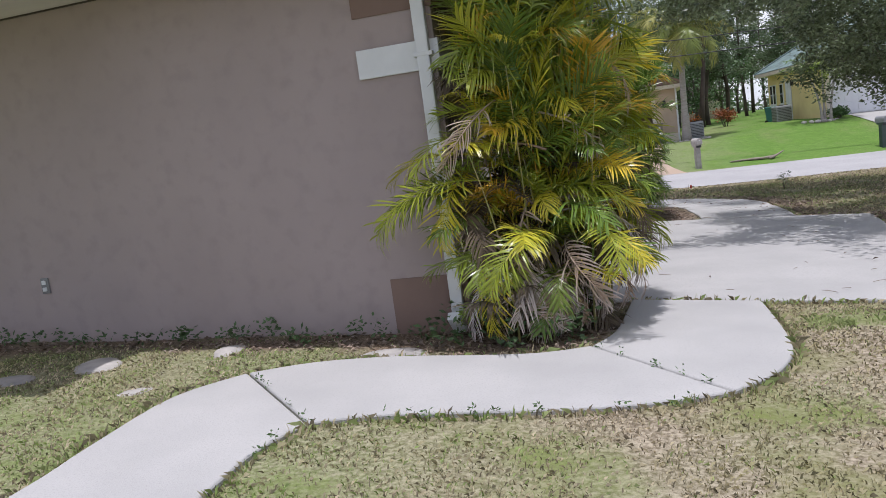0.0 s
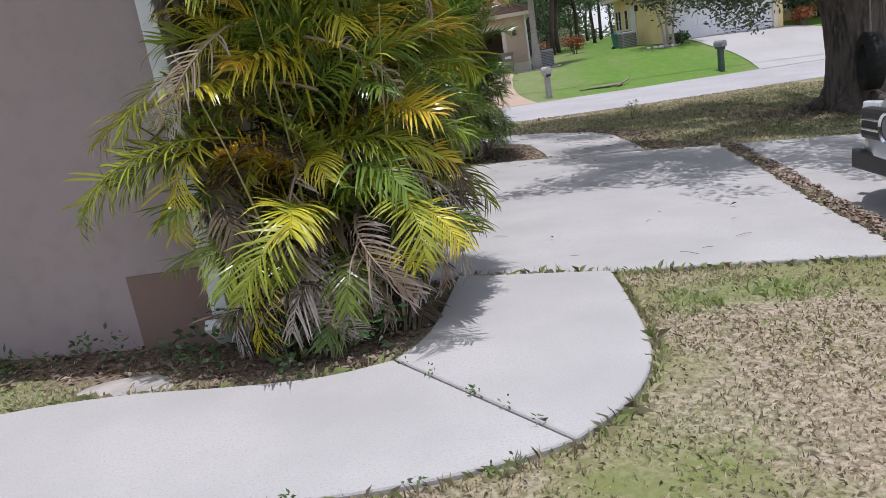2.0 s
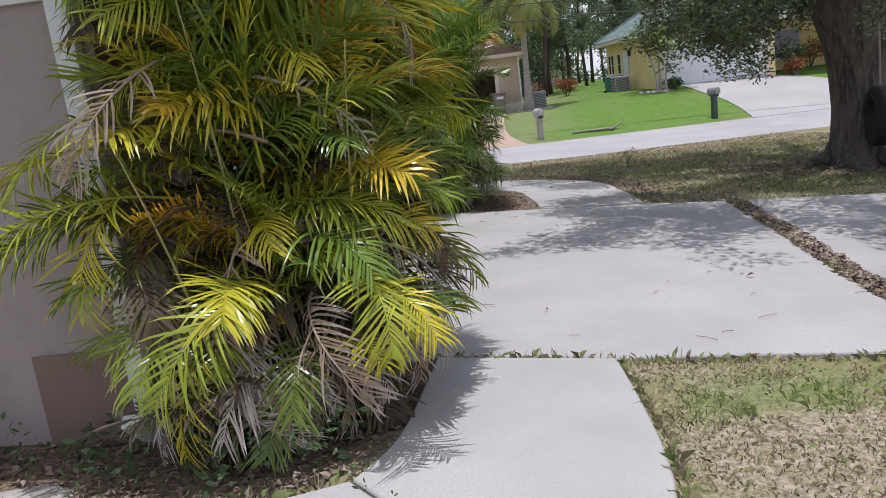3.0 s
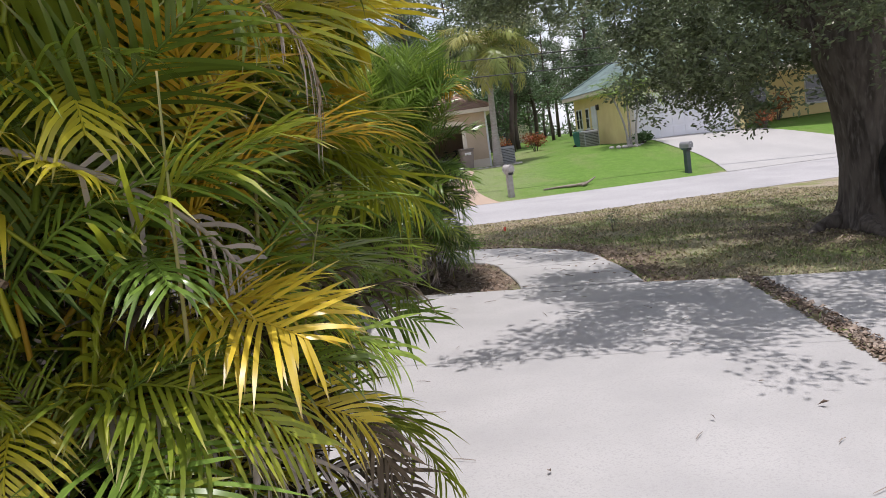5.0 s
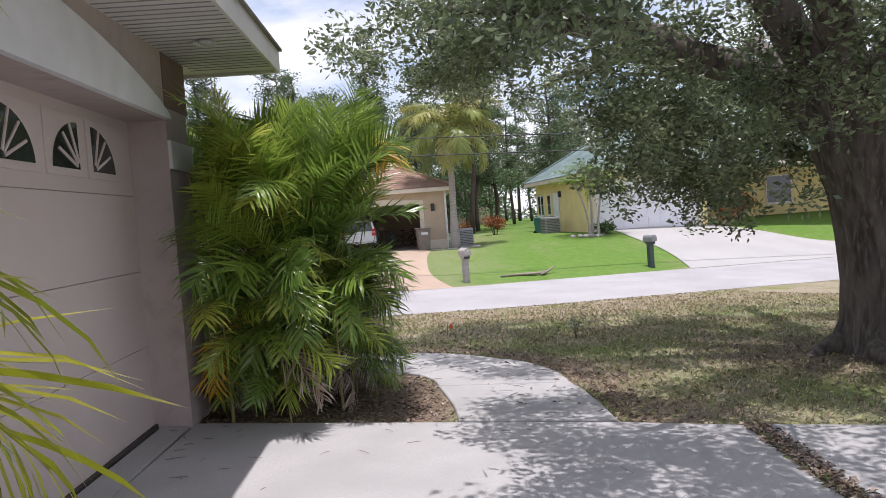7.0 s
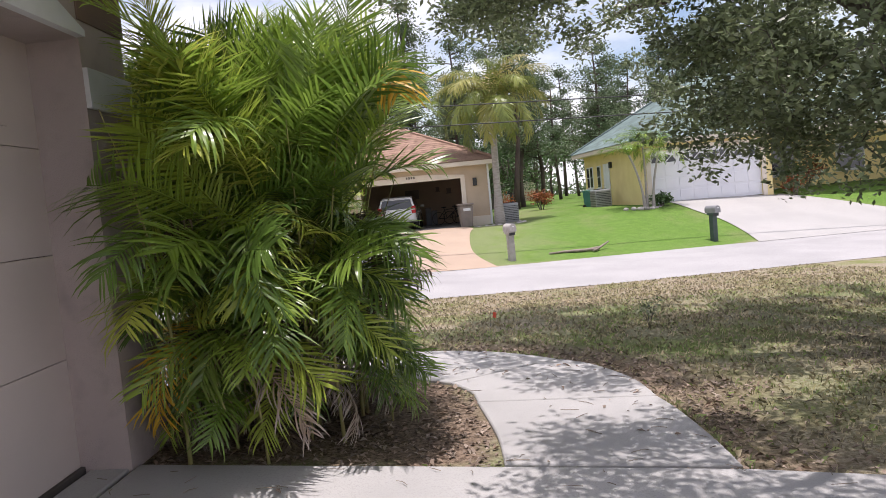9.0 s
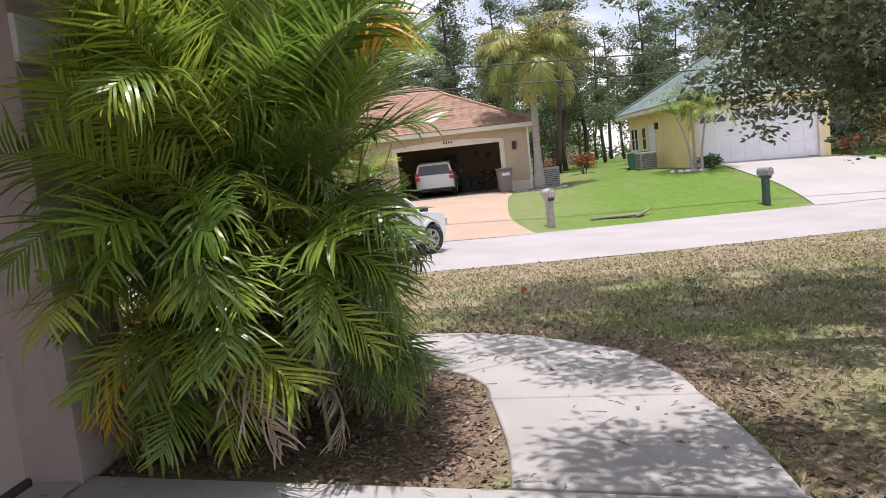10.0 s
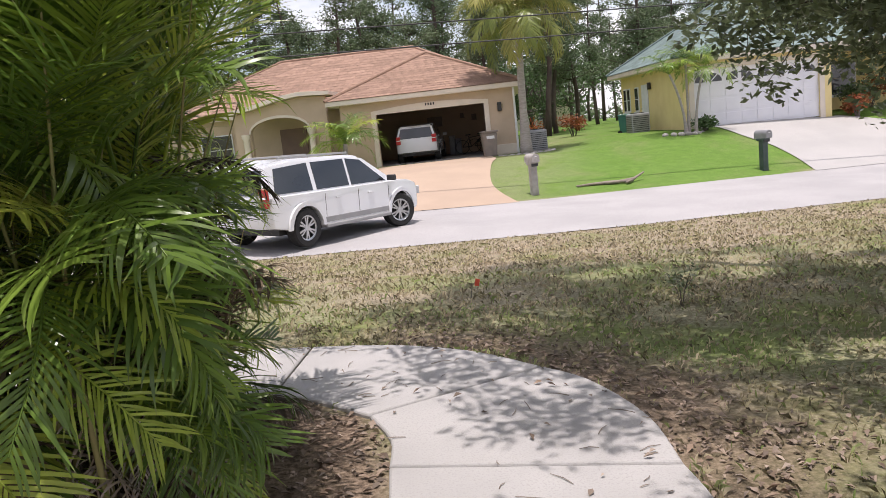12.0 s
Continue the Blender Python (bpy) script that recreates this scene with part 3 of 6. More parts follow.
# arched trim over the opening
arch = [(OPEN_A - 0.12, OPEN_TOP - 0.0), (OPEN_B - 0.02, OPEN_TOP)]
n = 20
arch += [(OPEN_B - 0.02 - (OPEN_B - OPEN_A + 0.1) * k / n, OPEN_TOP + 0.035 + 0.42 * math.sin(math.pi * k / n) ** 0.8) for k in range(n + 1)]
bm = bmesh.new()
prism(bm, arch, 0.0, 0.05, Matrix(((0, 1, 0, 0), (1, 0, 0, 0), (0, 0, 1, 0), (0, 0, 0, 1))))
bmesh.ops.recalc_face_normals(bm, faces=bm.faces[:])
part("arch_trim", bm, "trim_white", wall_front, "white arched trim band")

garage_door = thing("garage_door", HOUSE @ pose(-0.30, 0, 0), "closed taupe sectional garage door with sunburst window lights", "garage door", kind="structure")
LEV = [-0.08, 0.60, 1.20, 1.80, OPEN_TOP + 0.03]
for a, b in zip(LEV, LEV[1:]):
    bm = boxed((-0.04, OPEN_A - 0.05, a + 0.0015), (0.0, OPEN_B + 0.05, b - 0.0015), 0.005)
    part("panel", bm, "door_paint", garage_door)
part("backing", boxed((-0.06, OPEN_A - 0.05, -0.1), (-0.045, OPEN_B + 0.05, OPEN_TOP)), "dark_gap", garage_door)
# sunburst lights: a frame, a quarter-circle pane and three bars each
for k in range(8):
    y0 = 5.36 - (7 - k) * 0.595
    w, flip = 0.47, k % 2 == 0
    light = part("window_light", boxed((0.0, y0, 1.90), (0.012, y0 + 0.52, 2.31), 0.004), "door_paint", garage_door, "framed sunburst light")
    cx = y0 + (0.45 if flip else 0.07)
    sgn = -1 if flip else 1
    bm = bmesh.new()
    outline = [(cx, 1.95)] + [(cx + sgn * 0.38 * math.cos(a), 1.95 + 0.31 * math.sin(a)) for a in [math.pi / 2 * i / 10 for i in range(11)]]
    prism(bm, outline, 0.0125, 0.016, Matrix(((0, 1, 0, 0), (1, 0, 0, 0), (0, 0, 1, 0), (0, 0, 0, 1))))
    bmesh.ops.recalc_face_normals(bm, faces=bm.faces[:])
    part("pane", bm, "glass", light)
    for a in (0.4, 0.79, 1.18):
        bm = bmesh.new()
        box(bm, (0.016, -0.009, 0.05), (0.024, 0.009, 0.315), 0, pose(0, cx, 1.95) @ Matrix.Rotation((a - math.pi / 2) * sgn, 4, "X"))
        part("bar", bm, "door_paint", light)
# threshold strip in front of the door
part("weather_strip", boxed((0.0, OPEN_A, -0.075), (0.03, OPEN_B, -0.03), 0.005), "dark_gap", garage_door)

roof = thing("roof", HOUSE, "grey shingled roof with white boxed eaves", "roof", kind="structure")
OV, V0, V1 = 0.74, -0.62, 7.17
part("soffit", boxed((-0.0, V0, SOFFIT), (OV, V1, SOFFIT + 0.02)), "soffit", roof, "white slatted vinyl soffit")
part("porch_roof", boxed((-9.5, -1.7, SOFFIT), (-2.6, V0 - 0.02, SOFFIT + 0.17)), "soffit", roof, "white boxed porch eave")
part("soffit", boxed((-9.5, V0, SOFFIT), (-0.0, 0.0, SOFFIT + 0.02)), "soffit", roof)
# thin dark strip added to paint the shade line under the soffit
part("soffit_channel", boxed((-9.0, -0.018, SOFFIT - 0.012), (-0.7, -0.001, SOFFIT - 0.001)), "dark_gap", roof, "dark strip painted as the shade line where the soffit meets the wall")
part("fascia", boxed((-9.5, V0 - 0.02, SOFFIT - 0.03), (OV, V0, SOFFIT + 0.17), 0.004), "soffit", roof)
part("soffit", boxed((-9.5, 6.72, SOFFIT), (0.0, V1, SOFFIT + 0.02)), "soffit", roof)
for k in range(int((V1 - V0) / 0.1)):
    if 1.0 < V0 + 0.1 * k:
        same_bm = boxed((0.01, V0 + 0.1 * k, SOFFIT - 0.006), (OV - 0.01, V0 + 0.1 * k + 0.008, SOFFIT + 0.001))
        part("groove_bead", same_bm, "car_trim", roof)
part("fascia", boxed((OV, V0 - 0.02, SOFFIT - 0.03), (OV + 0.03, V1 + 0.03, SOFFIT + 0.17), 0.004), "soffit", roof, "white fascia board")
part("fascia", boxed((-9.5, V1, SOFFIT - 0.03), (OV, V1 + 0.03, SOFFIT + 0.17), 0.004), "soffit", roof)
part("drip_edge", boxed((OV - 0.05, V0 - 0.03, SOFFIT + 0.17), (OV + 0.06, V1 + 0.05, SOFFIT + 0.195), 0.004), "shingle_grey", roof, "dark shingle drip edge")
bm = bmesh.new()
e = [(OV + 0.05, V0, SOFFIT + 0.18), (OV + 0.05, V1 + 0.04, SOFFIT + 0.18), (-10, V1 + 0.04, SOFFIT + 0.18), (-10, V0, SOFFIT + 0.18), (-2.9, 3.4, SOFFIT + 1.6), (-10, 3.4, SOFFIT + 1.6)]
vs = [bm.verts.new(p) for p in e]
for f in ((0, 1, 4), (1, 2, 5, 4), (3, 0, 4, 5), (2, 3, 5), (0, 3, 2, 1)):
    bm.faces.new([vs[i] for i in f])
bmesh.ops.recalc_face_normals(bm, faces=bm.faces[:])
part("shingle_cover", bm, "shingle_grey", roof)
# recessed lamp in the soffit
soffit_lamp = thing("soffit_lamp", HOUSE @ pose(0.42, 5.95, SOFFIT - 0.012), "round white recessed lamp in the soffit", "lamp")
bm = bmesh.new()
bmesh.ops.create_cone(bm, cap_ends=False, segments=28, radius1=0.095, radius2=0.06, depth=0.02)
part("ring", bm, "trim_white", soffit_lamp, smooth=True)
bm = bmesh.new()
bmesh.ops.create_uvsphere(bm, u_segments=18, v_segments=8, radius=0.055, matrix=Matrix.Diagonal((1, 1, 0.45, 1)))
part("bulb", bm, "lamp_clear", soffit_lamp, smooth=True)

downspout = thing("downspout", HOUSE, "white square metal downspout down the wall corner", "downspout")
bm = bmesh.new()
box(bm, (-0.125, -0.095, 0.16), (-0.03, -0.032, SOFFIT), 0.012)
part("pipe", bm, "trim_white", downspout)
bm = bmesh.new()
box(bm, (-0.05, -0.04, -0.11), (0.05, 0.025, 0.11), 0.012, pose(-0.078, -0.13, 0.10, 48, 0, 0))
part("elbow", bm, "trim_white", downspout)
for z in (1.05, 2.05):
    part("strap", boxed((-0.15, -0.099, z), (-0.005, -0.012, z + 0.03), 0.004), "trim_white", downspout)

outlet = thing("wall_outlet", HOUSE @ pose(-3.78, 0.0, 0.66), "small grey weatherproof outlet box on the stucco wall", "outlet")
part("plate", boxed((-0.04, -0.02, -0.07), (0.04, 0.0, 0.07), 0.008), "box_grey", outlet)
for z in (-0.03, 0.03):
    part("socket_cover", boxed((-0.022, -0.03, z - 0.018), (0.022, -0.0205, z + 0.018), 0.004), "trim_white", outlet)


plumb |= set(bpy.data.objects) - built


# ---- palms ----
def frond_mesh(name, seed, length, start, droop, leaf, pairs, mat, curl=0.25, vee=0.35, width=0.0145, bare=0.28, ragged=0.0):
    """A feather frond that leaves the origin upwards at start degrees and arches over towards +x. Attribute 'run' goes 0 to 1 along a leaflet."""
    rnd = random.Random(seed)
    n = 14
    pts, tans, p, ang = [], [], Vector((0, 0, 0)), radians(start)
    for i in range(n + 1):
        s = i / n
        a = ang - radians(droop) * s ** 1.4
        t = Vector((math.cos(a), 0.10 * math.sin(3 * s + seed), math.sin(a))).normalized()
        pts.append(p.copy())
        tans.append(t)
        p = p + t * length / n
    verts, faces, run = [], [], []

    def at(s):
        k = min(int(s * n), n - 1)
        f = s * n - k
        return pts[k].lerp(pts[k + 1], f), tans[k].lerp(tans[k + 1], f).normalized()
    # the stalk, four-sided
    for i in range(n + 1):
        r = 0.011 * (1 - 0.8 * i / n) + 0.0015
        side = Vector((0, 1, 0))
        up = tans[i].cross(side) * -1
        for q in (side * r, up * r, side * -r, up * -r):
            verts.append(pts[i] + q)
            run.append(0.35)
    for i in range(n):
        for k in range(4):
            faces.append((4 * i + k, 4 * i + (k + 1) % 4, 4 * i + 4 + (k + 1) % 4, 4 * i + 4 + k))
    for i in range(pairs):
        s = bare + (1 - bare) * (i + 0.5) / pairs
        base, t = at(min(s, 0.999))
        g = (s - bare) / (1 - bare)
        size = leaf * (0.45 + 0.95 * math.sin(math.pi * min(0.12 + 0.72 * g, 1)) ** 1.0) * (0.75 if g > 0.92 else 1)
        fwd = 0.55 + 0.85 * g
        for sgn in (-1, 1):
            if rnd.random() < ragged:
                continue
            ln = size * rnd.uniform(0.66, 1.14)
            side = Vector((0, sgn, 0))
            up = t.cross(Vector((0, 1, 0)))
            if up.z < 0 and abs(t.z) < 0.9:
                up = -up
            d = (side + t * (fwd + rnd.uniform(-0.28, 0.28)) + up * (vee + rnd.uniform(-0.3, 0.3))).normalized()
            wv = (t - d * t.dot(d)).normalized()
            k0 = len(verts)
            q, dd = base.copy(), d.copy()
            seg = 4
            cu = curl * rnd.uniform(0.2, 2.1)
            for j in range(seg + 1):
                f = j / seg
                w = width * (0.5 + 1.1 * f) * (1 - f) ** 0.6 if f < 1 else 0
                if j < seg:
                    verts.append(q - wv * w)
                    verts.append(q + wv * w)
                    run.extend((f, f))
                else:
                    verts.append(q.copy())
                    run.append(1.0)
                dd = (dd + Vector((0, 0, -cu * (0.3 + f)))).normalized()
                q = q + dd * ln / seg
            for j in range(seg - 1):
                faces.append((k0 + 2 * j, k0 + 2 * j + 1, k0 + 2 * j + 3, k0 + 2 * j + 2))
            faces.append((k0 + 2 * seg - 2, k0 + 2 * seg - 1, k0 + 2 * seg))
    me = bpy.data.meshes.new(name)
    me.from_pydata(verts, [], faces)
    me.attributes.new("run", "FLOAT", "POINT").data.foreach_set("value", run)
    me.shade_smooth()
    me.materials.append(M[mat])
    return me


def cane_mesh(seed, height, lean):
    rnd = random.Random(seed)
    bm = bmesh.new()
    pts, rad = [], []
    for i in range(13):
        s = i / 12
        pts.append(Vector((lean * s * s, 0.03 * math.sin(4 * s + seed), height * s)))
        rad.append(0.016 * (1 - 0.8 * s) * (1.12 if i % 3 == 0 else 1.0))
    tube(bm, pts, rad, 7)
    me = bpy.data.meshes.new("cane")
    bm.normal_update()
    bm.to_mesh(me)
    bm.free()
    me.shade_smooth()
    me.materials.append(M["cane"])
    return me


def allowed(p, keep):
    return all(f(p) for f in keep)


def palm_clump(place, label, kinds, canes, fronds, spread, height, keep, seed, low=0.25, reach=1.0):
    """A clump of cane palms: leaning canes with fronds at many heights. kinds: (weight, meshes, low, high) by share of the height."""
    rnd = random.Random(seed)
    clump = thing("cane_palm", pose(*place), label, "palm", group="cane palms by the garage")
    cane_kinds = [cane_mesh(seed + k, height * 0.72, 0.35 + 0.1 * k) for k in range(4)]
    heads = []
    for k in range(canes):
        a = 2 * math.pi * k / canes + rnd.uniform(-0.3, 0.3)
        r = spread * math.sqrt(rnd.random())
        b = Vector((r * math.cos(a), r * math.sin(a), -0.03))
        s = rnd.uniform(0.55, 1.05)
        me = cane_kinds[k % 4]
        m = Matrix.Translation(b) @ Matrix.Rotation(a + rnd.uniform(-0.6, 0.6), 4, "Z") @ Matrix.Diagonal((s * 0.8, s * 0.8, s, 1))
        top = m @ Vector((me.vertices[-1].co.x, 0, height * 0.72))
        if not all(allowed(Vector(place) + m @ v.co, keep) for v in me.vertices):
            continue
        same("cane", me, m, clump)
        heads.append((b, top, a))
    for k in range(90):                      # old brown leaves and sheaths packed among canes, coloured dark as inner shade
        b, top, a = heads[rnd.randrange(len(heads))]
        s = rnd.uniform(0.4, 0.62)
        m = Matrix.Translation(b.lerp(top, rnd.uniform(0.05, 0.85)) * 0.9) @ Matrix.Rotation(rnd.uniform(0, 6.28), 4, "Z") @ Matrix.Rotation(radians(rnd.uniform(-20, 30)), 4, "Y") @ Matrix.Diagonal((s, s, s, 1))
        me = OLD_SHADE[k % 3]
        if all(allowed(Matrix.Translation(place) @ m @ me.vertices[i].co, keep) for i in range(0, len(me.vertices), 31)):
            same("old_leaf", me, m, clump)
    for k in range(fronds):                  # fronds leave the clump on all sides and at all heights, shortened where they would touch something
        f = (k + rnd.random()) / fronds
        az = 2.39996 * k + rnd.gauss(0, 0.25)
        pick = [q for q in kinds if q[2] <= f <= q[3]]
        x = rnd.uniform(0, sum(q[0] for q in pick))
        for kind in pick:
            x -= kind[0]
            if x <= 0:
                break
        me = kind[1][rnd.randrange(len(kind[1]))]
        out = spread * math.sqrt(rnd.random()) * (0.55 + 0.45 * f)
        src = Vector((out * math.cos(az), out * math.sin(az), height * 0.72 * (low + (1 - low) * f)))
        turn = az + rnd.gauss(0, 0.45)
        tilt = rnd.gauss(6, 13) + 44 * (1 - f) ** 1.3
        roll = rnd.gauss(0, 0.4)
        s = rnd.uniform(0.8, 1.2) * reach * (0.82 + 0.2 * f)
        for shorter in range(14):
            m = Matrix.Translation(src) @ Matrix.Rotation(turn, 4, "Z") @ Matrix.Rotation(radians(tilt), 4, "Y") @ Matrix.Rotation(roll, 4, "X") @ Matrix.Diagonal((s, s, s, 1))
            world_m = Matrix.Translation(place) @ m
            probe = [world_m @ me.vertices[i].co for i in range(0, len(me.vertices), 23)]
            if min(p.z for p in probe) > 0.02 and all(allowed(p, keep) for p in probe):
                same("frond", me, m, clump)
                break
            s *= 0.90 if shorter % 4 else 1.05
            tilt += rnd.uniform(-14, 6)
            turn += rnd.uniform(-0.4, 0.4) if shorter % 4 else rnd.uniform(-2.5, 2.5)
    return clump


ALIVE_Y = [frond_mesh("frond", 10 + k, 1.45 + 0.12 * k, 74 - 3 * k, 75 + 9 * k, 0.34, 34, "frond_yellow", 0.20 + 0.04 * k, width=0.0138) for k in range(5)]
YOUNG_Y = [frond_mesh("frond", 20 + k, 1.3 + 0.1 * k, 84 - 4 * k, 40 + 8 * k, 0.35, 32, "frond_yellow", 0.12, width=0.0138) for k in range(3)]
ALIVE_G = [frond_mesh("frond", 30 + k, 1.5 + 0.12 * k, 76 - 4 * k, 66 + 9 * k, 0.36, 36, "frond_green", 0.20 + 0.04 * k, width=0.0138) for k in range(5)]
YOUNG_G = [frond_mesh("frond", 40 + k, 1.5 + 0.1 * k, 85 - 3 * k, 36 + 8 * k, 0.38, 34, "frond_green", 0.10, width=0.0138) for k in range(3)]
DEAD = [frond_mesh("frond", 50 + k, 1.0 + 0.1 * k, 40 - 14 * k, 105 + 8 * k, 0.24, 26, "frond_dead", 0.7, 0.1, 0.010, 0.3, 0.2) for k in range(3)]


OLD_SHADE = [frond_mesh("old_leaf", 60 + k, 1.1, 70 - 22 * k, 60 + 20 * k, 0.34, 22, "frond_old_shade", 0.4, 0.2, 0.02, 0.1) for k in range(3)]


def off_house(p):
    q = p - HC
    u, v = q.dot(HU), q.dot(HV)
    return not (u < 0.06 and v > -0.1 and v < 6.8 and p.z < SOFFIT + 0.3) and not (u < 0.75 and v > -0.4 and p.z > SOFFIT - 0.1)


def off_path_1(p):
    """Keeps the walked line free: nothing beyond this line over the first path."""
    a, b = Vector((1.20, 3.58, 0)), Vector((2.45, 6.75, 0))
    d = (b - a).normalized()
    n = Vector((d.y, -d.x, 0))
    side = (p - a).dot(n)
    lim = -0.36 if p.y < 5.0 else -0.30
    return side < lim or p.z < 0.55 and side < -0.1


def off_path_2(p):
    a, b = Vector((2.45, 6.75, 0)), Vector((3.72, 9.1, 0))
    d = (b - a).normalized()
    n = Vector((d.y, -d.x, 0))
    q = p - a
    return q.dot(n) < -0.40 or q.dot(d) > 3.3 and q.dot(n) < 0.0 or q.dot(d) > 4.2


def palm_1_body(p):
    left = -0.62 + 0.50 * step(p.z, 0.9, 1.6) + 0.22 * step(p.z, 1.7, 2.2)
    return math.hypot(p.x - 0.72, p.y - 5.55) < 0.72 + 0.63 * step(p.z, 0.05, 0.75) and p.y > 4.62 + 0.30 * step(p.z, 0.5, 1.1) and p.x > left


def palm_2_body(p):
    return math.hypot(p.x - 2.5, p.y - 12.2) < 1.22 + 0.58 * step(p.z, 0.15, 1.3) and p.x < 3.60 + 0.42 * step(p.z, 1.5, 2.2) and p.z < 2.68 + 0.45 * noise.noise((p.x * 2.2, p.y * 2.2, 1.7))


palm_clump((0.74, 5.50, 0), "bushy cane palm with yellowing fronds and dead grey lower leaves", [
    (1.0, ALIVE_Y, 0.05, 0.98), (0.4, ALIVE_G, 0.0, 0.85), (0.6, YOUNG_Y, 0.45, 1.0), (0.25, YOUNG_G, 0.4, 1.0), (1.3, DEAD, 0.0, 0.24), (0.1, DEAD, 0.24, 0.95)],
    30, 360, 0.50, 3.1, [off_house, off_path_1, palm_1_body], 5, 0.06, 0.80)
palm_clump((2.5, 12.2, 0), "dense green cane palm spilling over a mulch bed", [
    (1.0, ALIVE_G, 0.0, 0.9), (2.4, YOUNG_G, 0.5, 1.0), (0.5, DEAD, 0.0, 0.3), (0.03, ALIVE_Y, 0.0, 1.0)],
    44, 420, 0.85, 2.75, [off_house, off_path_2, palm_2_body], 9, 0.06, 0.76)


# ---- the oak ----
def add_leaves(store, centre, radius, count, size, rnd, flat=0.7):
    """Scatters leaf blades round a twig end; arrays are collected in store."""
    c = np.array(centre)
    d = rnd.normal(size=(count, 3))
    d /= np.linalg.norm(d, axis=1)[:, None]
    pos = c + d * (radius * rnd.random((count, 1)) ** 0.45) * np.array([1, 1, flat])
    a = rnd.normal(size=(count, 3)) * np.array([1, 1, 0.55]) + d * 0.5
    a /= np.linalg.norm(a, axis=1)[:, None]
    b = np.cross(a, rnd.normal(size=(count, 3)))
    b /= np.linalg.norm(b, axis=1)[:, None] + 1e-9
    ln = size * (0.65 + 0.7 * rnd.random((count, 1)))
    quad = np.stack([pos, pos + a * ln * 0.5 + b * ln * 0.22, pos + a * ln, pos + a * ln * 0.5 - b * ln * 0.22], axis=1)
    store.append(quad)


def leaf_mesh(name, store, mat):
    q = np.concatenate(store)
    n = len(q)
    me = bpy.data.meshes.new(name)
    me.vertices.add(4 * n)
    me.vertices.foreach_set("co", q.reshape(-1))
    me.loops.add(4 * n)
    me.loops.foreach_set("vertex_index", np.arange(4 * n, dtype=np.int32))
    me.polygons.add(n)
    me.polygons.foreach_set("loop_start", np.arange(0, 4 * n, 4, dtype=np.int32))
    me.update(calc_edges=True)
    me.materials.append(M[mat])
    return me


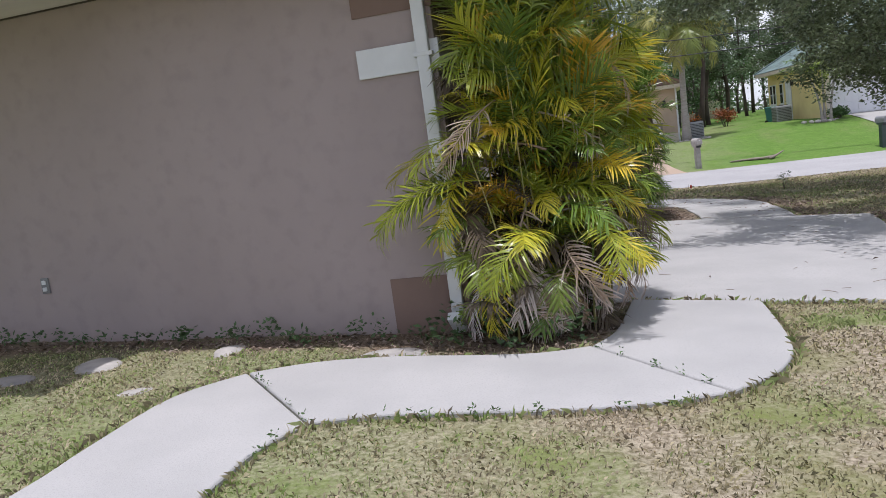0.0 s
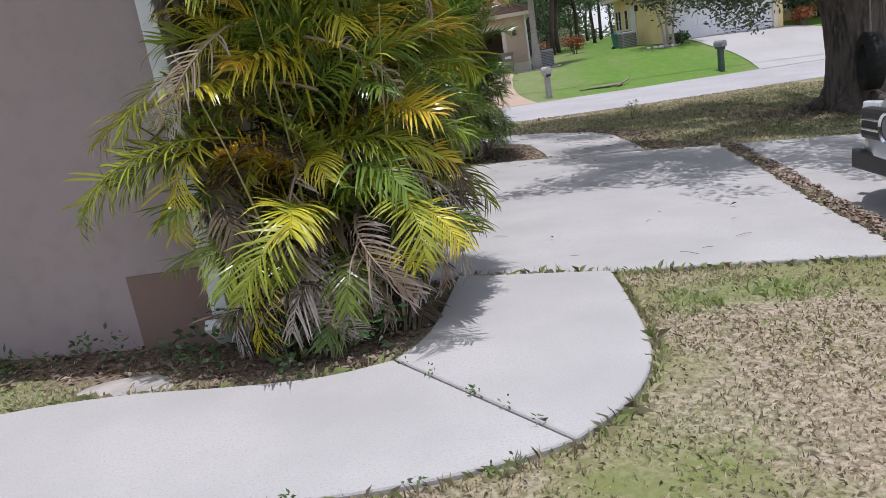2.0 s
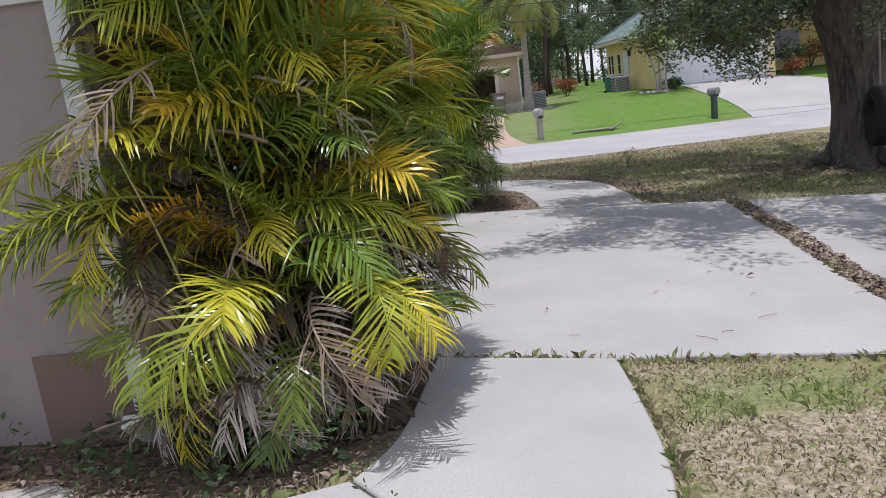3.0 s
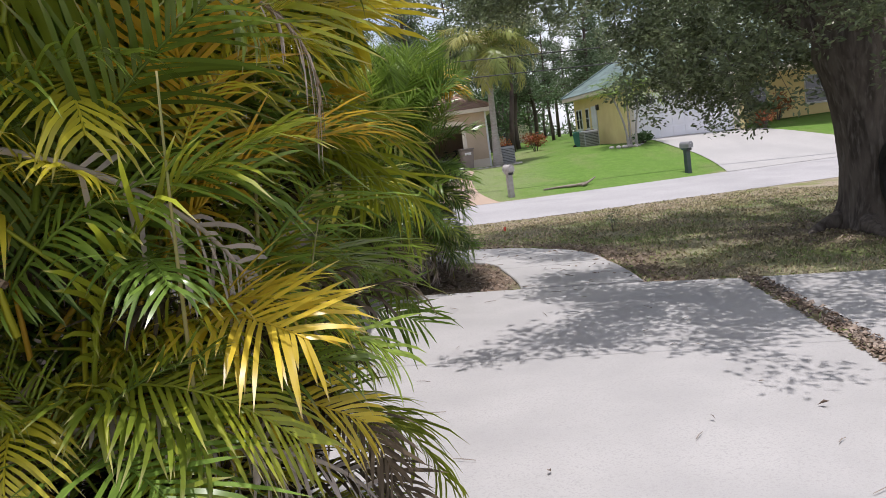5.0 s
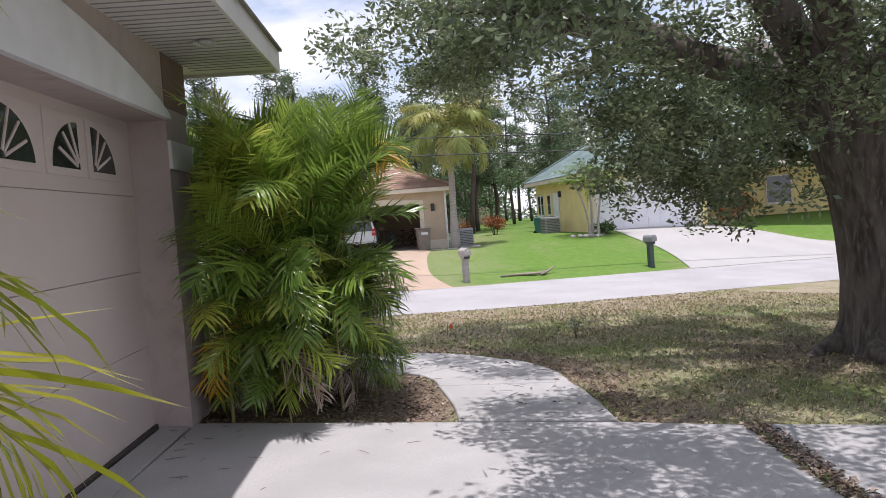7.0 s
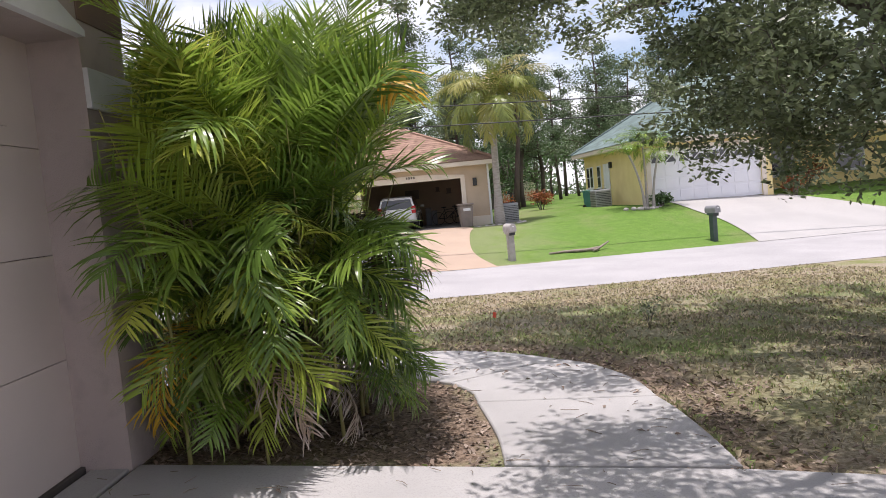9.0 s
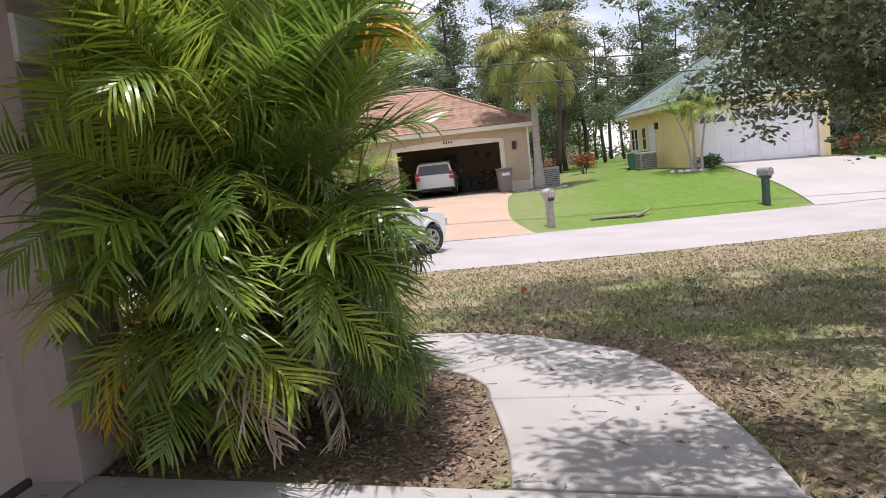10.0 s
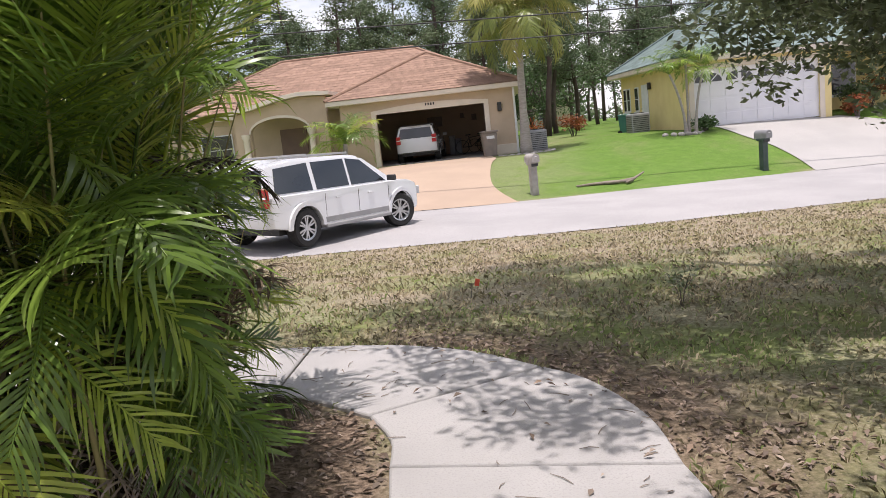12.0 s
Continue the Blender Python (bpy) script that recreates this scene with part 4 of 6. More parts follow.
def build_oak(base):
    rnd = random.Random(3)
    nrnd = np.random.default_rng(3)
    oak = thing("oak_tree", pose(*base), "broad live oak with furrowed grey bark and small dark leaves", "tree")
    bm = bmesh.new()
    trunk_pts = [Vector((0.0, 0, -0.1)), Vector((0.0, 0, 0.08)), Vector((-0.02, 0, 0.35)), Vector((-0.05, 0, 0.8)), Vector((-0.11, 0, 1.3)), Vector((-0.19, 0.0, 1.8)), Vector((-0.28, 0, 2.25)), Vector((-0.33, 0, 2.7))]
    trunk_rad = [0.68, 0.57, 0.48, 0.43, 0.42, 0.44, 0.50, 0.44]
    sides = 36
    rings = []
    for p, r in zip(trunk_pts, trunk_rad):
        ring = []
        for k in range(sides):
            a = 2 * math.pi * k / sides
            flare = 1 + (0.22 * max(0, 0.5 - p.z) * math.cos(5 * a + 0.6)) + 0.035 * math.sin(11 * a + p.z * 2) + 0.03 * noise.noise((math.cos(a) * 2, math.sin(a) * 2, p.z * 1.3))
            ring.append(bm.verts.new(p + Vector((math.cos(a), math.sin(a), 0)) * r * flare))
        rings.append(ring)
    for a, b in zip(rings, rings[1:]):
        for k in range(sides):
            bm.faces.new((a[k], a[(k + 1) % sides], b[(k + 1) % sides], b[k]))
    bm.faces.new(rings[-1])
    part("trunk", bm, "bark", oak, "furrowed grey-brown oak trunk", smooth=True)
    # surface roots
    for a in (2.6, 3.6, 4.4, 5.3, 0.6):
        bm = bmesh.new()
        L = rnd.uniform(0.7, 1.2)
        pts = [Vector((math.cos(a + 0.12 * i) * (0.45 + L * i / 5), math.sin(a + 0.12 * i) * (0.45 + L * i / 5), 0.12 - 0.035 * i)) for i in range(6)]
        tube(bm, pts, [0.15, 0.12, 0.09, 0.07, 0.05, 0.03], 8)
        part("root", bm, "bark", oak, smooth=True)
    fork = Vector((-0.38, 0, 2.45))
    nodes = []
    limbs = [((-1.4, -0.7, 3.6), (-3.2, -1.8, 4.5), (-4.5, -2.3, 4.6)), ((-1.6, 0.9, 3.5), (-3.4, 2.0, 4.3), (-4.3, 2.9, 4.6)),
             ((0.9, -1.2, 3.6), (2.2, -2.4, 4.7), (3.6, -3.4, 5.0)), ((1.2, 0.9, 3.7), (2.9, 1.9, 5.0), (4.4, 2.8, 5.2)),
             ((-0.3, 0.3, 4.2), (0.2, 0.2, 5.8), (-0.2, 0.4, 7.4)), ((-0.9, -1.6, 3.7), (-1.6, -3.0, 4.7), (-2.0, -4.3, 4.8)),
             ((-0.4, 1.8, 3.4), (-1.0, 3.4, 4.0), (-1.8, 4.8, 3.9)), ((-1.5, 0.1, 4.1), (-2.6, 0.3, 5.6), (-3.4, 0.2, 6.6)), ((0.6, 2.0, 3.5), (1.5, 3.6, 4.3), (2.2, 5.0, 4.4))]
    for tip in limbs:
        line = [fork] + [Vector(p) for p in tip]
        pts = spline([p[:] for p in line], 5)
        pts = [p + Vector((rnd.uniform(-0.08, 0.08), rnd.uniform(-0.08, 0.08), rnd.uniform(-0.06, 0.06))) * (i > 1) for i, p in enumerate(pts)]
        bm = bmesh.new()
        rad = [0.27 * (1 - 0.95 * i / (len(pts) - 1)) for i in range(len(pts))]
        tube(bm, pts, rad, 10)
        part("limb", bm, "bark", oak, smooth=True)
        nodes += [(p, r) for p, r in zip(pts[3:], rad[3:])]
    # twig ends fill an uneven dome, low towards the trunk and the street
    ends = []
    tries = 0
    while len(ends) < 500 and tries < 40000:
        tries += 1
        x, y = rnd.uniform(-6.4, 6.0), rnd.uniform(-6.2, 6.2)
        r = math.hypot(x / 5.9, (y + 0.3) / 5.9)
        edge = 1 + 0.22 * noise.noise((x * 0.5, y * 0.5, 1.0))
        if r > edge:
            continue
        roof_z = 3.5 + 3.9 * math.sqrt(max(0, 1 - (r / edge) ** 2))
        if x < -6.3 + 1.7 * step(y, -1.6, -0.2):
            continue
        street = step(y, 0.2, 1.4) * (1 - step(x - (-2.7 + 0.5 * (y - 2)), -0.4, 0.5))
        low = step(x, -3.6, -1.6) * step(y, -2.6, -1.2)
        floor_z = 3.2 + 0.7 * noise.noise((x * 0.7, y * 0.7, 5.0)) + 0.75 * street - 0.75 * low * (1 - street) + 0.35 * (1 - step(y, -4, -2))
        z = floor_z + (roof_z - floor_z) * rnd.random() ** 1.35
        if rnd.random() < 0.35:
            z = floor_z + rnd.uniform(-0.25, 0.35)
        if noise.noise((x * 0.7, y * 0.7, z * 0.7 + 9)) < 0.06:
            continue
        ends.append(Vector((x, y, z)))
    # the crown reaches far out over the driveway
    for k in range(330):
        x = rnd.uniform(-6.7, 0.5)
        y = rnd.uniform(-3.7 - 1.5 * step(x, -6.4, -4.6), -1.0)
        if x > -6.7 + 1.5 * step(y, -3.2, -1.6) and noise.noise((x * 0.8, y * 0.8, 4.4)) > -0.12:
            ends.append(Vector((x, y, rnd.uniform(3.7, 5.4))))
    for k in range(110):                     # boughs over the curved walk
        x, y = rnd.uniform(-5.0, -1.8), rnd.uniform(0.9, 3.4)
        if noise.noise((x * 0.8, y * 0.8, 6.1)) > -0.1:
            ends.append(Vector((x, y, rnd.uniform(3.75, 5.2))))
    # thick foliage round the fork and at the limbs' ends
    for k in range(150):
        x, y = rnd.uniform(-2.8, 2.6), rnd.uniform(-2.2, 2.6)
        if math.hypot(x + 0.3, y) > 0.7:
            ends.append(Vector((x, y, rnd.uniform(2.5, 4.8))))
    for tip in limbs:
        for k in range(5):
            ends.append(Vector(tip[2]) + Vector((rnd.uniform(-0.5, 0.5), rnd.uniform(-0.5, 0.5), rnd.uniform(-0.35, 0.45))))
    # hanging sprays with leafy ends
    for hx, hy, hz in ((-2.3, -0.9, 1.9), (-1.7, 0.1, 1.6), (-1.2, -1.6, 1.9), (-2.6, 0.2, 2.2), (-0.9, 1.7, 1.5), (-0.5, 2.6, 1.45), (0.3, 3.4, 1.6), (-1.0, 2.5, 1.9), (0.3, 1.6, 1.8), (0.9, -0.9, 1.7), (1.6, 0.2, 1.8), (-2.2, -1.8, 2.3)):
        for k in range(6):
            ends.append(Vector((hx + rnd.uniform(-0.35, 0.35), hy + rnd.uniform(-0.35, 0.35), hz + 0.28 * k + rnd.uniform(-0.1, 0.1))))
    # a low leafy bough towards the street
    for k in range(66):
        x, y = rnd.uniform(-2.5, -0.2), rnd.uniform(1.3, 2.9)
        low_z = 1.6 + 0.38 * abs(x + 1.2) + 0.25 * noise.noise((x * 2, y * 2, 3))
        ends.append(Vector((x, y, rnd.uniform(low_z, 3.3))))
    # sprays that reach over the curved walk
    for hx, hy, hz in ((-5.2, 2.4, 3.75), (-4.7, 3.0, 3.6), (-4.1, 2.2, 3.8), (-3.3, 3.4, 3.7), (-4.4, 1.4, 3.9), (-2.6, 4.2, 3.7)):
        for k in range(4):
            ends.append(Vector((hx + rnd.uniform(-0.45, 0.45), hy + rnd.uniform(-0.45, 0.45), hz + 0.2 * k)))
    ends.sort(key=lambda p: (p - fork).length)
    bm = bmesh.new()
    store = []
    for p in ends:
        q, qr = min(nodes, key=lambda n: (n[0] - p).length + 0.15 * max(0, (n[0] - fork).length - (p - fork).length))
        gap = (p - q).length
        mid = q.lerp(p, 0.5) + Vector((rnd.uniform(-0.1, 0.1), rnd.uniform(-0.1, 0.1), 0.12 * gap))
        r = min(qr * 0.7, 0.012 + 0.012 * gap)
        tube(bm, [q, q.lerp(mid, 0.6), mid, mid.lerp(p, 0.6), p], [r, r * 0.85, r * 0.7, r * 0.5, 0.004], 5, caps=False)
        nodes += [(mid, r * 0.7), (p, 0.008)]
        low = p.z < 3.9
        add_leaves(store, p, 0.27 if low else 0.42, 100 if low else 125, 0.076 if low else 0.086, nrnd)
        add_leaves(store, mid, 0.2, 26, 0.085, nrnd)
    part("twig", bm, "bark", oak, "thin grey oak twigs")["kind"] = "stuff"
    crown = new("crown", leaf_mesh("crown", store, "oak_leaf"))
    crown.parent = oak
    tagged(crown, "mass of small dark green oak leaves", kind="stuff")
    return oak


build_oak((9.12, 11.75, 0.0))


# ---- helpers for the street's things ----
def lathe(bm, profile, sides=20, axis="Z", m=None):
    """Turns an (r, h) profile about an axis."""
    rings = []
    for r, h in profile:
        rings.append([bm.verts.new((r * math.cos(2 * math.pi * k / sides), r * math.sin(2 * math.pi * k / sides), h)) for k in range(sides)])
    fs = []
    for a, b in zip(rings, rings[1:]):
        for k in range(sides):
            fs.append(bm.faces.new((a[k], a[(k + 1) % sides], b[(k + 1) % sides], b[k])))
    vs = [v for r in rings for v in r]
    turn = Matrix.Rotation(math.pi / 2, 4, "X") if axis == "Y" else Matrix()
    bmesh.ops.transform(bm, matrix=(m or Matrix()) @ turn, verts=vs)


def turned(profile, sides=20, axis="Z", m=None):
    bm = bmesh.new()
    lathe(bm, profile, sides, axis, m)
    return bm


def wheel(parent, x, y, r, turn=0.0):
    """A tyre with a spoked alloy rim."""
    s = 1 if y > 0 else -1
    m = pose(x, y, r, 0, 0, turn)
    w = 0.12
    tyre = part("wheel", turned([(r * 0.66, -w), (r * 0.93, -w), (r, -w * 0.7), (r, w * 0.7), (r * 0.93, w), (r * 0.66, w), (r * 0.66, -w)], 28, "Y", m), "rubber", parent, "black tyre", smooth=False)
    bm = bmesh.new()
    lathe(bm, [(r * 0.66, -w * 0.9), (r * 0.6, -w * 0.4), (r * 0.6, w * 0.4), (r * 0.66, w * 0.9)], 24, "Y", m)
    lathe(bm, [(0.001, s * -w * 0.75), (r * 0.17, s * -w * 0.75), (r * 0.17, s * -w * 0.2)], 16, "Y", m)
    lathe(bm, [(r * 0.66, s * -w * 0.78), (r * 0.58, s * -w * 0.72), (r * 0.58, s * -w * 0.5)], 24, "Y", m)
    for k in range(12):                      # six pairs of slim spokes
        a = 2 * math.pi * (k // 2) / 6 + (0.17 if k % 2 else -0.17)
        box(bm, (-0.016, -w * 0.72 if s < 0 else w * 0.55, r * 0.12), (0.016, -w * 0.55 if s < 0 else w * 0.72, r * 0.63), 0, m @ Matrix.Rotation(a, 4, "Y"))
    part("rim", bm, "alloy", tyre, "silver alloy rim")
    part("brake_well", turned([(0.001, 0), (r * 0.6, 0), (r * 0.6, s * 0.01)], 20, "Y", m), "black_plastic", tyre)
    return tyre


def car(name, label, m, paint, side, cabin, W, base, r, windows, steer=0.0, trim=True, narrow=0.26, lamp_z=0.74):
    """A car heading +x: side is the (x, z) outline without wheel arches, cabin the glasshouse outline."""
    c = thing(name, m, label, "car")
    belt = min(z for x, z in cabin)
    out = []
    for x, z in side:
        if x == "arch":
            for k in range(11):
                a = math.pi * k / 10
                out.append((z - (r + 0.06) * math.cos(a), 0.36 + max(0.0, (r + 0.06) * math.sin(a) + r - 0.36)))
        else:
            out.append((x, z))
    # body swept over several stations: nose and tail round off in plan, shoulders draw in
    L = max(p[0] for p in out)
    zm = sum(p[1] for p in out) / len(out)
    bm = bmesh.new()
    rings = []
    for s in (-1.0, -0.985, -0.93, -0.8, -0.55, -0.25, 0.0, 0.25, 0.55, 0.8, 0.93, 0.985, 1.0):
        q = abs(s)
        ease = 0.035 if q > 0.99 else 0.012 if q > 0.98 else 0.0
        ring = []
        for x, z in out:
            f = max(0.0, (abs(x) / L - 0.55) / 0.45)
            dx = -math.copysign((0.34 if x > 0 else 0.2) * q ** 3 * f * f, x)
            zz = z + (zm - z) * ease + (0.03 * (1 - q * q) if z > 0.75 else 0)
            y = s * W / 2 * (1 - 0.05 * max(0, z - 0.8)) * (1 - 0.06 * f * f)
            ring.append(bm.verts.new((x + dx + (-math.copysign(ease, x) if f > 0 else 0), y, zz)))
        rings.append(ring)
    k = len(out)
    for r0, r1 in zip(rings, rings[1:]):
        for i in range(k):
            bm.faces.new((r0[i], r0[(i + 1) % k], r1[(i + 1) % k], r1[i]))
    bm.faces.new(rings[0]), bm.faces.new(rings[-1][::-1])
    bmesh.ops.recalc_face_normals(bm, faces=bm.faces[:])
    for f in bm.faces:
        f.smooth = len(f.verts) == 4
    for e in bm.edges:
        if len(e.link_faces) == 2 and e.calc_face_angle(0) > 0.6:
            e.smooth = False
    part("body", bm, paint, c)

    def hw(z):
        return W / 2 - 0.07 - (z - belt) * narrow
    bm = bmesh.new()
    a = [bm.verts.new((x, -hw(z), z)) for x, z in cabin]
    b = [bm.verts.new((x, hw(z), z)) for x, z in cabin]
    n = len(a)
    bm.faces.new(a), bm.faces.new(b[::-1])
    for i in range(n):
        bm.faces.new((a[(i + 1) % n], a[i], b[i], b[(i + 1) % n]))
    bmesh.ops.recalc_face_normals(bm, faces=bm.faces[:])
    bmesh.ops.bevel(bm, geom=[e for e in bm.edges if min(v.co.z for v in e.verts) > belt + 0.3], offset=0.05, segments=2, affect="EDGES")
    part("cabin", bm, paint, c)
    for win in windows:
        for s in (-1, 1):
            bm = bmesh.new()
            vs = [bm.verts.new((x, s * (hw(z) + d), z)) for d in (0.008, -0.012) for x, z in win]
            k = len(win)
            bm.faces.new(vs[:k]), bm.faces.new(vs[k:][::-1])
            for i in range(k):
                bm.faces.new((vs[(i + 1) % k], vs[i], vs[k + i], vs[k + (i + 1) % k]))
            bmesh.ops.recalc_face_normals(bm, faces=bm.faces[:])
            part("window", bm, "glass", c)

    def screen(x0, z0, x1, z1, push):
        bm = bmesh.new()
        vs = [bm.verts.new((x0 + push, -hw(z0) + 0.09, z0)), bm.verts.new((x0 + push, hw(z0) - 0.09, z0)), bm.verts.new((x1 + push, hw(z1) - 0.08, z1)), bm.verts.new((x1 + push, -hw(z1) + 0.08, z1))]
        f = bm.faces.new(vs)
        r2 = bmesh.ops.extrude_face_region(bm, geom=[f])
        bmesh.ops.translate(bm, verts=[g for g in r2["geom"] if isinstance(g, bmesh.types.BMVert)], vec=(-push * 1.5, 0, 0))
        bmesh.ops.recalc_face_normals(bm, faces=bm.faces[:])
        part("windscreen", bm, "glass", c)
    (fx0, fz0), (fx1, fz1) = cabin[-1], cabin[-2]
    screen(fx0 + (fx1 - fx0) * 0.1, fz0 + (fz1 - fz0) * 0.1, fx0 + (fx1 - fx0) * 0.88, fz0 + (fz1 - fz0) * 0.88, 0.012)
    (rx0, rz0), (rx1, rz1) = cabin[0], cabin[1]
    screen(rx0 + (rx1 - rx0) * 0.12, rz0 + (rz1 - rz0) * 0.12, rx0 + (rx1 - rx0) * 0.85, rz0 + (rz1 - rz0) * 0.85, -0.012)
    for x in (-base / 2, base / 2):
        for y in (-W / 2 + 0.11, W / 2 - 0.11):
            wheel(c, x, y, r, steer if x > 0 else 0)
    front = max(p[0] for p in out)
    back = min(p[0] for p in out)
    for s in (-1, 1):
        bm = boxed((-0.05, -0.10, -0.05), (0.04, 0.10, 0.07), 0.025)
        ob = part("side_mirror", bm, paint if not trim else "black_plastic", c)
        ob.matrix_basis = pose(cabin[-1][0] - 0.32, s * (W / 2 + 0.09), belt + 0.10)
        bm = boxed((-0.03, -0.18, -0.09), (0.03, 0.18, 0.09), 0.02)
        ob = part("headlight", bm, "lamp_clear", c)
        ob.matrix_basis = pose(front - 0.30, s * (W / 2 - 0.25), lamp_z + 0.03, 0, -12, -s * 32)
        bm = boxed((-0.03, -0.10, -0.17), (0.03, 0.10, 0.17), 0.015)
        ob = part("tail_light", bm, "lamp_red", c)
        ob.matrix_basis = pose(back + 0.13, s * (W / 2 - 0.15), 0.98)
        for x in (-0.55, 0.42):
            bm = boxed((-0.08, -0.015, -0.014), (0.08, 0.014, 0.014), 0.006)
            ob = part("door_handle", bm, paint, c)
            ob.matrix_basis = pose(x, s * (W / 2 + 0.004), belt - 0.13)
        for x in (-0.92, 0.05, 1.02):
            part("door_seam", boxed((x - 0.004, s * W / 2 - 0.002, 0.5), (x + 0.004, s * W / 2 + 0.0025, belt - 0.03)), "dark_gap", c)
        if trim:
            part("running_board", boxed((-base / 2 + r + 0.1, s * (W / 2 - 0.02) - 0.09, 0.30), (base / 2 - r - 0.1, s * (W / 2 - 0.02) + 0.09, 0.37), 0.02), "car_trim", c, "grey running board")
            part("rocker", boxed((-base / 2 + r + 0.08, s * (W / 2 + 0.004) - 0.012, 0.40), (base / 2 - r - 0.08, s * (W / 2 + 0.004) + 0.012, 0.50), 0.008), "car_trim", c)
            for wx in (-base / 2, base / 2):
                bm = bmesh.new()
                prof = [(wx - (r + q) * math.cos(math.pi * k / 14), r + (r + q) * math.sin(math.pi * k / 14)) for q in (0.045, 0.125) for k in (range(15) if q < 0.1 else range(14, -1, -1))]
                prism(bm, prof, s * W / 2 - 0.03, s * W / 2 + 0.02)
                part("wheel_arch", bm, paint, c)
            part("roof_rail", boxed((-1.7, s * 0.56 - 0.02, max(z for x, z in cabin) + 0.01), (0.2, s * 0.56 + 0.02, max(z for x, z in cabin) + 0.05), 0.012), "car_trim", c)
    part("underbody", boxed((-base / 2 - 0.5, -W / 2 + 0.24, 0.27), (base / 2 + 0.5, W / 2 - 0.24, 0.45)), "black_plastic", c)
    return c


def foliage(name, parent, blobs, count, size, mat, seed, label="", flat=0.8):
    """A crown of many leaf blades over several uneven masses: (centre, radius)."""
    nr = np.random.default_rng(seed)
    store = []
    for c, r in blobs:
        add_leaves(store, c, r, count, size, nr, flat)
    ob = new(name, leaf_mesh(name, store, mat))
    ob.parent = parent
    return tagged(ob, label, kind="stuff")


def shrub(place, label, r, h, mat, seed, name="shrub"):
    s = thing(name, pose(*place), label, "shrub")
    rnd = random.Random(seed)
    bm = bmesh.new()
    blobs = []
    for k in range(9):
        p = Vector((rnd.uniform(-r, r) * 0.6, rnd.uniform(-r, r) * 0.6, rnd.uniform(0.35, 0.8) * h))
        tube(bm, [Vector((p.x * 0.2, p.y * 0.2, -0.05)), p * 0.55, p], [0.02, 0.014, 0.006], 5)
        blobs.append((p, r * 0.55))
    part("stems", bm, "bark", s)
    foliage("crown", s, blobs, 90, 0.13, mat, seed)
    return s


# ---- street and cars ----
SUV_SIDE = [(-2.42, 0.44), ("arch", -1.45), ("arch", 1.45), (2.40, 0.38), (2.46, 0.56), (2.43, 0.78), (2.28, 0.90), (1.9, 0.97), (1.35, 1.01), (-2.36, 0.99), (-2.45, 0.74)]
SUV_CABIN = [(-2.36, 0.97), (-2.18, 1.56), (-1.6, 1.63), (0.1, 1.62), (0.42, 1.57), (1.36, 0.98)]
SUV_WIN = [[(-2.12, 1.03), (-2.01, 1.48), (-1.15, 1.54), (-1.15, 1.03)], [(-1.04, 1.03), (-1.04, 1.54), (-0.12, 1.55), (-0.12, 1.03)], [(-0.05, 1.03), (-0.05, 1.55), (0.38, 1.50), (1.03, 1.03)]]
car("parked_suv", "white four-door off-road car with grey running boards standing in the street", pose(3.97, 24.5, terrain(3.97, 24.5) + 0.065, 0, 0, 46), "car_white", SUV_SIDE, SUV_CABIN, 1.87, 2.90, 0.36, SUV_WIN, steer=-22, lamp_z=0.69)

SED_SIDE = [(-2.25, 0.36), ("arch", -1.36), ("arch", 1.36), (2.20, 0.22), (2.28, 0.40), (2.25, 0.60), (2.14, 0.71), (1.85, 0.81), (1.0, 0.96), (-2.2, 0.98), (-2.28, 0.7)]
SED_CABIN = [(-2.1, 0.96), (-1.75, 1.50), (-0.9, 1.62), (-0.1, 1.61), (0.25, 1.54), (1.06, 0.96)]
SED_WIN = [[(-1.75, 1.06), (-1.55, 1.42), (-0.75, 1.48), (-0.75, 1.06)], [(-0.62, 1.06), (-0.62, 1.48), (0.12, 1.46), (0.76, 1.06)]]
silver = car("parked_hatchback", "silver compact car with a dark grille parked on the driveway", pose(6.60, 5.16, 0.01, 0, 0, 165.5), "car_silver", SED_SIDE, SED_CABIN, 1.80, 2.72, 0.33, SED_WIN, trim=False, lamp_z=0.60)
gr = part("grille", boxed((2.17, -0.42, 0.50), (2.275, 0.42, 0.72), 0.03), "black_plastic", silver, "dark grille with chrome bars")
for z in (0.575, 0.645):
    part("chrome_bar", boxed((2.27, -0.38, z - 0.011), (2.29, 0.38, z + 0.011), 0.006), "chrome", gr)
part("badge_ring", turned([(0.085, 0), (0.1, 0.012), (0.1, -0.012), (0.085, 0)], 28, "Z", pose(2.295, 0, 0.61, 0, 90, 0)), "chrome", gr, "plain chrome ring")
part("badge_disc", turned([(0.001, 0.0), (0.075, 0.0), (0.075, -0.01)], 24, "Z", pose(2.292, 0, 0.61, 0, 90, 0)), "box_grey", gr)
part("air_intake", boxed((2.2, -0.55, 0.27), (2.275, 0.55, 0.41), 0.02), "black_plastic", silver)


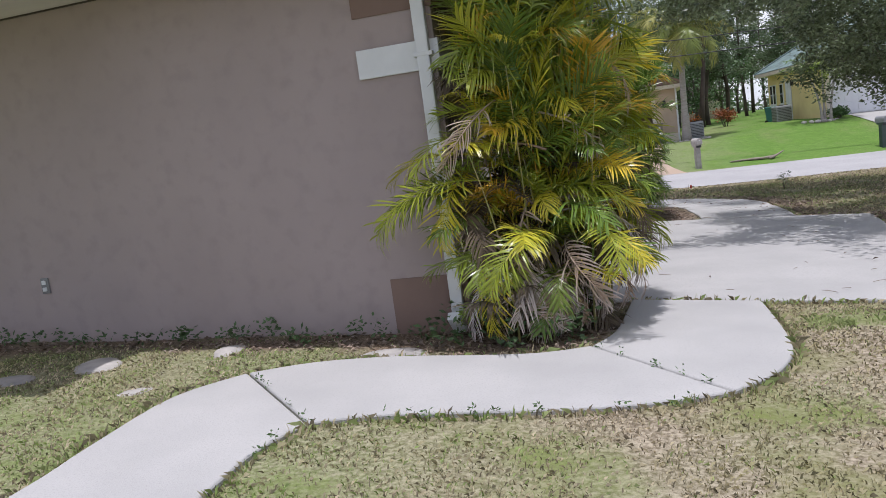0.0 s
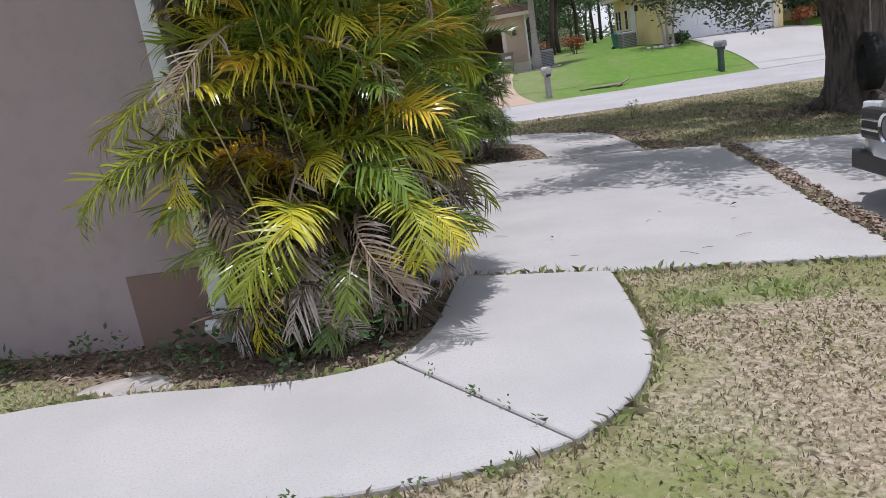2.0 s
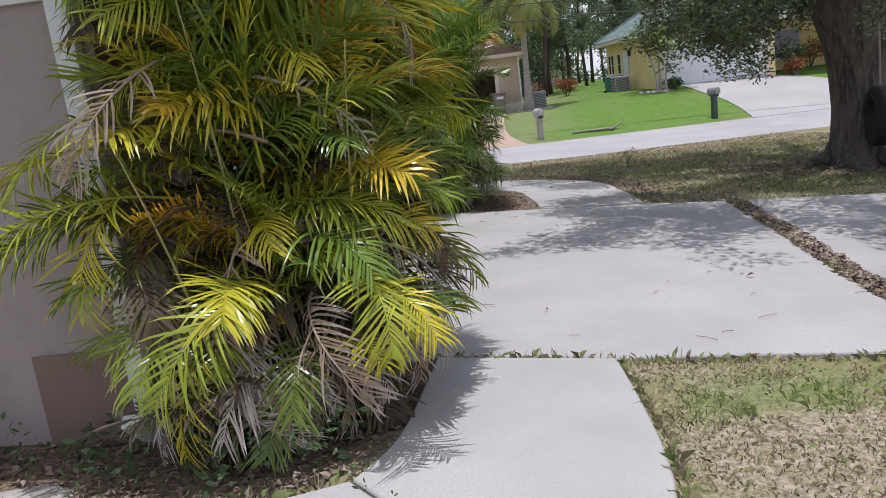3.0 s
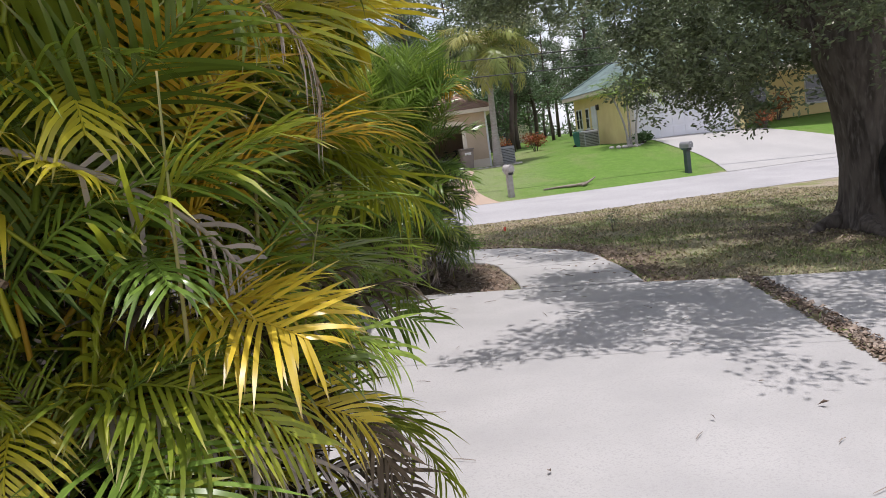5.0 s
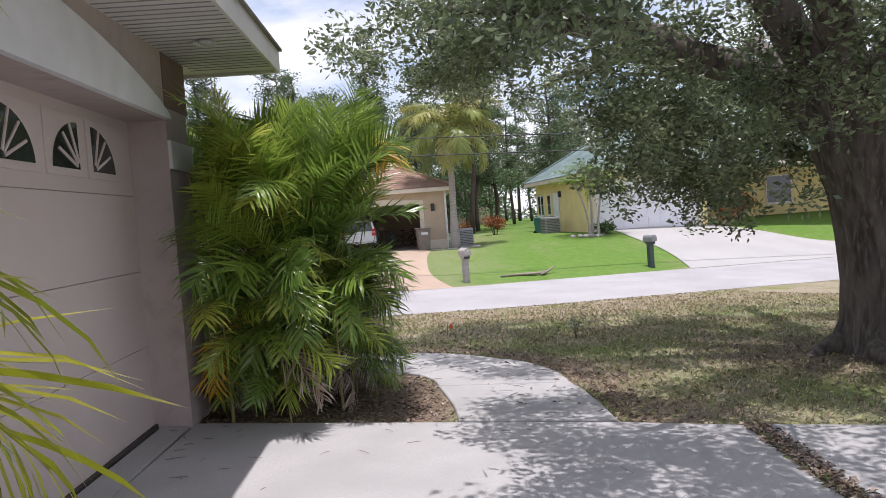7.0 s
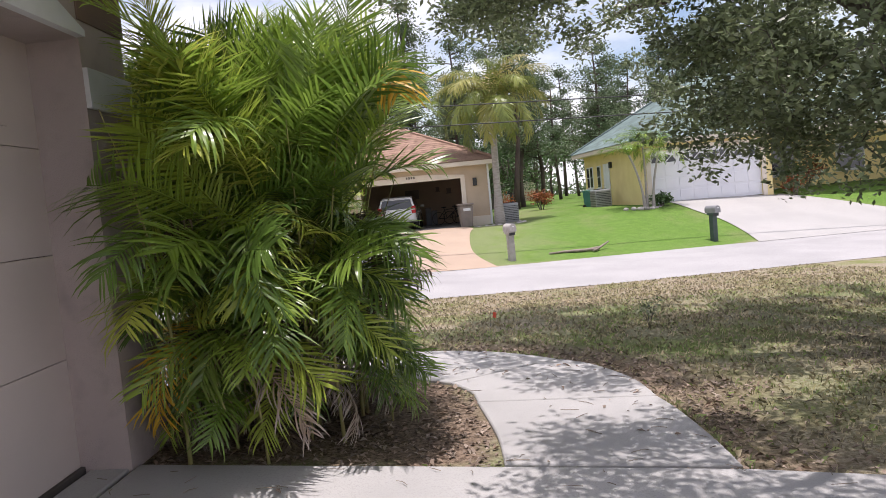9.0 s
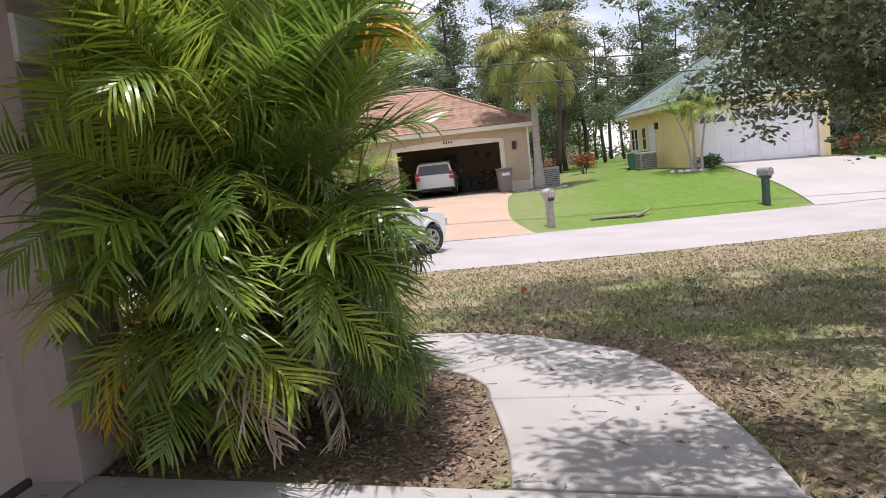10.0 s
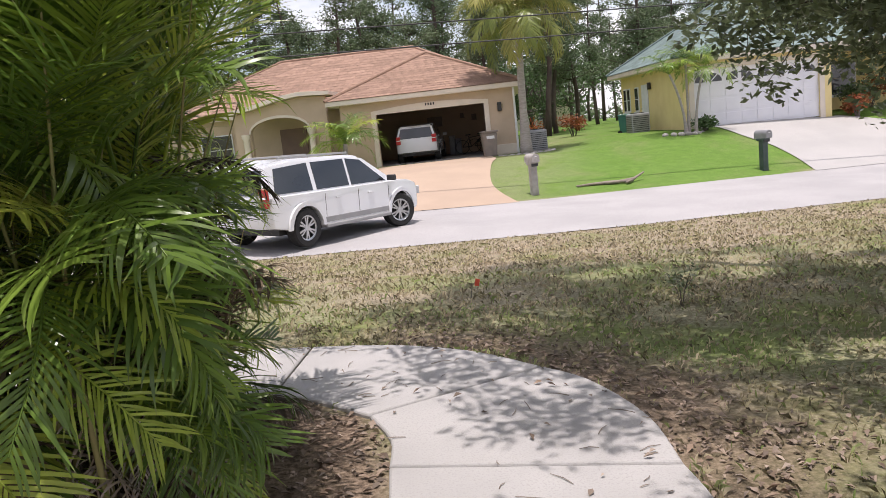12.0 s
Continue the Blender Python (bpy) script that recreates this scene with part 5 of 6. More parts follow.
def mailbox(place, turn, post_mat, label, h):
    """A rounded box on a thick post."""
    mb = thing("mailbox", pose(*place, 0, 0, turn), label, "mailbox", group="roadside mailboxes")
    bm = bmesh.new()
    box(bm, (-0.10, -0.09, -0.1), (0.10, 0.09, h - 0.30), 0.02)
    box(bm, (-0.125, -0.16, h - 0.32), (0.125, 0.16, h - 0.24), 0.015)
    part("post", bm, post_mat, mb)
    prof = [(-0.12, 0.0), (0.12, 0.0), (0.12, 0.13)] + [(0.12 * math.cos(a), 0.13 + 0.12 * math.sin(a)) for a in [math.pi * k / 10 for k in range(1, 10)]] + [(-0.12, 0.13)]
    bm = bmesh.new()
    prism(bm, prof, -0.25, 0.25, Matrix.Translation((0, 0, h - 0.245)), 0.01)
    bx = part("box", bm, "box_grey" if post_mat == "post_green" else "post_grey", mb)
    bm = bmesh.new()
    prism(bm, [(x * 0.94, z * 0.96 + 0.004) for x, z in prof], -0.262, -0.251, Matrix.Translation((0, 0, h - 0.245)))
    part("door", bm, "box_grey" if post_mat == "post_green" else "post_grey", bx)
    part("latch", boxed((-0.03, -0.275, h - 0.09), (0.03, -0.262, h - 0.07), 0.003), "trim_white", bx)
    part("name_plate", boxed((-0.10, -0.17, h - 0.36), (0.10, -0.155, h - 0.28), 0.003), "black_plastic", mb, "black plate below the box")
    part("red_flag", boxed((0.122, -0.05, h - 0.2), (0.128, 0.12, h - 0.16), 0.002), "lamp_red", bx)
    return mb


mailbox((10.05, 29.45, terrain(10.05, 29.45)), 8, "post_grey", "weathered grey mailbox on a thick grey post at the street", 1.17)
mailbox((17.5, 29.8, terrain(17.5, 29.8)), 10, "post_green", "grey mailbox on a dark green post beside the pale drive", 1.22)

# dropped limb by the kerb
limb = thing("fallen_branch", pose(12.5, 29.85, terrain(12.5, 29.85) + 0.03) @ Matrix.Scale(0.8, 4), "bleached broken branch lying on the verge", "branch")
for k, pts in enumerate(([(-1.3, 0, 0.0), (-0.6, 0.1, 0.03), (0.3, -0.05, 0.05), (1.0, 0.1, 0.12), (1.5, 0.35, 0.32)], [(-1.0, 0.2, 0.0), (0.0, 0.12, 0.06), (0.8, -0.1, 0.05)], [(0.5, -0.3, 0.02), (0.9, 0.0, 0.08), (1.0, 0.3, 0.05)])):
    bm = bmesh.new()
    tube(bm, [Vector(p) for p in pts], [0.035, 0.05, 0.06, 0.055, 0.03][:len(pts)], 8)
    part("stick", bm, "dead_wood", limb, smooth=True)

# marker flag in the verge
flag = thing("marker_flag", pose(5.05, 15.5, terrain(5.05, 15.5)), "small orange-red marker flag on a wire", "flag")
bm = bmesh.new()
tube(bm, [Vector((0, 0, -0.05)), Vector((0.02, 0, 0.18))], [0.003, 0.003], 5)
part("wire", bm, "cable", flag)
bm = bmesh.new()
box(bm, (0.0, -0.002, 0.11), (0.055, 0.002, 0.175), 0, pose(0.02, 0, 0.0, 0, 18, 30))
part("pennant", bm, "flag", flag)

# young shoot in the grass
sap = thing("sapling", pose(6.5, 14.3, terrain(6.5, 14.3)) @ Matrix.Diagonal((0.75, 0.75, 0.65, 1)), "thin leafy oak shoot in the lawn", "plant")
bm = bmesh.new()
for k in range(5):
    a = k * 1.3
    tube(bm, [Vector((0, 0, -0.02)), Vector((0.04 * math.cos(a), 0.04 * math.sin(a), 0.2)), Vector((0.14 * math.cos(a), 0.14 * math.sin(a), 0.34 + 0.04 * k))], [0.006, 0.004, 0.002], 5)
part("stems", bm, "bark", sap)
foliage("crown", sap, [((0.1 * math.cos(k * 1.3), 0.1 * math.sin(k * 1.3), 0.22 + 0.06 * k), 0.12) for k in range(5)], 26, 0.055, "oak_leaf", 4)

# overhead wires along the street with a far pole out of sight
for h0, sag in ((4.5, 0.35), (3.88, 0.35)):
    cable = thing("power_line", pose(0, 30.0, 0), "thin dark overhead cable along the street", "cable", group="overhead cables")
    bm = bmesh.new()
    pts = [Vector((-45 + 4.0 * k, 0.9 - 0.055 * (-45 + 4.0 * k), h0 + sag * ((k - 12) / 12) ** 2 * 0.8 + 0.025 * (-45 + 4 * k) - 0.1)) for k in range(32)]
    tube(bm, pts, [0.02] * len(pts), 5)
    part("wire", bm, "cable", cable)


for px, pz in ((-45, 0), (79, 0)):
    pole = thing("utility_pole", pose(px, 30.9 - 0.055 * px, terrain(px, 31)), "tall weathered wooden utility pole", "pole", group="utility poles")
    bm = bmesh.new()
    tube(bm, [Vector((0, 0, -0.5)), Vector((0, 0, 8.5))], [0.16, 0.11], 12)
    part("shaft", bm, "dead_wood", pole)
    part("crossarm", boxed((-0.06, -0.9, 7.4), (0.06, 0.9, 7.52), 0.01), "dead_wood", pole)


# ---- houses over the street ----
built = set(bpy.data.objects)


def shingled(bm, a, b, c, d, rows, lift=0.02):
    """Courses of shingles on the roof face a-b (eave) to d-c (ridge): each course a thin lapped strip."""
    for k in range(rows):
        s0, s1 = k / rows, (k + 1.12) / rows
        p0, p1 = a.lerp(d, s0), b.lerp(c, s0)
        q0, q1 = a.lerp(d, min(s1, 1)), b.lerp(c, min(s1, 1))
        nrm = (b - a).cross(d - a)
        if nrm.length < 1e-6:
            nrm = (b - a).cross(c - a)
        nrm.normalize()
        if nrm.z < 0:
            nrm = -nrm
        w = (p1 - p0).length
        cuts = max(1, int(w / 0.9))
        for j in range(cuts):
            f0, f1 = j / cuts, (j + 1) / cuts - 0.004
            vs = [p0.lerp(p1, f0) + nrm * lift, p0.lerp(p1, f1) + nrm * lift, q0.lerp(q1, f1) + nrm * 0.003, q0.lerp(q1, f0) + nrm * 0.003]
            if (vs[2] - vs[3]).length < 1e-4:
                vs = vs[:3]
            bv = [bm.verts.new(v) for v in vs]
            bm.faces.new(bv)


def hip_roof(parent, lo, hi, z, rise, mat, over=0.5, fascia="cream_trim", ridge_axis="y", inset=None):
    """A hip roof over a rectangle with boxed eaves."""
    x0, y0, x1, y1 = lo[0] - over, lo[1] - over, hi[0] + over, hi[1] + over
    half = min(x1 - x0, y1 - y0) / 2 if inset is None else inset
    cx, cy = (x0 + x1) / 2, (y0 + y1) / 2
    if ridge_axis == "y":
        r0, r1 = Vector((cx, y0 + half, z + rise)), Vector((cx, y1 - half, z + rise))
    else:
        r0, r1 = Vector((x0 + half, cy, z + rise)), Vector((x1 - half, cy, z + rise))
    A, B, C, D = Vector((x0, y0, z)), Vector((x1, y0, z)), Vector((x1, y1, z)), Vector((x0, y1, z))
    bm = bmesh.new()
    rows = 18
    if ridge_axis == "y":
        for q in ((A, B, r0, r0), (B, C, r1, r0), (C, D, r1, r1), (D, A, r0, r1)):
            shingled(bm, *q, rows)
    else:
        for q in ((A, B, r1, r0), (B, C, r1, r1), (C, D, r0, r1), (D, A, r0, r0)):
            shingled(bm, *q, rows)
    bmesh.ops.recalc_face_normals(bm, faces=bm.faces[:])
    rf = part("roof", bm, mat, parent)
    bm = bmesh.new()
    box(bm, (x0 + 0.02, y0 + 0.02, z - 0.2), (x1 - 0.02, y1 - 0.02, z - 0.005))
    part("eave", bm, fascia, rf)
    bm = bmesh.new()
    vs = [bm.verts.new(p + Vector((0, 0, -0.01))) for p in (A, B, C, D, r0, r1)]
    fl = ((0, 1, 4), (1, 2, 5, 4), (2, 3, 5), (3, 0, 4, 5)) if ridge_axis == "y" else ((0, 1, 5, 4), (1, 2, 5), (2, 3, 4, 5), (3, 0, 4))
    for f in fl:
        bm.faces.new([vs[i] for i in f])
    part("underlay", bm, mat, rf)
    bm = bmesh.new()
    for p, q in ((A, r0), (B, r0 if ridge_axis == "y" else r1), (C, r1), (D, r1 if ridge_axis == "y" else r0), (r0, r1)):
        if (p - q).length > 0.01:
            tube(bm, [p + Vector((0, 0, 0.03)), q + Vector((0, 0, 0.03))], [0.07, 0.07], 6)
    part("ridge_cap", bm, mat, rf)
    return rf


def house_window(parent, m, w, h, bars=1):
    win = part("window", boxed((-w / 2 - 0.06, -0.03, -0.06), (w / 2 + 0.06, 0.03, h + 0.06), 0.01), "trim_white", parent)
    win.matrix_basis = m
    part("pane", boxed((-w / 2, -0.04, 0), (w / 2, -0.031, h)), "glass", win)
    for k in range(bars):
        part("bar", boxed((-w / 2, -0.052, h * (k + 1) / (bars + 1) - 0.015), (w / 2, -0.041, h * (k + 1) / (bars + 1) + 0.015)), "trim_white", win)
    part("sill", boxed((-w / 2 - 0.1, -0.1, -0.12), (w / 2 + 0.1, -0.03, -0.06), 0.01), "trim_white", win)
    return win


# tan house with an open garage: local x along the front, y away from the street
TAN = pose(*(LOT @ Vector((12.5, 39.45, 0.5))), 0, 0, -15)
tan = thing("tan_house", TAN, "tan stucco house with brown shingles and an open double garage", "house")
H1 = 2.72
for lo, hi in (((-7.3, 0, -0.3), (-5.78, 0.25, H1)), ((-1.22, 0, -0.3), (0, 0.25, H1)), ((-5.78, 0, 2.2), (-1.22, 0.25, H1)), ((-0.25, 0.25, -0.3), (0, 9.0, H1)), ((-7.3, 0.25, -0.3), (-7.05, 7, H1)), ((-7.05, 6.75, -0.3), (-0.25, 7, H1))):
    part("wall", boxed(lo, hi), "tan_wall", tan, "tan stucco wall")
part("garage_floor", boxed((-7.05, 0.25, -0.3), (-0.25, 6.75, 0.012)), "room", tan)
part("garage_ceiling", boxed((-7.05, 0.25, 2.5), (-0.25, 6.75, 2.56)), "room", tan)
for lo, hi in (((-5.98, -0.04, 0.0), (-5.78, 0.0, 2.2)), ((-1.22, -0.04, 0.0), (-1.02, 0.0, 2.2))):
    part("garage_trim", boxed(lo, hi, 0.008), "cream_trim", tan)
outline = [(-5.98, 2.2), (-1.02, 2.2)] + [(-1.02 - 4.96 * k / 16, 2.34 + 0.16 * math.sin(math.pi * k / 16)) for k in range(17)]
arch_bm = bmesh.new()
prism(arch_bm, outline, -0.045, 0.0)
part("arch_trim", arch_bm, "cream_trim", tan, "cream arched trim over the garage")
part("base_band", boxed((-1.0, -0.035, 0.0), (0.03, 0.0, 0.42), 0.01), "cream_trim", tan)
for k in range(4):
    part("house_number", boxed((-3.66 + 0.11 * k, -0.052, 2.36), (-3.60 + 0.11 * k, -0.046, 2.46)), "black_plastic", tan)
bm = boxed((-0.09, -0.16, -0.18), (0.09, 0, 0.18), 0.03)
ob = part("wall_lantern", bm, "black_plastic", tan, "dark wall lantern")
ob.matrix_basis = pose(-0.58, 0, 1.98)
part("corner_pipe", boxed((0.0, -0.06, 0.0), (0.09, 0.02, H1), 0.02), "trim_white", tan, "white downspout")
hip_roof(tan, (-7.3, 0), (0, 9.0), H1 + 0.2, 1.85, "shingle_brown", 0.5, "cream_trim", "y", 3.3)
# main body and the arched porch beside the garage
part("wall", boxed((-17.0, 4.2, -0.3), (-7.3, 4.45, H1 + 0.2)), "tan_wall", tan)
part("wall", boxed((-17.0, 4.45, -0.3), (-16.75, 14, H1 + 0.2)), "tan_wall", tan)
part("wall", boxed((-17.0, 13.8, -0.3), (0.0, 14.0, H1 + 0.2)), "tan_wall", tan)
part("wall", boxed((-0.25, 9.0, -0.3), (0.0, 13.8, H1 + 0.2)), "tan_wall", tan)
hip_roof(tan, (-17.0, 4.2), (0.0, 14.0), H1 + 0.3, 2.75, "shingle_brown", 0.5, "cream_trim", "x")
out = [(-12.6, -0.3), (-11.9, -0.3), (-11.9, 2.0)] + [(-10.55 - 1.35 * math.cos(math.pi * k / 12), 2.0 + 0.62 * math.sin(math.pi * k / 12)) for k in range(13)] + [(-9.2, 2.0), (-9.2, -0.3), (-8.3, -0.3), (-8.3, 3.35), (-9.4, 3.42), (-10.5, 3.3), (-11.6, 3.05), (-12.6, 2.9)]
bm = bmesh.new()
prism(bm, out, 1.9, 2.2)
part("porch_front", bm, "tan_wall", tan, "tan porch front with an arched opening")
bm = bmesh.new()
prism(bm, [(-11.95, 2.0)] + [(-10.55 - 1.42 * math.cos(math.pi * k / 12), 2.02 + 0.70 * math.sin(math.pi * k / 12)) for k in range(13)] + [(-10.55 + 1.35 * math.cos(math.pi * k / 12), 2.0 + 0.60 * math.sin(math.pi * k / 12)) for k in range(13)], 1.86, 1.9)
part("arch_trim", bm, "cream_trim", tan)
for x in (-12.1, -9.05):
    part("column", turned([(0.2, -0.3), (0.2, 0.1), (0.15, 0.14), (0.13, 1.75), (0.19, 1.85), (0.19, 2.0)], 18, "Z", pose(x, 1.75, 0)), "cream_trim", tan, smooth=True)
bm = bmesh.new()
prism(bm, [(-12.9, 2.9), (-11.6, 3.06), (-10.5, 3.32), (-9.4, 3.44), (-8.0, 3.36), (-8.0, 3.52), (-9.4, 3.62), (-10.5, 3.5), (-11.6, 3.24), (-12.9, 3.06)], 1.5, 4.3)
part("porch_roof", bm, "cream_trim", tan, "cream curved porch eave")
part("front_door", boxed((-11.2, 4.1, 0), (-9.9, 4.19, 2.1), 0.02), "stucco_brown", tan)
house_window(tan, pose(-14.4, 4.17, 0.8), 1.5, 1.3)

# what stands in the open garage
GS = TAN @ pose(-4.3, 3.2, 0.014, 0, 0, 90)
car("garaged_suv", "white sport utility car parked inside the open garage", GS, "car_white", SUV_SIDE, SUV_CABIN, 1.87, 2.90, 0.36, SUV_WIN, trim=False, lamp_z=0.69)


def bicycle(m, label):
    bk = thing("bicycle", m, label, "bicycle", group="bicycles in the garage")
    for x in (-0.52, 0.52):
        part("wheel", turned([(0.31, -0.016), (0.335, 0), (0.31, 0.016), (0.31, -0.016)], 26, "Y", pose(x, 0, 0.335)), "rubber", bk)
    bm = bmesh.new()
    V = Vector
    for a, b in (((-0.52, 0, 0.335), (-0.15, 0, 0.75)), ((-0.52, 0, 0.335), (-0.08, 0, 0.32)), ((-0.08, 0, 0.32), (-0.2, 0, 0.86)), ((-0.15, 0, 0.75), (0.38, 0, 0.82)), ((-0.08, 0, 0.32), (0.40, 0, 0.72)), ((0.36, 0, 0.95), (0.52, 0, 0.335))):
        tube(bm, [V(a), V(b)], [0.018, 0.018], 6)
    part("bike_frame", bm, "black_plastic", bk)
    part("saddle", boxed((-0.33, -0.06, 0.86), (-0.08, 0.06, 0.92), 0.02), "rubber", bk)
    part("handlebar", boxed((0.30, -0.28, 0.95), (0.36, 0.28, 0.98), 0.012), "chrome", bk)
    return bk


bicycle(TAN @ pose(-2.0, 4.6, 0.014, 0, 0, 8), "dark bicycle leaning inside the garage")
bicycle(TAN @ pose(-1.45, 5.4, 0.014, 0, 0, 14), "dark bicycle stored behind another one")
for x, z, w, h in ((-3.9, 1.45, 0.8, 0.5), (-2.5, 1.75, 0.25, 0.25), (-1.9, 1.6, 0.3, 0.3)):
    shelf = thing("wall_shelf", TAN @ pose(x, 6.7, z), "dark shelf box fixed to the garage wall", "shelf", group="garage wall boxes")
    part("board", boxed((-w / 2, -0.25, 0), (w / 2, 0.03, 0.03), 0.005), "dead_wood", shelf)
    part("carton", boxed((-w / 2 + 0.03, -0.22, 0.031), (w / 2 - 0.03, 0.0, h), 0.01), "bin_brown", shelf)
for x, h in ((-2.75, 0.9), (-3.05, 1.1)):
    tool = thing("storage_tub", TAN @ pose(x, 5.6, 0.014), "grey storage tub on the garage floor", "tub", group="garage tubs")
    part("tub", boxed((-0.14, -0.2, 0), (0.14, 0.2, h * 0.8), 0.02), "box_grey", tool)
    part("lid", boxed((-0.16, -0.22, h * 0.8), (0.16, 0.22, h * 0.85), 0.02), "bin_brown", tool)


def wheelie_bin(m, mat, label, s=1.0):
    b = thing("wheelie_bin", m, label, "bin", group="wheeled bins")
    bm = bmesh.new()
    lo = [(-0.24, -0.26), (0.24, -0.26), (0.24, 0.26), (-0.24, 0.26)]
    a = [bm.verts.new((x * s, y * s, 0.03)) for x, y in lo]
    c = [bm.verts.new((x * 1.28 * s, y * 1.28 * s, 0.98 * s)) for x, y in lo]
    bm.faces.new(a[::-1]), bm.faces.new(c)
    for i in range(4):
        bm.faces.new((a[i], a[(i + 1) % 4], c[(i + 1) % 4], c[i]))
    bmesh.ops.bevel(bm, geom=bm.edges[:], offset=0.03, segments=2, affect="EDGES")
    part("tub", bm, mat, b)
    part("lid", boxed((-0.34 * s, -0.38 * s, 0.99 * s), (0.34 * s, 0.36 * s, 1.06 * s), 0.03), mat, b)
    part("sticker", boxed((-0.15 * s, -0.342 * s, 0.74 * s), (0.17 * s, -0.325 * s, 0.86 * s)), "trim_white", b, "pale sticker")
    for x in (-0.22, 0.22):
        part("wheel", turned([(0.001, -0.03), (0.1, -0.03), (0.1, 0.03), (0.001, 0.03)], 16, "Y", pose(x * s, 0.28 * s, 0.11, 0, 0, 90)), "rubber", b)
    return b


wheelie_bin(TAN @ pose(-1.12, -0.75, -0.02, 0, 0, 10), "bin_brown", "brown-grey wheeled bin by the garage")


def ac_unit(m, label):
    ac = thing("air_conditioner", m, label, "air conditioner", group="outdoor air conditioners")
    part("casing", boxed((-0.38, -0.38, 0.06), (0.38, 0.38, 0.9), 0.05), "ac_grey", ac)
    for k in range(9):
        bm = bmesh.new()
        z = 0.14 + 0.078 * k
        box(bm, (-0.35, -0.395, z), (0.35, -0.381, z + 0.022), 0)
        box(bm, (-0.395, -0.35, z), (-0.381, 0.35, z + 0.022), 0)
        part("louvre", bm, "black_plastic", ac)
    part("fan_guard", turned([(0.05, 0.905), (0.3, 0.905), (0.32, 0.93), (0.05, 0.93), (0.05, 0.905)], 24), "black_plastic", ac)
    part("pad", boxed((-0.45, -0.45, -0.08), (0.45, 0.45, 0.055), 0.01), "concrete", ac)
    return ac


ac_unit(TAN @ pose(0.85, 0.1, -0.03, 0, 0, 6), "grey outdoor air conditioner beside the tan house")
fp = thing("flower_pot", TAN @ pose(0.75, 0.85, 0.0), "tall pot of red and orange flowers", "pot")
part("pot", turned([(0.001, 0), (0.2, 0), (0.28, 0.55), (0.31, 0.6), (0.27, 0.6), (0.25, 0.5), (0.001, 0.5)], 20), "bin_brown", fp, smooth=True)
foliage("flowers", fp, [((0.0, 0, 1.05), 0.38), ((0.2, 0.1, 0.85), 0.3), ((-0.2, 0, 0.85), 0.3)], 80, 0.11, "red_pot", 12)
rnd_s = random.Random(31)
for k in range(14):                       # stone edging round the corner bed
    a = -2.6 + 0.26 * k
    st = thing("edging_stone", TAN @ pose(0.3 + 1.15 * math.cos(a), -0.75 + 0.95 * math.sin(a), -0.04, 0, 0, rnd_s.uniform(0, 90)), "rounded grey edging stone round a planting bed", "stone", group="edging stones")
    bm = bmesh.new()
    bmesh.ops.create_icosphere(bm, subdivisions=2, radius=0.14, matrix=Matrix.Diagonal((1.3, 0.8, 0.65, 1)))
    for v in bm.verts:
        v.co *= 1 + 0.25 * noise.noise(v.co * 5 + Vector((k, 0, 0)))
    part("stone", bm, "stone", st, smooth=True)


# yellow house, square to the street
YEL = pose(*(LOT @ Vector((18.3, 36.1, 1.0))), 0, 0, -8.5)
yel = thing("yellow_house", YEL, "pale yellow stucco house with a green roof and white garage door", "house")
HY = 2.55
for lo, hi in (((0, 0, -0.5), (0.4, 0.25, HY)), ((5.35, 0, -0.5), (5.8, 0.25, HY)), ((0.4, 0, 2.25), (5.35, 0.25, HY)), ((0, 0.25, -0.5), (0.25, 8.6, HY)), ((5.55, 0.25, -0.5), (5.8, 5, HY)), ((5.8, 4.75, -0.5), (17, 5.0, HY)), ((0.25, 8.35, -0.5), (17, 8.6, HY)), ((16.75, 5.0, -0.5), (17.0, 8.35, HY))):
    part("wall", boxed(lo, hi), "yellow_wall", yel, "pale yellow stucco wall")
gd = part("garage_door", boxed((0.4, 0.10, 0.0), (5.35, 0.16, 2.25)), "white_door", yel, "white panelled garage door")
for r in range(4):
    for k in range(8):
        x0 = 0.46 + k * 0.612
        z0 = 0.05 + r * 0.55
        if r == 3:
            bm = bmesh.new()
            cx = x0 + (0.5 if k % 2 == 0 else 0.04)
            sg = -1 if k % 2 == 0 else 1
            prism(bm, [(cx, z0 + 0.06)] + [(cx + sg * 0.46 * math.cos(math.pi / 2 * i / 8), z0 + 0.06 + 0.34 * math.sin(math.pi / 2 * i / 8)) for i in range(9)], 0.092, 0.098)
            part("pane", bm, "glass", gd)
            bm = bmesh.new()
            box(bm, (-0.018, 0.082, 0.0), (0.018, 0.09, 0.46), 0, pose(cx, 0, z0 + 0.06) @ Matrix.Rotation(sg * 0.8, 4, "Y"))
            part("bar", bm, "white_door", gd)
        else:
            part("panel", boxed((x0, 0.082, z0 + 0.03), (x0 + 0.54, 0.098, z0 + 0.48), 0.006), "white_door", gd)
for lo, hi in (((0.22, -0.03, -0.1), (0.42, 0, 2.25)), ((5.33, -0.03, -0.1), (5.53, 0, 2.25)), ((0.22, -0.03, 2.255), (5.53, 0, 2.42))):
    part("garage_trim", boxed(lo, hi, 0.008), "cream_trim", yel)
hip_roof(yel, (0, 0), (17.0, 8.6), HY + 0.2, 3.0, "shingle_green", 0.55, "cream_trim", "x")
side_turn = Matrix.Rotation(math.pi * -0.5, 4, "Z")
for y, w in ((6.0, 0.45), (7.3, 0.35), (7.9, 0.35)):
    house_window(yel, Matrix.Translation((-0.01, y, 0.95)) @ side_turn, w, 1.0)
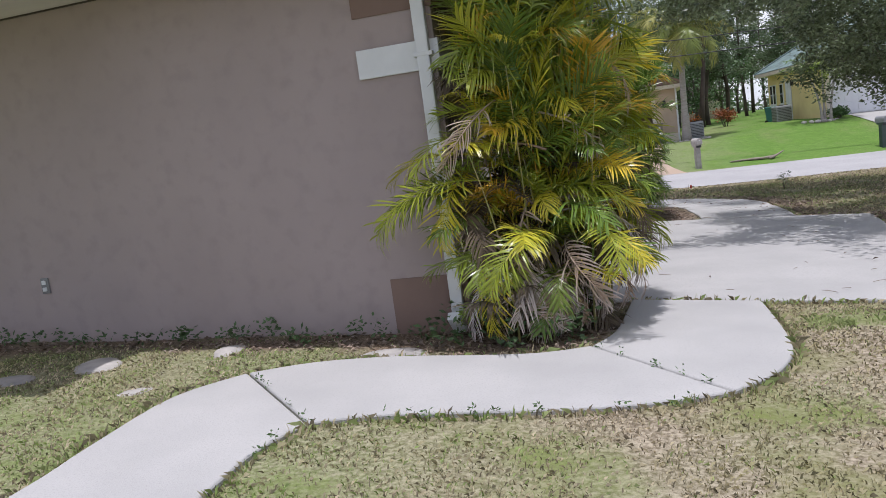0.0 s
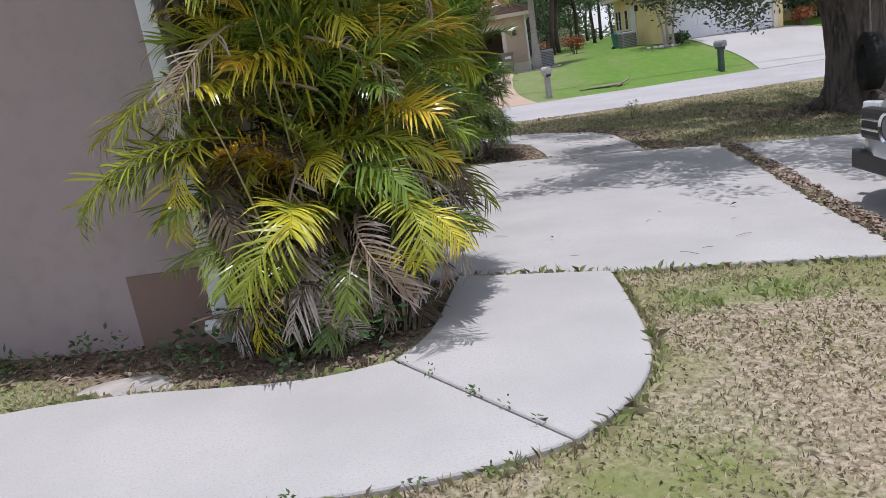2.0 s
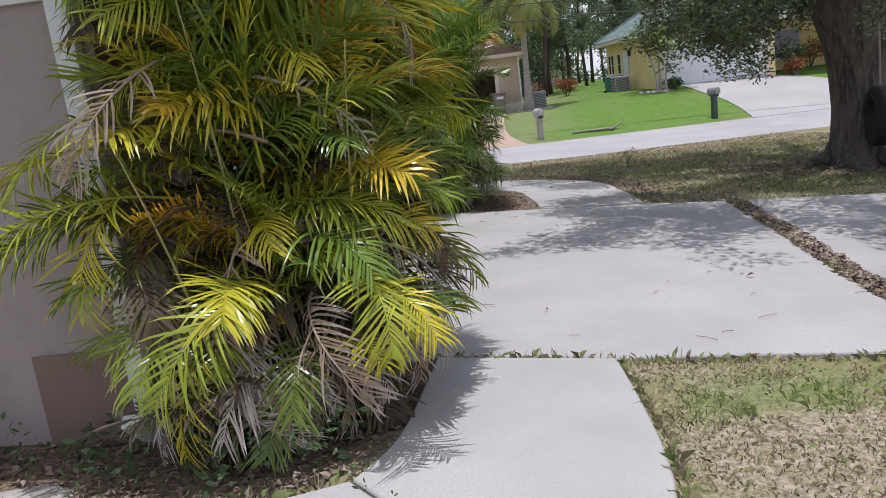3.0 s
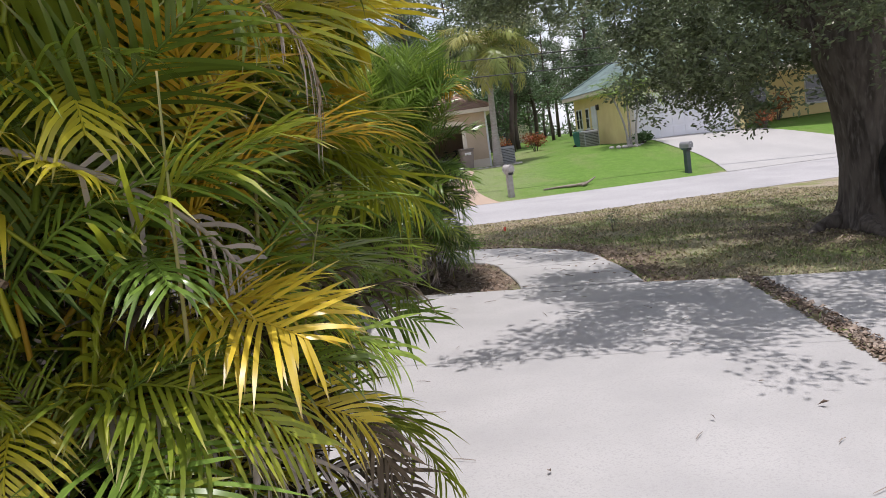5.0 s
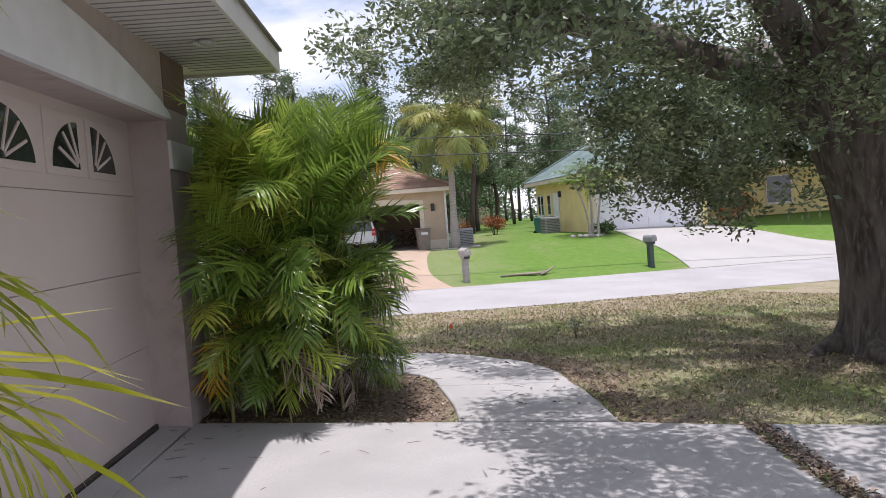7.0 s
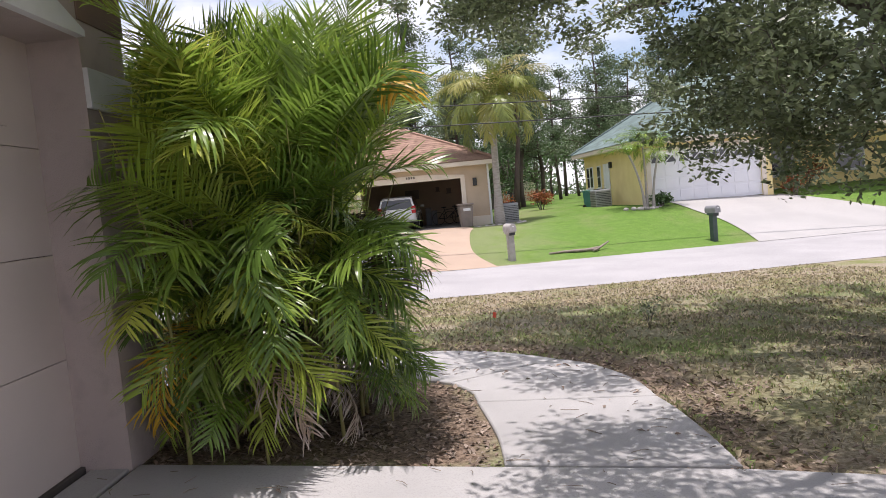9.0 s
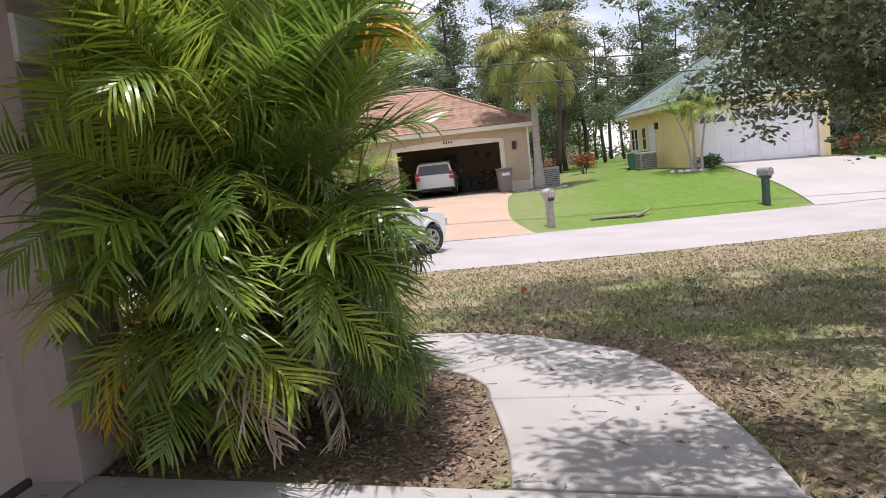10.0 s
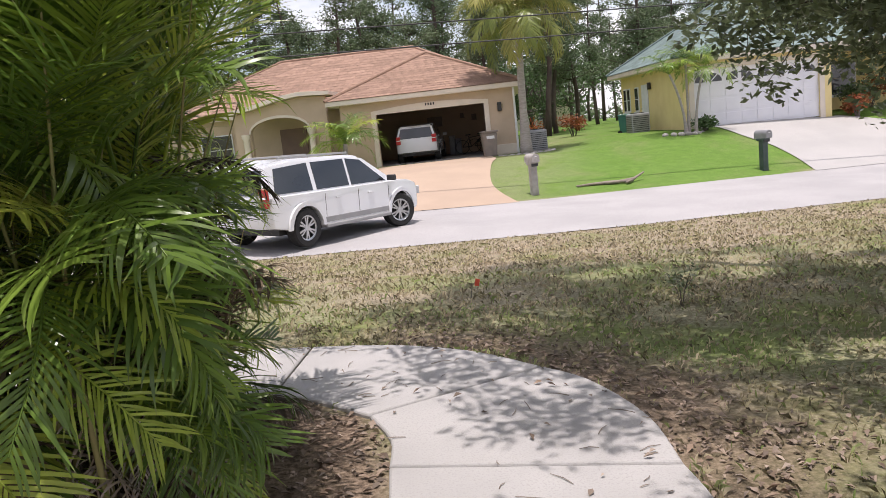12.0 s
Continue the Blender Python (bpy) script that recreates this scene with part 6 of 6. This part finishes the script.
sd = part("side_door", boxed((-0.05, 4.3, 0.0), (-0.005, 5.2, 2.05), 0.01), "trim_white", yel, "white side door")
part("door_knob", turned([(0.001, -0.04), (0.035, -0.03), (0.035, 0), (0.001, 0.01)], 10, "Z", pose(-0.08, 5.08, 1.0, 0, 90, 0)), "chrome", sd)
lan = part("wall_lantern", boxed((-0.16, 3.85, 1.8), (-0.01, 4.0, 2.1), 0.03), "black_plastic", yel)
house_window(yel, pose(8.8, 4.72, 0.7), 1.4, 1.4)
house_window(yel, pose(12.5, 4.72, 0.7), 1.4, 1.4)
part("foundation_band", boxed((-0.02, 0.4, -0.5), (-0.001, 8.6, 0.12)), "yellow_wall", yel)

ac_unit(YEL @ pose(-0.95, 3.0, -0.06, 0, 0, 4), "grey louvred air conditioner by the yellow wall")
wheelie_bin(YEL @ pose(-0.95, 4.9, -0.06, 0, 0, 70), "bin_teal", "teal wheeled bin behind the air conditioner", 0.85)


plumb |= set(bpy.data.objects) - built


# ---- palms and trees over the street ----
FAR_FROND = [frond_mesh("frond", 70 + k, 2.3, 62 - 16 * k, 92 + 10 * k, 0.46, 44, "frond_far", 0.5, 0.25, 0.024, 0.15) for k in range(4)]
FAN_FROND = [frond_mesh("frond", 80 + k, 1.5, 62 - 20 * k, 80 + 10 * k, 0.34, 22, "frond_green", 0.3, 0.3, 0.018, 0.15) for k in range(3)]


def crown_palm(place, label, height, radius, meshes, count, lean, seed, scale=1.0, group=""):
    """A palm with one bare ringed trunk and a crown of arching fronds."""
    rnd = random.Random(seed)
    p = thing("palm_tree", pose(*place), label, "palm", group)
    bm = bmesh.new()
    pts = [Vector((lean[0] * s * s, lean[1] * s * s, height * s - 0.1)) for s in [k / 16 for k in range(17)]]
    tube(bm, pts, [radius * (1.35 - 0.5 * min(1, k / 5) - 0.18 * k / 16) * (1.03 if k % 2 else 1) for k in range(17)], 14)
    part("trunk", bm, "palm_trunk", p, smooth=True)
    top = pts[-1]
    for k in range(count):
        me = meshes[rnd.randrange(len(meshes)) if k > count * 0.3 else 0]
        s = scale * rnd.uniform(0.85, 1.15)
        m = Matrix.Translation(top) @ Matrix.Rotation(2.399 * k, 4, "Z") @ Matrix.Rotation(radians(rnd.uniform(-12, 22)), 4, "Y") @ Matrix.Diagonal((s, s, s, 1))
        same("frond", me, m, p)
    return p


crown_palm((12.55, 38.3, terrain(12.5, 38.3)), "tall feather palm with a smooth grey trunk by the tan house", 5.5, 0.19, FAR_FROND, 38, (0.1, 0.0), 3, 1.18)
crown_palm((5.35, 39.3, terrain(5.3, 39.3)), "young bushy palm beside the open garage", 1.25, 0.13, FAN_FROND, 26, (0.05, 0), 8, 1.15)
for k, (dx, dy, ln, h) in enumerate(((0.0, 0.0, (-0.55, 0), 2.3), (0.2, 0.15, (0.05, 0.1), 2.7), (0.38, -0.05, (0.35, -0.1), 2.4))):
    crown_palm((17.75 + dx, 35.0 + dy, terrain(18, 35)), "slim triple-stemmed palm in front of the yellow house", h, 0.06, FAN_FROND, 15, ln, 20 + k, 0.8, "slim palms by the yellow house")

for place, r, h, mat, lab in (((16.9, 44.5), 0.7, 1.3, "red_leaf", "dark red leafy shrub at the corner of a lawn"), ((18.6, 35.2), 0.4, 0.5, "shrub_leaf", "low green shrub by the wall"),
                              ((24.9, 34.9), 0.55, 0.9, "red_leaf", "reddish shrub beside a garage"), ((26.0, 36.5), 0.6, 1.2, "shrub_leaf", "green shrub before the yellow house"), ((27.6, 37.6), 0.8, 1.5, "red_leaf", "tall reddish shrub by the house front"),
                              ((5.0, 38.6), 0.5, 0.5, "shrub_leaf", "low shrub by the tan porch"), ((3.6, 39.2), 0.6, 0.6, "red_leaf", "low reddish shrub by the tan porch")):
    shrub((*place, terrain(*place)), lab, r, h, mat, int(place[0] * 10))
for k in range(10):
    st = thing("edging_stone", pose(16.9 + 0.26 * k, 35.0 - 0.35 * math.sin(k * 0.5) + 0.02 * k, terrain(17.5, 35) - 0.02, 0, 0, rnd_s.uniform(0, 90)), "rounded grey edging stone round a planting bed", "stone", group="edging stones")
    bm = bmesh.new()
    bmesh.ops.create_icosphere(bm, subdivisions=2, radius=0.13, matrix=Matrix.Diagonal((1.3, 0.8, 0.65, 1)))
    for v in bm.verts:
        v.co *= 1 + 0.25 * noise.noise(v.co * 5 + Vector((k, 3, 0)))
    part("stone", bm, "stone", st, smooth=True)


def pine(seed, height):
    """A tall pine: straight bare trunk, short limbs, tufted open crown."""
    rnd = random.Random(seed)
    p = thing("pine_tree", pose(0, -60, 0), "tall slash pine with a bare trunk and open crown", "tree", "pines behind the houses")
    bm = bmesh.new()
    pts = [Vector((0.25 * math.sin(k * 0.7 + seed), 0.2 * math.cos(k * 0.5), height * k / 10 - 0.3)) for k in range(11)]
    tube(bm, pts, [0.20 * (1 - 0.075 * k) for k in range(11)], 9)
    part("trunk", bm, "pine_bark", p, smooth=True)
    bm = bmesh.new()
    blobs = []
    for k in range(34):
        s = rnd.uniform(0.36, 0.98)
        a = rnd.uniform(0, 6.28)
        base = pts[min(int(s * 10), 9)].lerp(pts[min(int(s * 10) + 1, 10)], s * 10 % 1)
        L = rnd.uniform(0.9, 2.6) * (1.25 - 0.7 * s)
        tip = base + Vector((math.cos(a) * L, math.sin(a) * L, rnd.uniform(0.1, 0.7)))
        tube(bm, [base, base.lerp(tip, 0.5) + Vector((0, 0, -0.1)), tip], [0.05, 0.035, 0.015], 5)
        blobs.append((tip, rnd.uniform(0.6, 1.05)))
        blobs.append((base.lerp(tip, 0.6), 0.5))
    blobs.append((pts[-1], 0.9))
    part("limb", bm, "pine_bark", p)["kind"] = "stuff"
    foliage("crown", p, blobs, 95, 0.21, "pine_leaf", seed, "tufts of grey-green needles", 0.7)
    return p


PINES = [pine(100 + k, 10.5 + 1.6 * k) for k in range(4)]
rnd_t = random.Random(77)
spots = []
for k in range(1500):
    x, y = rnd_t.uniform(-45, 75), rnd_t.uniform(49, 98)
    if len(spots) < 175 and all(math.hypot(x - a, y - b) > 2.8 for a, b in spots) and not (3 < x < 13 and y < 56) and not (17 < x < 38 and y < 49):
        spots.append((x, y))
for k, (x, y) in enumerate(spots):
    s = rnd_t.uniform(0.75, 1.1)
    m = pose(x, y, terrain(x, y), 0, 0, rnd_t.uniform(0, 360)) @ Matrix.Diagonal((s, s, s, 1))
    if k < 4:
        PINES[k].matrix_basis = m
    else:
        c = copy_thing(PINES[k % 4], Matrix())
        c.matrix_basis = m


def broad_tree(place, h, r, seed):
    rnd = random.Random(seed)
    t = thing("leafy_tree", pose(*place), "round leafy tree in the woods behind the lots", "tree", "leafy trees behind the houses")
    bm = bmesh.new()
    tube(bm, [Vector((0, 0, -0.2)), Vector((0.1, 0, h * 0.3)), Vector((0, 0.1, h * 0.7))], [0.16, 0.12, 0.05], 8)
    blobs = []
    for k in range(24):
        a, q = rnd.uniform(0, 6.28), r * math.sqrt(rnd.random())
        z = h * rnd.uniform(0.28, 0.95)
        f = 1 - 0.5 * abs(z / h - 0.55)
        p = Vector((q * f * math.cos(a), q * f * math.sin(a), z))
        tube(bm, [Vector((0, 0, h * 0.3)), p * 0.6 + Vector((0, 0, h * 0.1)), p], [0.05, 0.03, 0.01], 4)
        blobs.append((p, r * 0.33))
    part("trunk", bm, "bark", t)
    foliage("crown", t, blobs, 70, 0.26, "shrub_leaf", seed)
    return t


for k, (x, y, h, r) in enumerate(((15.2, 52, 4.2, 2.0), (17.8, 56, 5.0, 2.4), (13.2, 58, 4.5, 2.2), (20.5, 60, 5.2, 2.6), (24, 64, 5.5, 2.8), (8, 66, 5, 2.6), (0, 60, 6, 3), (-6, 56, 6, 3), (30, 62, 6.5, 3), (38, 58, 6.5, 3.2), (46, 56, 7, 3.4), (33, 70, 7, 3.5), (-14, 60, 6, 3), (54, 60, 7, 3.5), (3, 72, 6, 3), (12, 75, 6, 3), (20, 76, 6, 3), (27, 78, 6, 3), (42, 70, 7, 3.5))):
    broad_tree((x, y, terrain(x, y)), h, r, 200 + k)

# a low wood edge closes the distance
store = []
nr = np.random.default_rng(8)
for k in range(300):
    x = rnd_t.uniform(-110, 150)
    y = rnd_t.uniform(104, 118)
    add_leaves(store, (x, y, rnd_t.uniform(0.6, 3.2 + 2.5 * noise.noise((x * 0.08, 0, 0)))), 2.6, 60, 0.9, nr)
wood_edge = tagged(new("wood_edge", leaf_mesh("wood_edge", store, "pine_leaf")), "far grey-green undergrowth closing the woods", "woods", kind="stuff")
far_house = thing("distant_house", pose(24.5, 84, terrain(24, 84)), "small pale house glimpsed through the pines", "house")
part("wall", boxed((-7, 0, -0.5), (7, 6, 2.8)), "cream_trim", far_house)
hip_roof(far_house, (-7, 0), (7, 6), 3.0, 1.9, "shingle_grey", 0.5, "cream_trim", "x")
for x in (-4, 0, 4):
    house_window(far_house, pose(x, -0.02, 0.9), 1.3, 1.2)

# tyre on a rope from an oak limb
swing = thing("tyre_swing", pose(8.74, 11.08, 0), "black car tyre hanging on a rope from the oak", "swing")
part("tyre", turned([(0.25, -0.11), (0.35, -0.13), (0.41, -0.09), (0.41, 0.09), (0.35, 0.13), (0.25, 0.11), (0.23, 0.0), (0.25, -0.11)], 30, "Y", pose(0, 0, 0.70, 0, 0, 62)), "rubber", swing, smooth=True)
bm = bmesh.new()
tube(bm, [Vector((0, 0, 0.96)), Vector((0, 0, 1.12)), Vector((-0.12, -0.1, 3.4))], [0.016, 0.014, 0.014], 6)
part("rope", bm, "rope", swing)


# ---- small stuff on the ground ----
PAVED = SLABS_1 + SLABS_2 + SLABS_D
BOUNDS = [(min(p[0] for p in q), min(p[1] for p in q), max(p[0] for p in q), max(p[1] for p in q), q) for q in PAVED]


def paved(x, y):
    return any(a <= x <= c and b <= y <= d and inside((x, y), q) for a, b, c, d, q in BOUNDS)


def blades(name, spots, mat, label, seed):
    """Grass blades: one bent two-faced blade at each (x, y, height)."""
    nr = np.random.default_rng(seed)
    n = len(spots)
    s = np.array(spots)
    z = np.array([terrain(x, y) for x, y, h in spots]) - 0.006
    a = nr.random(n) * 2 * math.pi
    lean = nr.random(n) * 0.9 + 0.15
    d = np.stack([np.cos(a), np.sin(a), np.zeros(n)], 1)
    w = np.stack([-np.sin(a), np.cos(a), np.zeros(n)], 1) * (0.0020 + 0.0018 * nr.random(n))[:, None] * (1 + s[:, 1] * 0.05)[:, None]
    p = np.stack([s[:, 0], s[:, 1], z], 1)
    h = s[:, 2][:, None]
    up = np.array([0, 0, 1.0])
    mid = p + up * h * 0.6 + d * h * 0.35 * lean[:, None]
    tip = p + up * h * (1.0 - 0.45 * lean[:, None]) + d * h * 1.1 * lean[:, None]
    quad = np.stack([p - w, p + w, mid + w * 0.8, tip], 1)
    me = leaf_mesh(name, [quad], mat)
    return tagged(new(name, me), label, "grass", kind="stuff")


rg = random.Random(55)
dry, green = [], []
for (x0, y0, x1, y1, dens, hs) in ((-4.2, 1.2, 4.6, 6.3, 2500, 0.028), (3.2, 9.0, 12.5, 15.0, 620, 0.045), (-1.0, 14.2, 15.0, 22.15, 330, 0.055), (4.0, 2.4, 9.5, 5.0, 300, 0.04)):
    for k in range(int((x1 - x0) * (y1 - y0) * dens)):
        x, y = rg.uniform(x0, x1), rg.uniform(y0, y1)
        if paved(x, y) or (Vector((x, y, 0)) - HC).dot(HV) > -0.12 and x < 1.7 and y < 12 or inside((x, y), BED_2):
            continue
        lit = litter(x, y)
        if rg.random() < lit * 0.95:
            continue
        lu = lushness(x, y)
        patch = noise.noise((x * 2.3, y * 2.3, 2.0))
        if patch < -0.22 and rg.random() < 0.7:
            continue
        tall = hs * rg.uniform(0.5, 1.4)
        for tx, ty, r in TUFTS:
            if math.hypot(x - tx, (y - ty) * 1.6) < r:
                tall *= 1.35
                lu += 0.5
        (green if rg.random() < 0.04 + 0.8 * lu else dry).append((x, y, tall))
# taller weeds along the paving edges
for line, off in ((WALK_B_LOW, -0.03), (WALK_A_LOW, -0.03), (WALK_B_TOP, 0.04), (WALK_A_TOP, 0.04), (W2_R1, -0.03), (W2_R3, -0.03), ([Vector(p) for p in DRIVE_N[:2]], 0.008), ([Vector(p) for p in DRIVE_N[1:]], -0.03), ([Vector(p) for p in SEAM_L], 0.0), (WALK_C_LOW, -0.03)):
    for a, b in zip(line, line[1:]):
        t = (Vector(b[:2]) - Vector(a[:2]))
        nrm = Vector((-t.y, t.x)).normalized() if t.length > 0 else Vector((0, 1))
        for k in range(int(t.length * 130)):
            q = Vector(a[:2]) + t * rg.random()
            q = q + nrm * (off * rg.uniform(0.2, 1.6))
            (green if rg.random() < 0.45 else dry).append((q.x, q.y, rg.uniform(0.025, 0.075) * (1 + 0.8 * max(0, noise.noise((q.x * 3, q.y * 3, 0))))))
blades("dry_grass", dry, "grass_dry", "short straw-coloured lawn blades", 1)
blades("green_grass", green, "grass_green", "short green lawn and weed blades", 2)

def leaf_litter(name, spots, size, mat, label, seed):
    """Curled fallen leaves lying on the ground: (x, y, z)."""
    nr = np.random.default_rng(seed)
    n = len(spots)
    p = np.array(spots)
    a = nr.random(n) * 2 * math.pi
    d = np.stack([np.cos(a), np.sin(a), nr.normal(size=n) * 0.25], 1)
    w = np.stack([-np.sin(a), np.cos(a), nr.normal(size=n) * 0.3], 1)
    ln = (size * (0.6 + 0.8 * nr.random(n)))[:, None]
    lift = np.stack([np.zeros(n), np.zeros(n), 0.006 + 0.012 * nr.random(n)], 1)
    q0, q2 = p - d * ln * 0.5 + lift * 0.6, p + d * ln * 0.5 + lift
    q1, q3 = p + w * ln * 0.24 + lift * 1.6, p - w * ln * 0.24 + lift * 1.6
    return tagged(new(name, leaf_mesh(name, [np.stack([q0, q1, q2, q3], 1)], mat)), label, "leaves", kind="stuff")


fallen = []
for k in range(110000):
    x, y = rg.uniform(-5.0, 9.0), rg.uniform(4.4, 16.5)
    if paved(x, y):
        continue
    v = litter(x, y)
    if rg.random() < v * 0.75:
        fallen.append((x, y, terrain(x, y)))
leaf_litter("leaf_litter", fallen, 0.044, "dead_leaf", "brown fallen oak leaves over soil and mulch", 5)
loose = []
for k in range(5200):
    x, y = rg.uniform(1.2, 7), rg.uniform(5, 14.4)
    if not paved(x, y):
        continue
    d2 = min(math.hypot(x - p[0], y - p[1]) for p in W2_R1 + W2_R2 + W2_R3)
    if rg.random() < (0.30 * math.exp(-d2 / 0.22) + 0.035 if y > 10.2 else 0.004):
        loose.append((x, y, 0.012))
leaf_litter("loose_leaf", loose, 0.045, "dead_leaf", "scattered dry leaves on the concrete", 6)
# leaf and soil fill of the driveway's long seam
seam_line = [Vector(p) for p in SEAM_L]
fill = []
for k in range(1500):
    s = rg.random() * 2.999
    i = int(s)
    a, b = seam_line[i].lerp(seam_line[i + 1], s - i), Vector(SEAM_R[i]).lerp(Vector(SEAM_R[i + 1]), s - i)
    q = a.lerp(b, rg.uniform(-0.25, 1.25))
    fill.append((q.x, q.y, 0.0))
leaf_litter("seam_leaf", fill, 0.05, "dead_leaf", "dry leaves packed in the driveway seam", 7)
bm = bmesh.new()
prev = None
for a, b in zip(SEAM_L, SEAM_R):
    ring = [bm.verts.new((a[0] + 0.002, a[1], -0.014)), bm.verts.new((b[0] - 0.002, b[1], -0.014))]
    if prev:
        bm.faces.new((prev[0], prev[1], ring[1], ring[0]))
    prev = ring
tagged(part("seam_soil", bm, material("seam_soil", (0.16, 0.115, 0.085), (0.09, 0.065, 0.05), 14, 0.95, bump=0.8, bump_scale=60)), "dark soil strip in the driveway seam", "soil", kind="structure")

# fine twigs and pine straw on the curved path and the drive
bm = bmesh.new()
for k in range(430):
    x, y = rg.uniform(1.5, 6), rg.uniform(5.2, 14.3)
    if not paved(x, y) or (y < 10.2 and rg.random() < 0.86):
        continue
    a, L = rg.uniform(0, 3.14), rg.uniform(0.04, 0.14)
    d = Vector((math.cos(a), math.sin(a), 0)) * L
    c = Vector((x, y, 0.016))
    tube(bm, [c - d * 0.5, c + Vector((0.01 * rg.uniform(-1, 1), 0.01 * rg.uniform(-1, 1), 0.003)), c + d * 0.5], [0.0022, 0.0026, 0.0015], 4)
tagged(part("twig_litter", bm, "dead_wood"), "thin dry twigs strewn on the concrete", "twigs", kind="stuff")

# flat stones in the strip under the side wall
for k, (x, y, s) in enumerate(((-0.42, 5.12, 0.26), (-0.30, 5.02, 0.16), (-1.75, 5.62, 0.20), (-2.75, 5.55, 0.28), (-3.3, 5.3, 0.22), (-2.15, 4.75, 0.14))):
    st = thing("flat_stone", pose(x, y, terrain(x, y) - 0.012, 3 * math.sin(k), 2, 40 * k), "pale flat stone half sunk in the soil", "stone", group="flat stones by the wall")
    bm = bmesh.new()
    bmesh.ops.create_icosphere(bm, subdivisions=3, radius=s, matrix=Matrix.Diagonal((1.0, 0.62, 0.16, 1)))
    for v in bm.verts:
        q = 1 + 0.22 * noise.noise(v.co * 6 + Vector((k, 0, 0)))
        v.co.x *= q
        v.co.y *= q
    part("stone", bm, "stone", st, smooth=True)

# low weeds and ivy under the wall and under the yellowing palm
store = []
nr = np.random.default_rng(21)
for k in range(55):
    u = rg.uniform(-5.6, -0.3)
    p = hu(u, -0.09 - 0.16 * rg.random())
    add_leaves(store, (p.x, p.y, rg.uniform(0.02, 0.10) * (1 + 0.8 * noise.noise((u * 2, 0, 0)))), 0.075, 12, 0.045, nr)
tagged(new("wall_weed", leaf_mesh("wall_weed", store, "shrub_leaf")), "low dark weeds along the foot of the wall", "weeds", kind="stuff")
store = []
for k in range(75):
    a, r = rg.uniform(0, 6.28), 0.75 * math.sqrt(rg.random())
    x, y = 0.62 + r * 1.15 * math.cos(a), 5.28 + r * 0.6 * math.sin(a)
    if not inside((x, y), BED_1):
        continue
    add_leaves(store, (x, y, rg.uniform(0.03, 0.22)), 0.09, 10, 0.055, nr)
tagged(new("bed_weed", leaf_mesh("bed_weed", store, "shrub_leaf")), "small dark leafy weeds under the yellowing palm", "weeds", kind="stuff")
# weeds rooted in the path's joints
store = []
for a, b, n in (((-1.42, 4.88), (-0.83, 3.81), 5), ((0.88, 4.80), (1.41, 3.73), 9), ((-0.83, 3.81), (1.41, 3.73), 12), ((-1.05, 3.4), (-0.83, 3.81), 4)):
    for k in range(n):
        s = rg.random()
        x, y = a[0] + (b[0] - a[0]) * s, a[1] + (b[1] - a[1]) * s
        if n == 12:
            i = min(int(s * (len(WALK_B_LOW) - 1)), len(WALK_B_LOW) - 1)
            x, y = WALK_B_LOW[i][0], WALK_B_LOW[i][1] - 0.03
        add_leaves(store, (x, y, rg.uniform(0.015, 0.05)), 0.035, rg.randrange(4, 12), 0.025, nr)
tagged(new("joint_weed", leaf_mesh("joint_weed", store, "shrub_leaf")), "tiny weeds growing along the path joints", "weeds", kind="stuff")

# ---- lay the lot on its fall: ground and what lies flat turn with it, upright things stay plumb on it ----
FLAT = {"ground", "walkway", "driveway", "road", "neighbour_drive", "dry_grass", "green_grass", "leaf_litter", "loose_leaf", "seam_leaf", "seam_soil", "twig_litter",
        "wall_weed", "bed_weed", "joint_weed", "flat_stone", "edging_stone", "fallen_branch", "parked_suv", "parked_hatchback", "power_line", "wood_edge"}
for ob in list(bpy.data.objects):
    if ob.parent or ob in plumb or ob.type in {"CAMERA", "LIGHT"}:
        continue
    if ob.name.split(".")[0] in FLAT:
        ob.matrix_basis = LOT @ ob.matrix_basis
    else:
        at = ob.matrix_basis.translation
        ob.matrix_basis = Matrix.Translation(LOT @ at - at) @ ob.matrix_basis
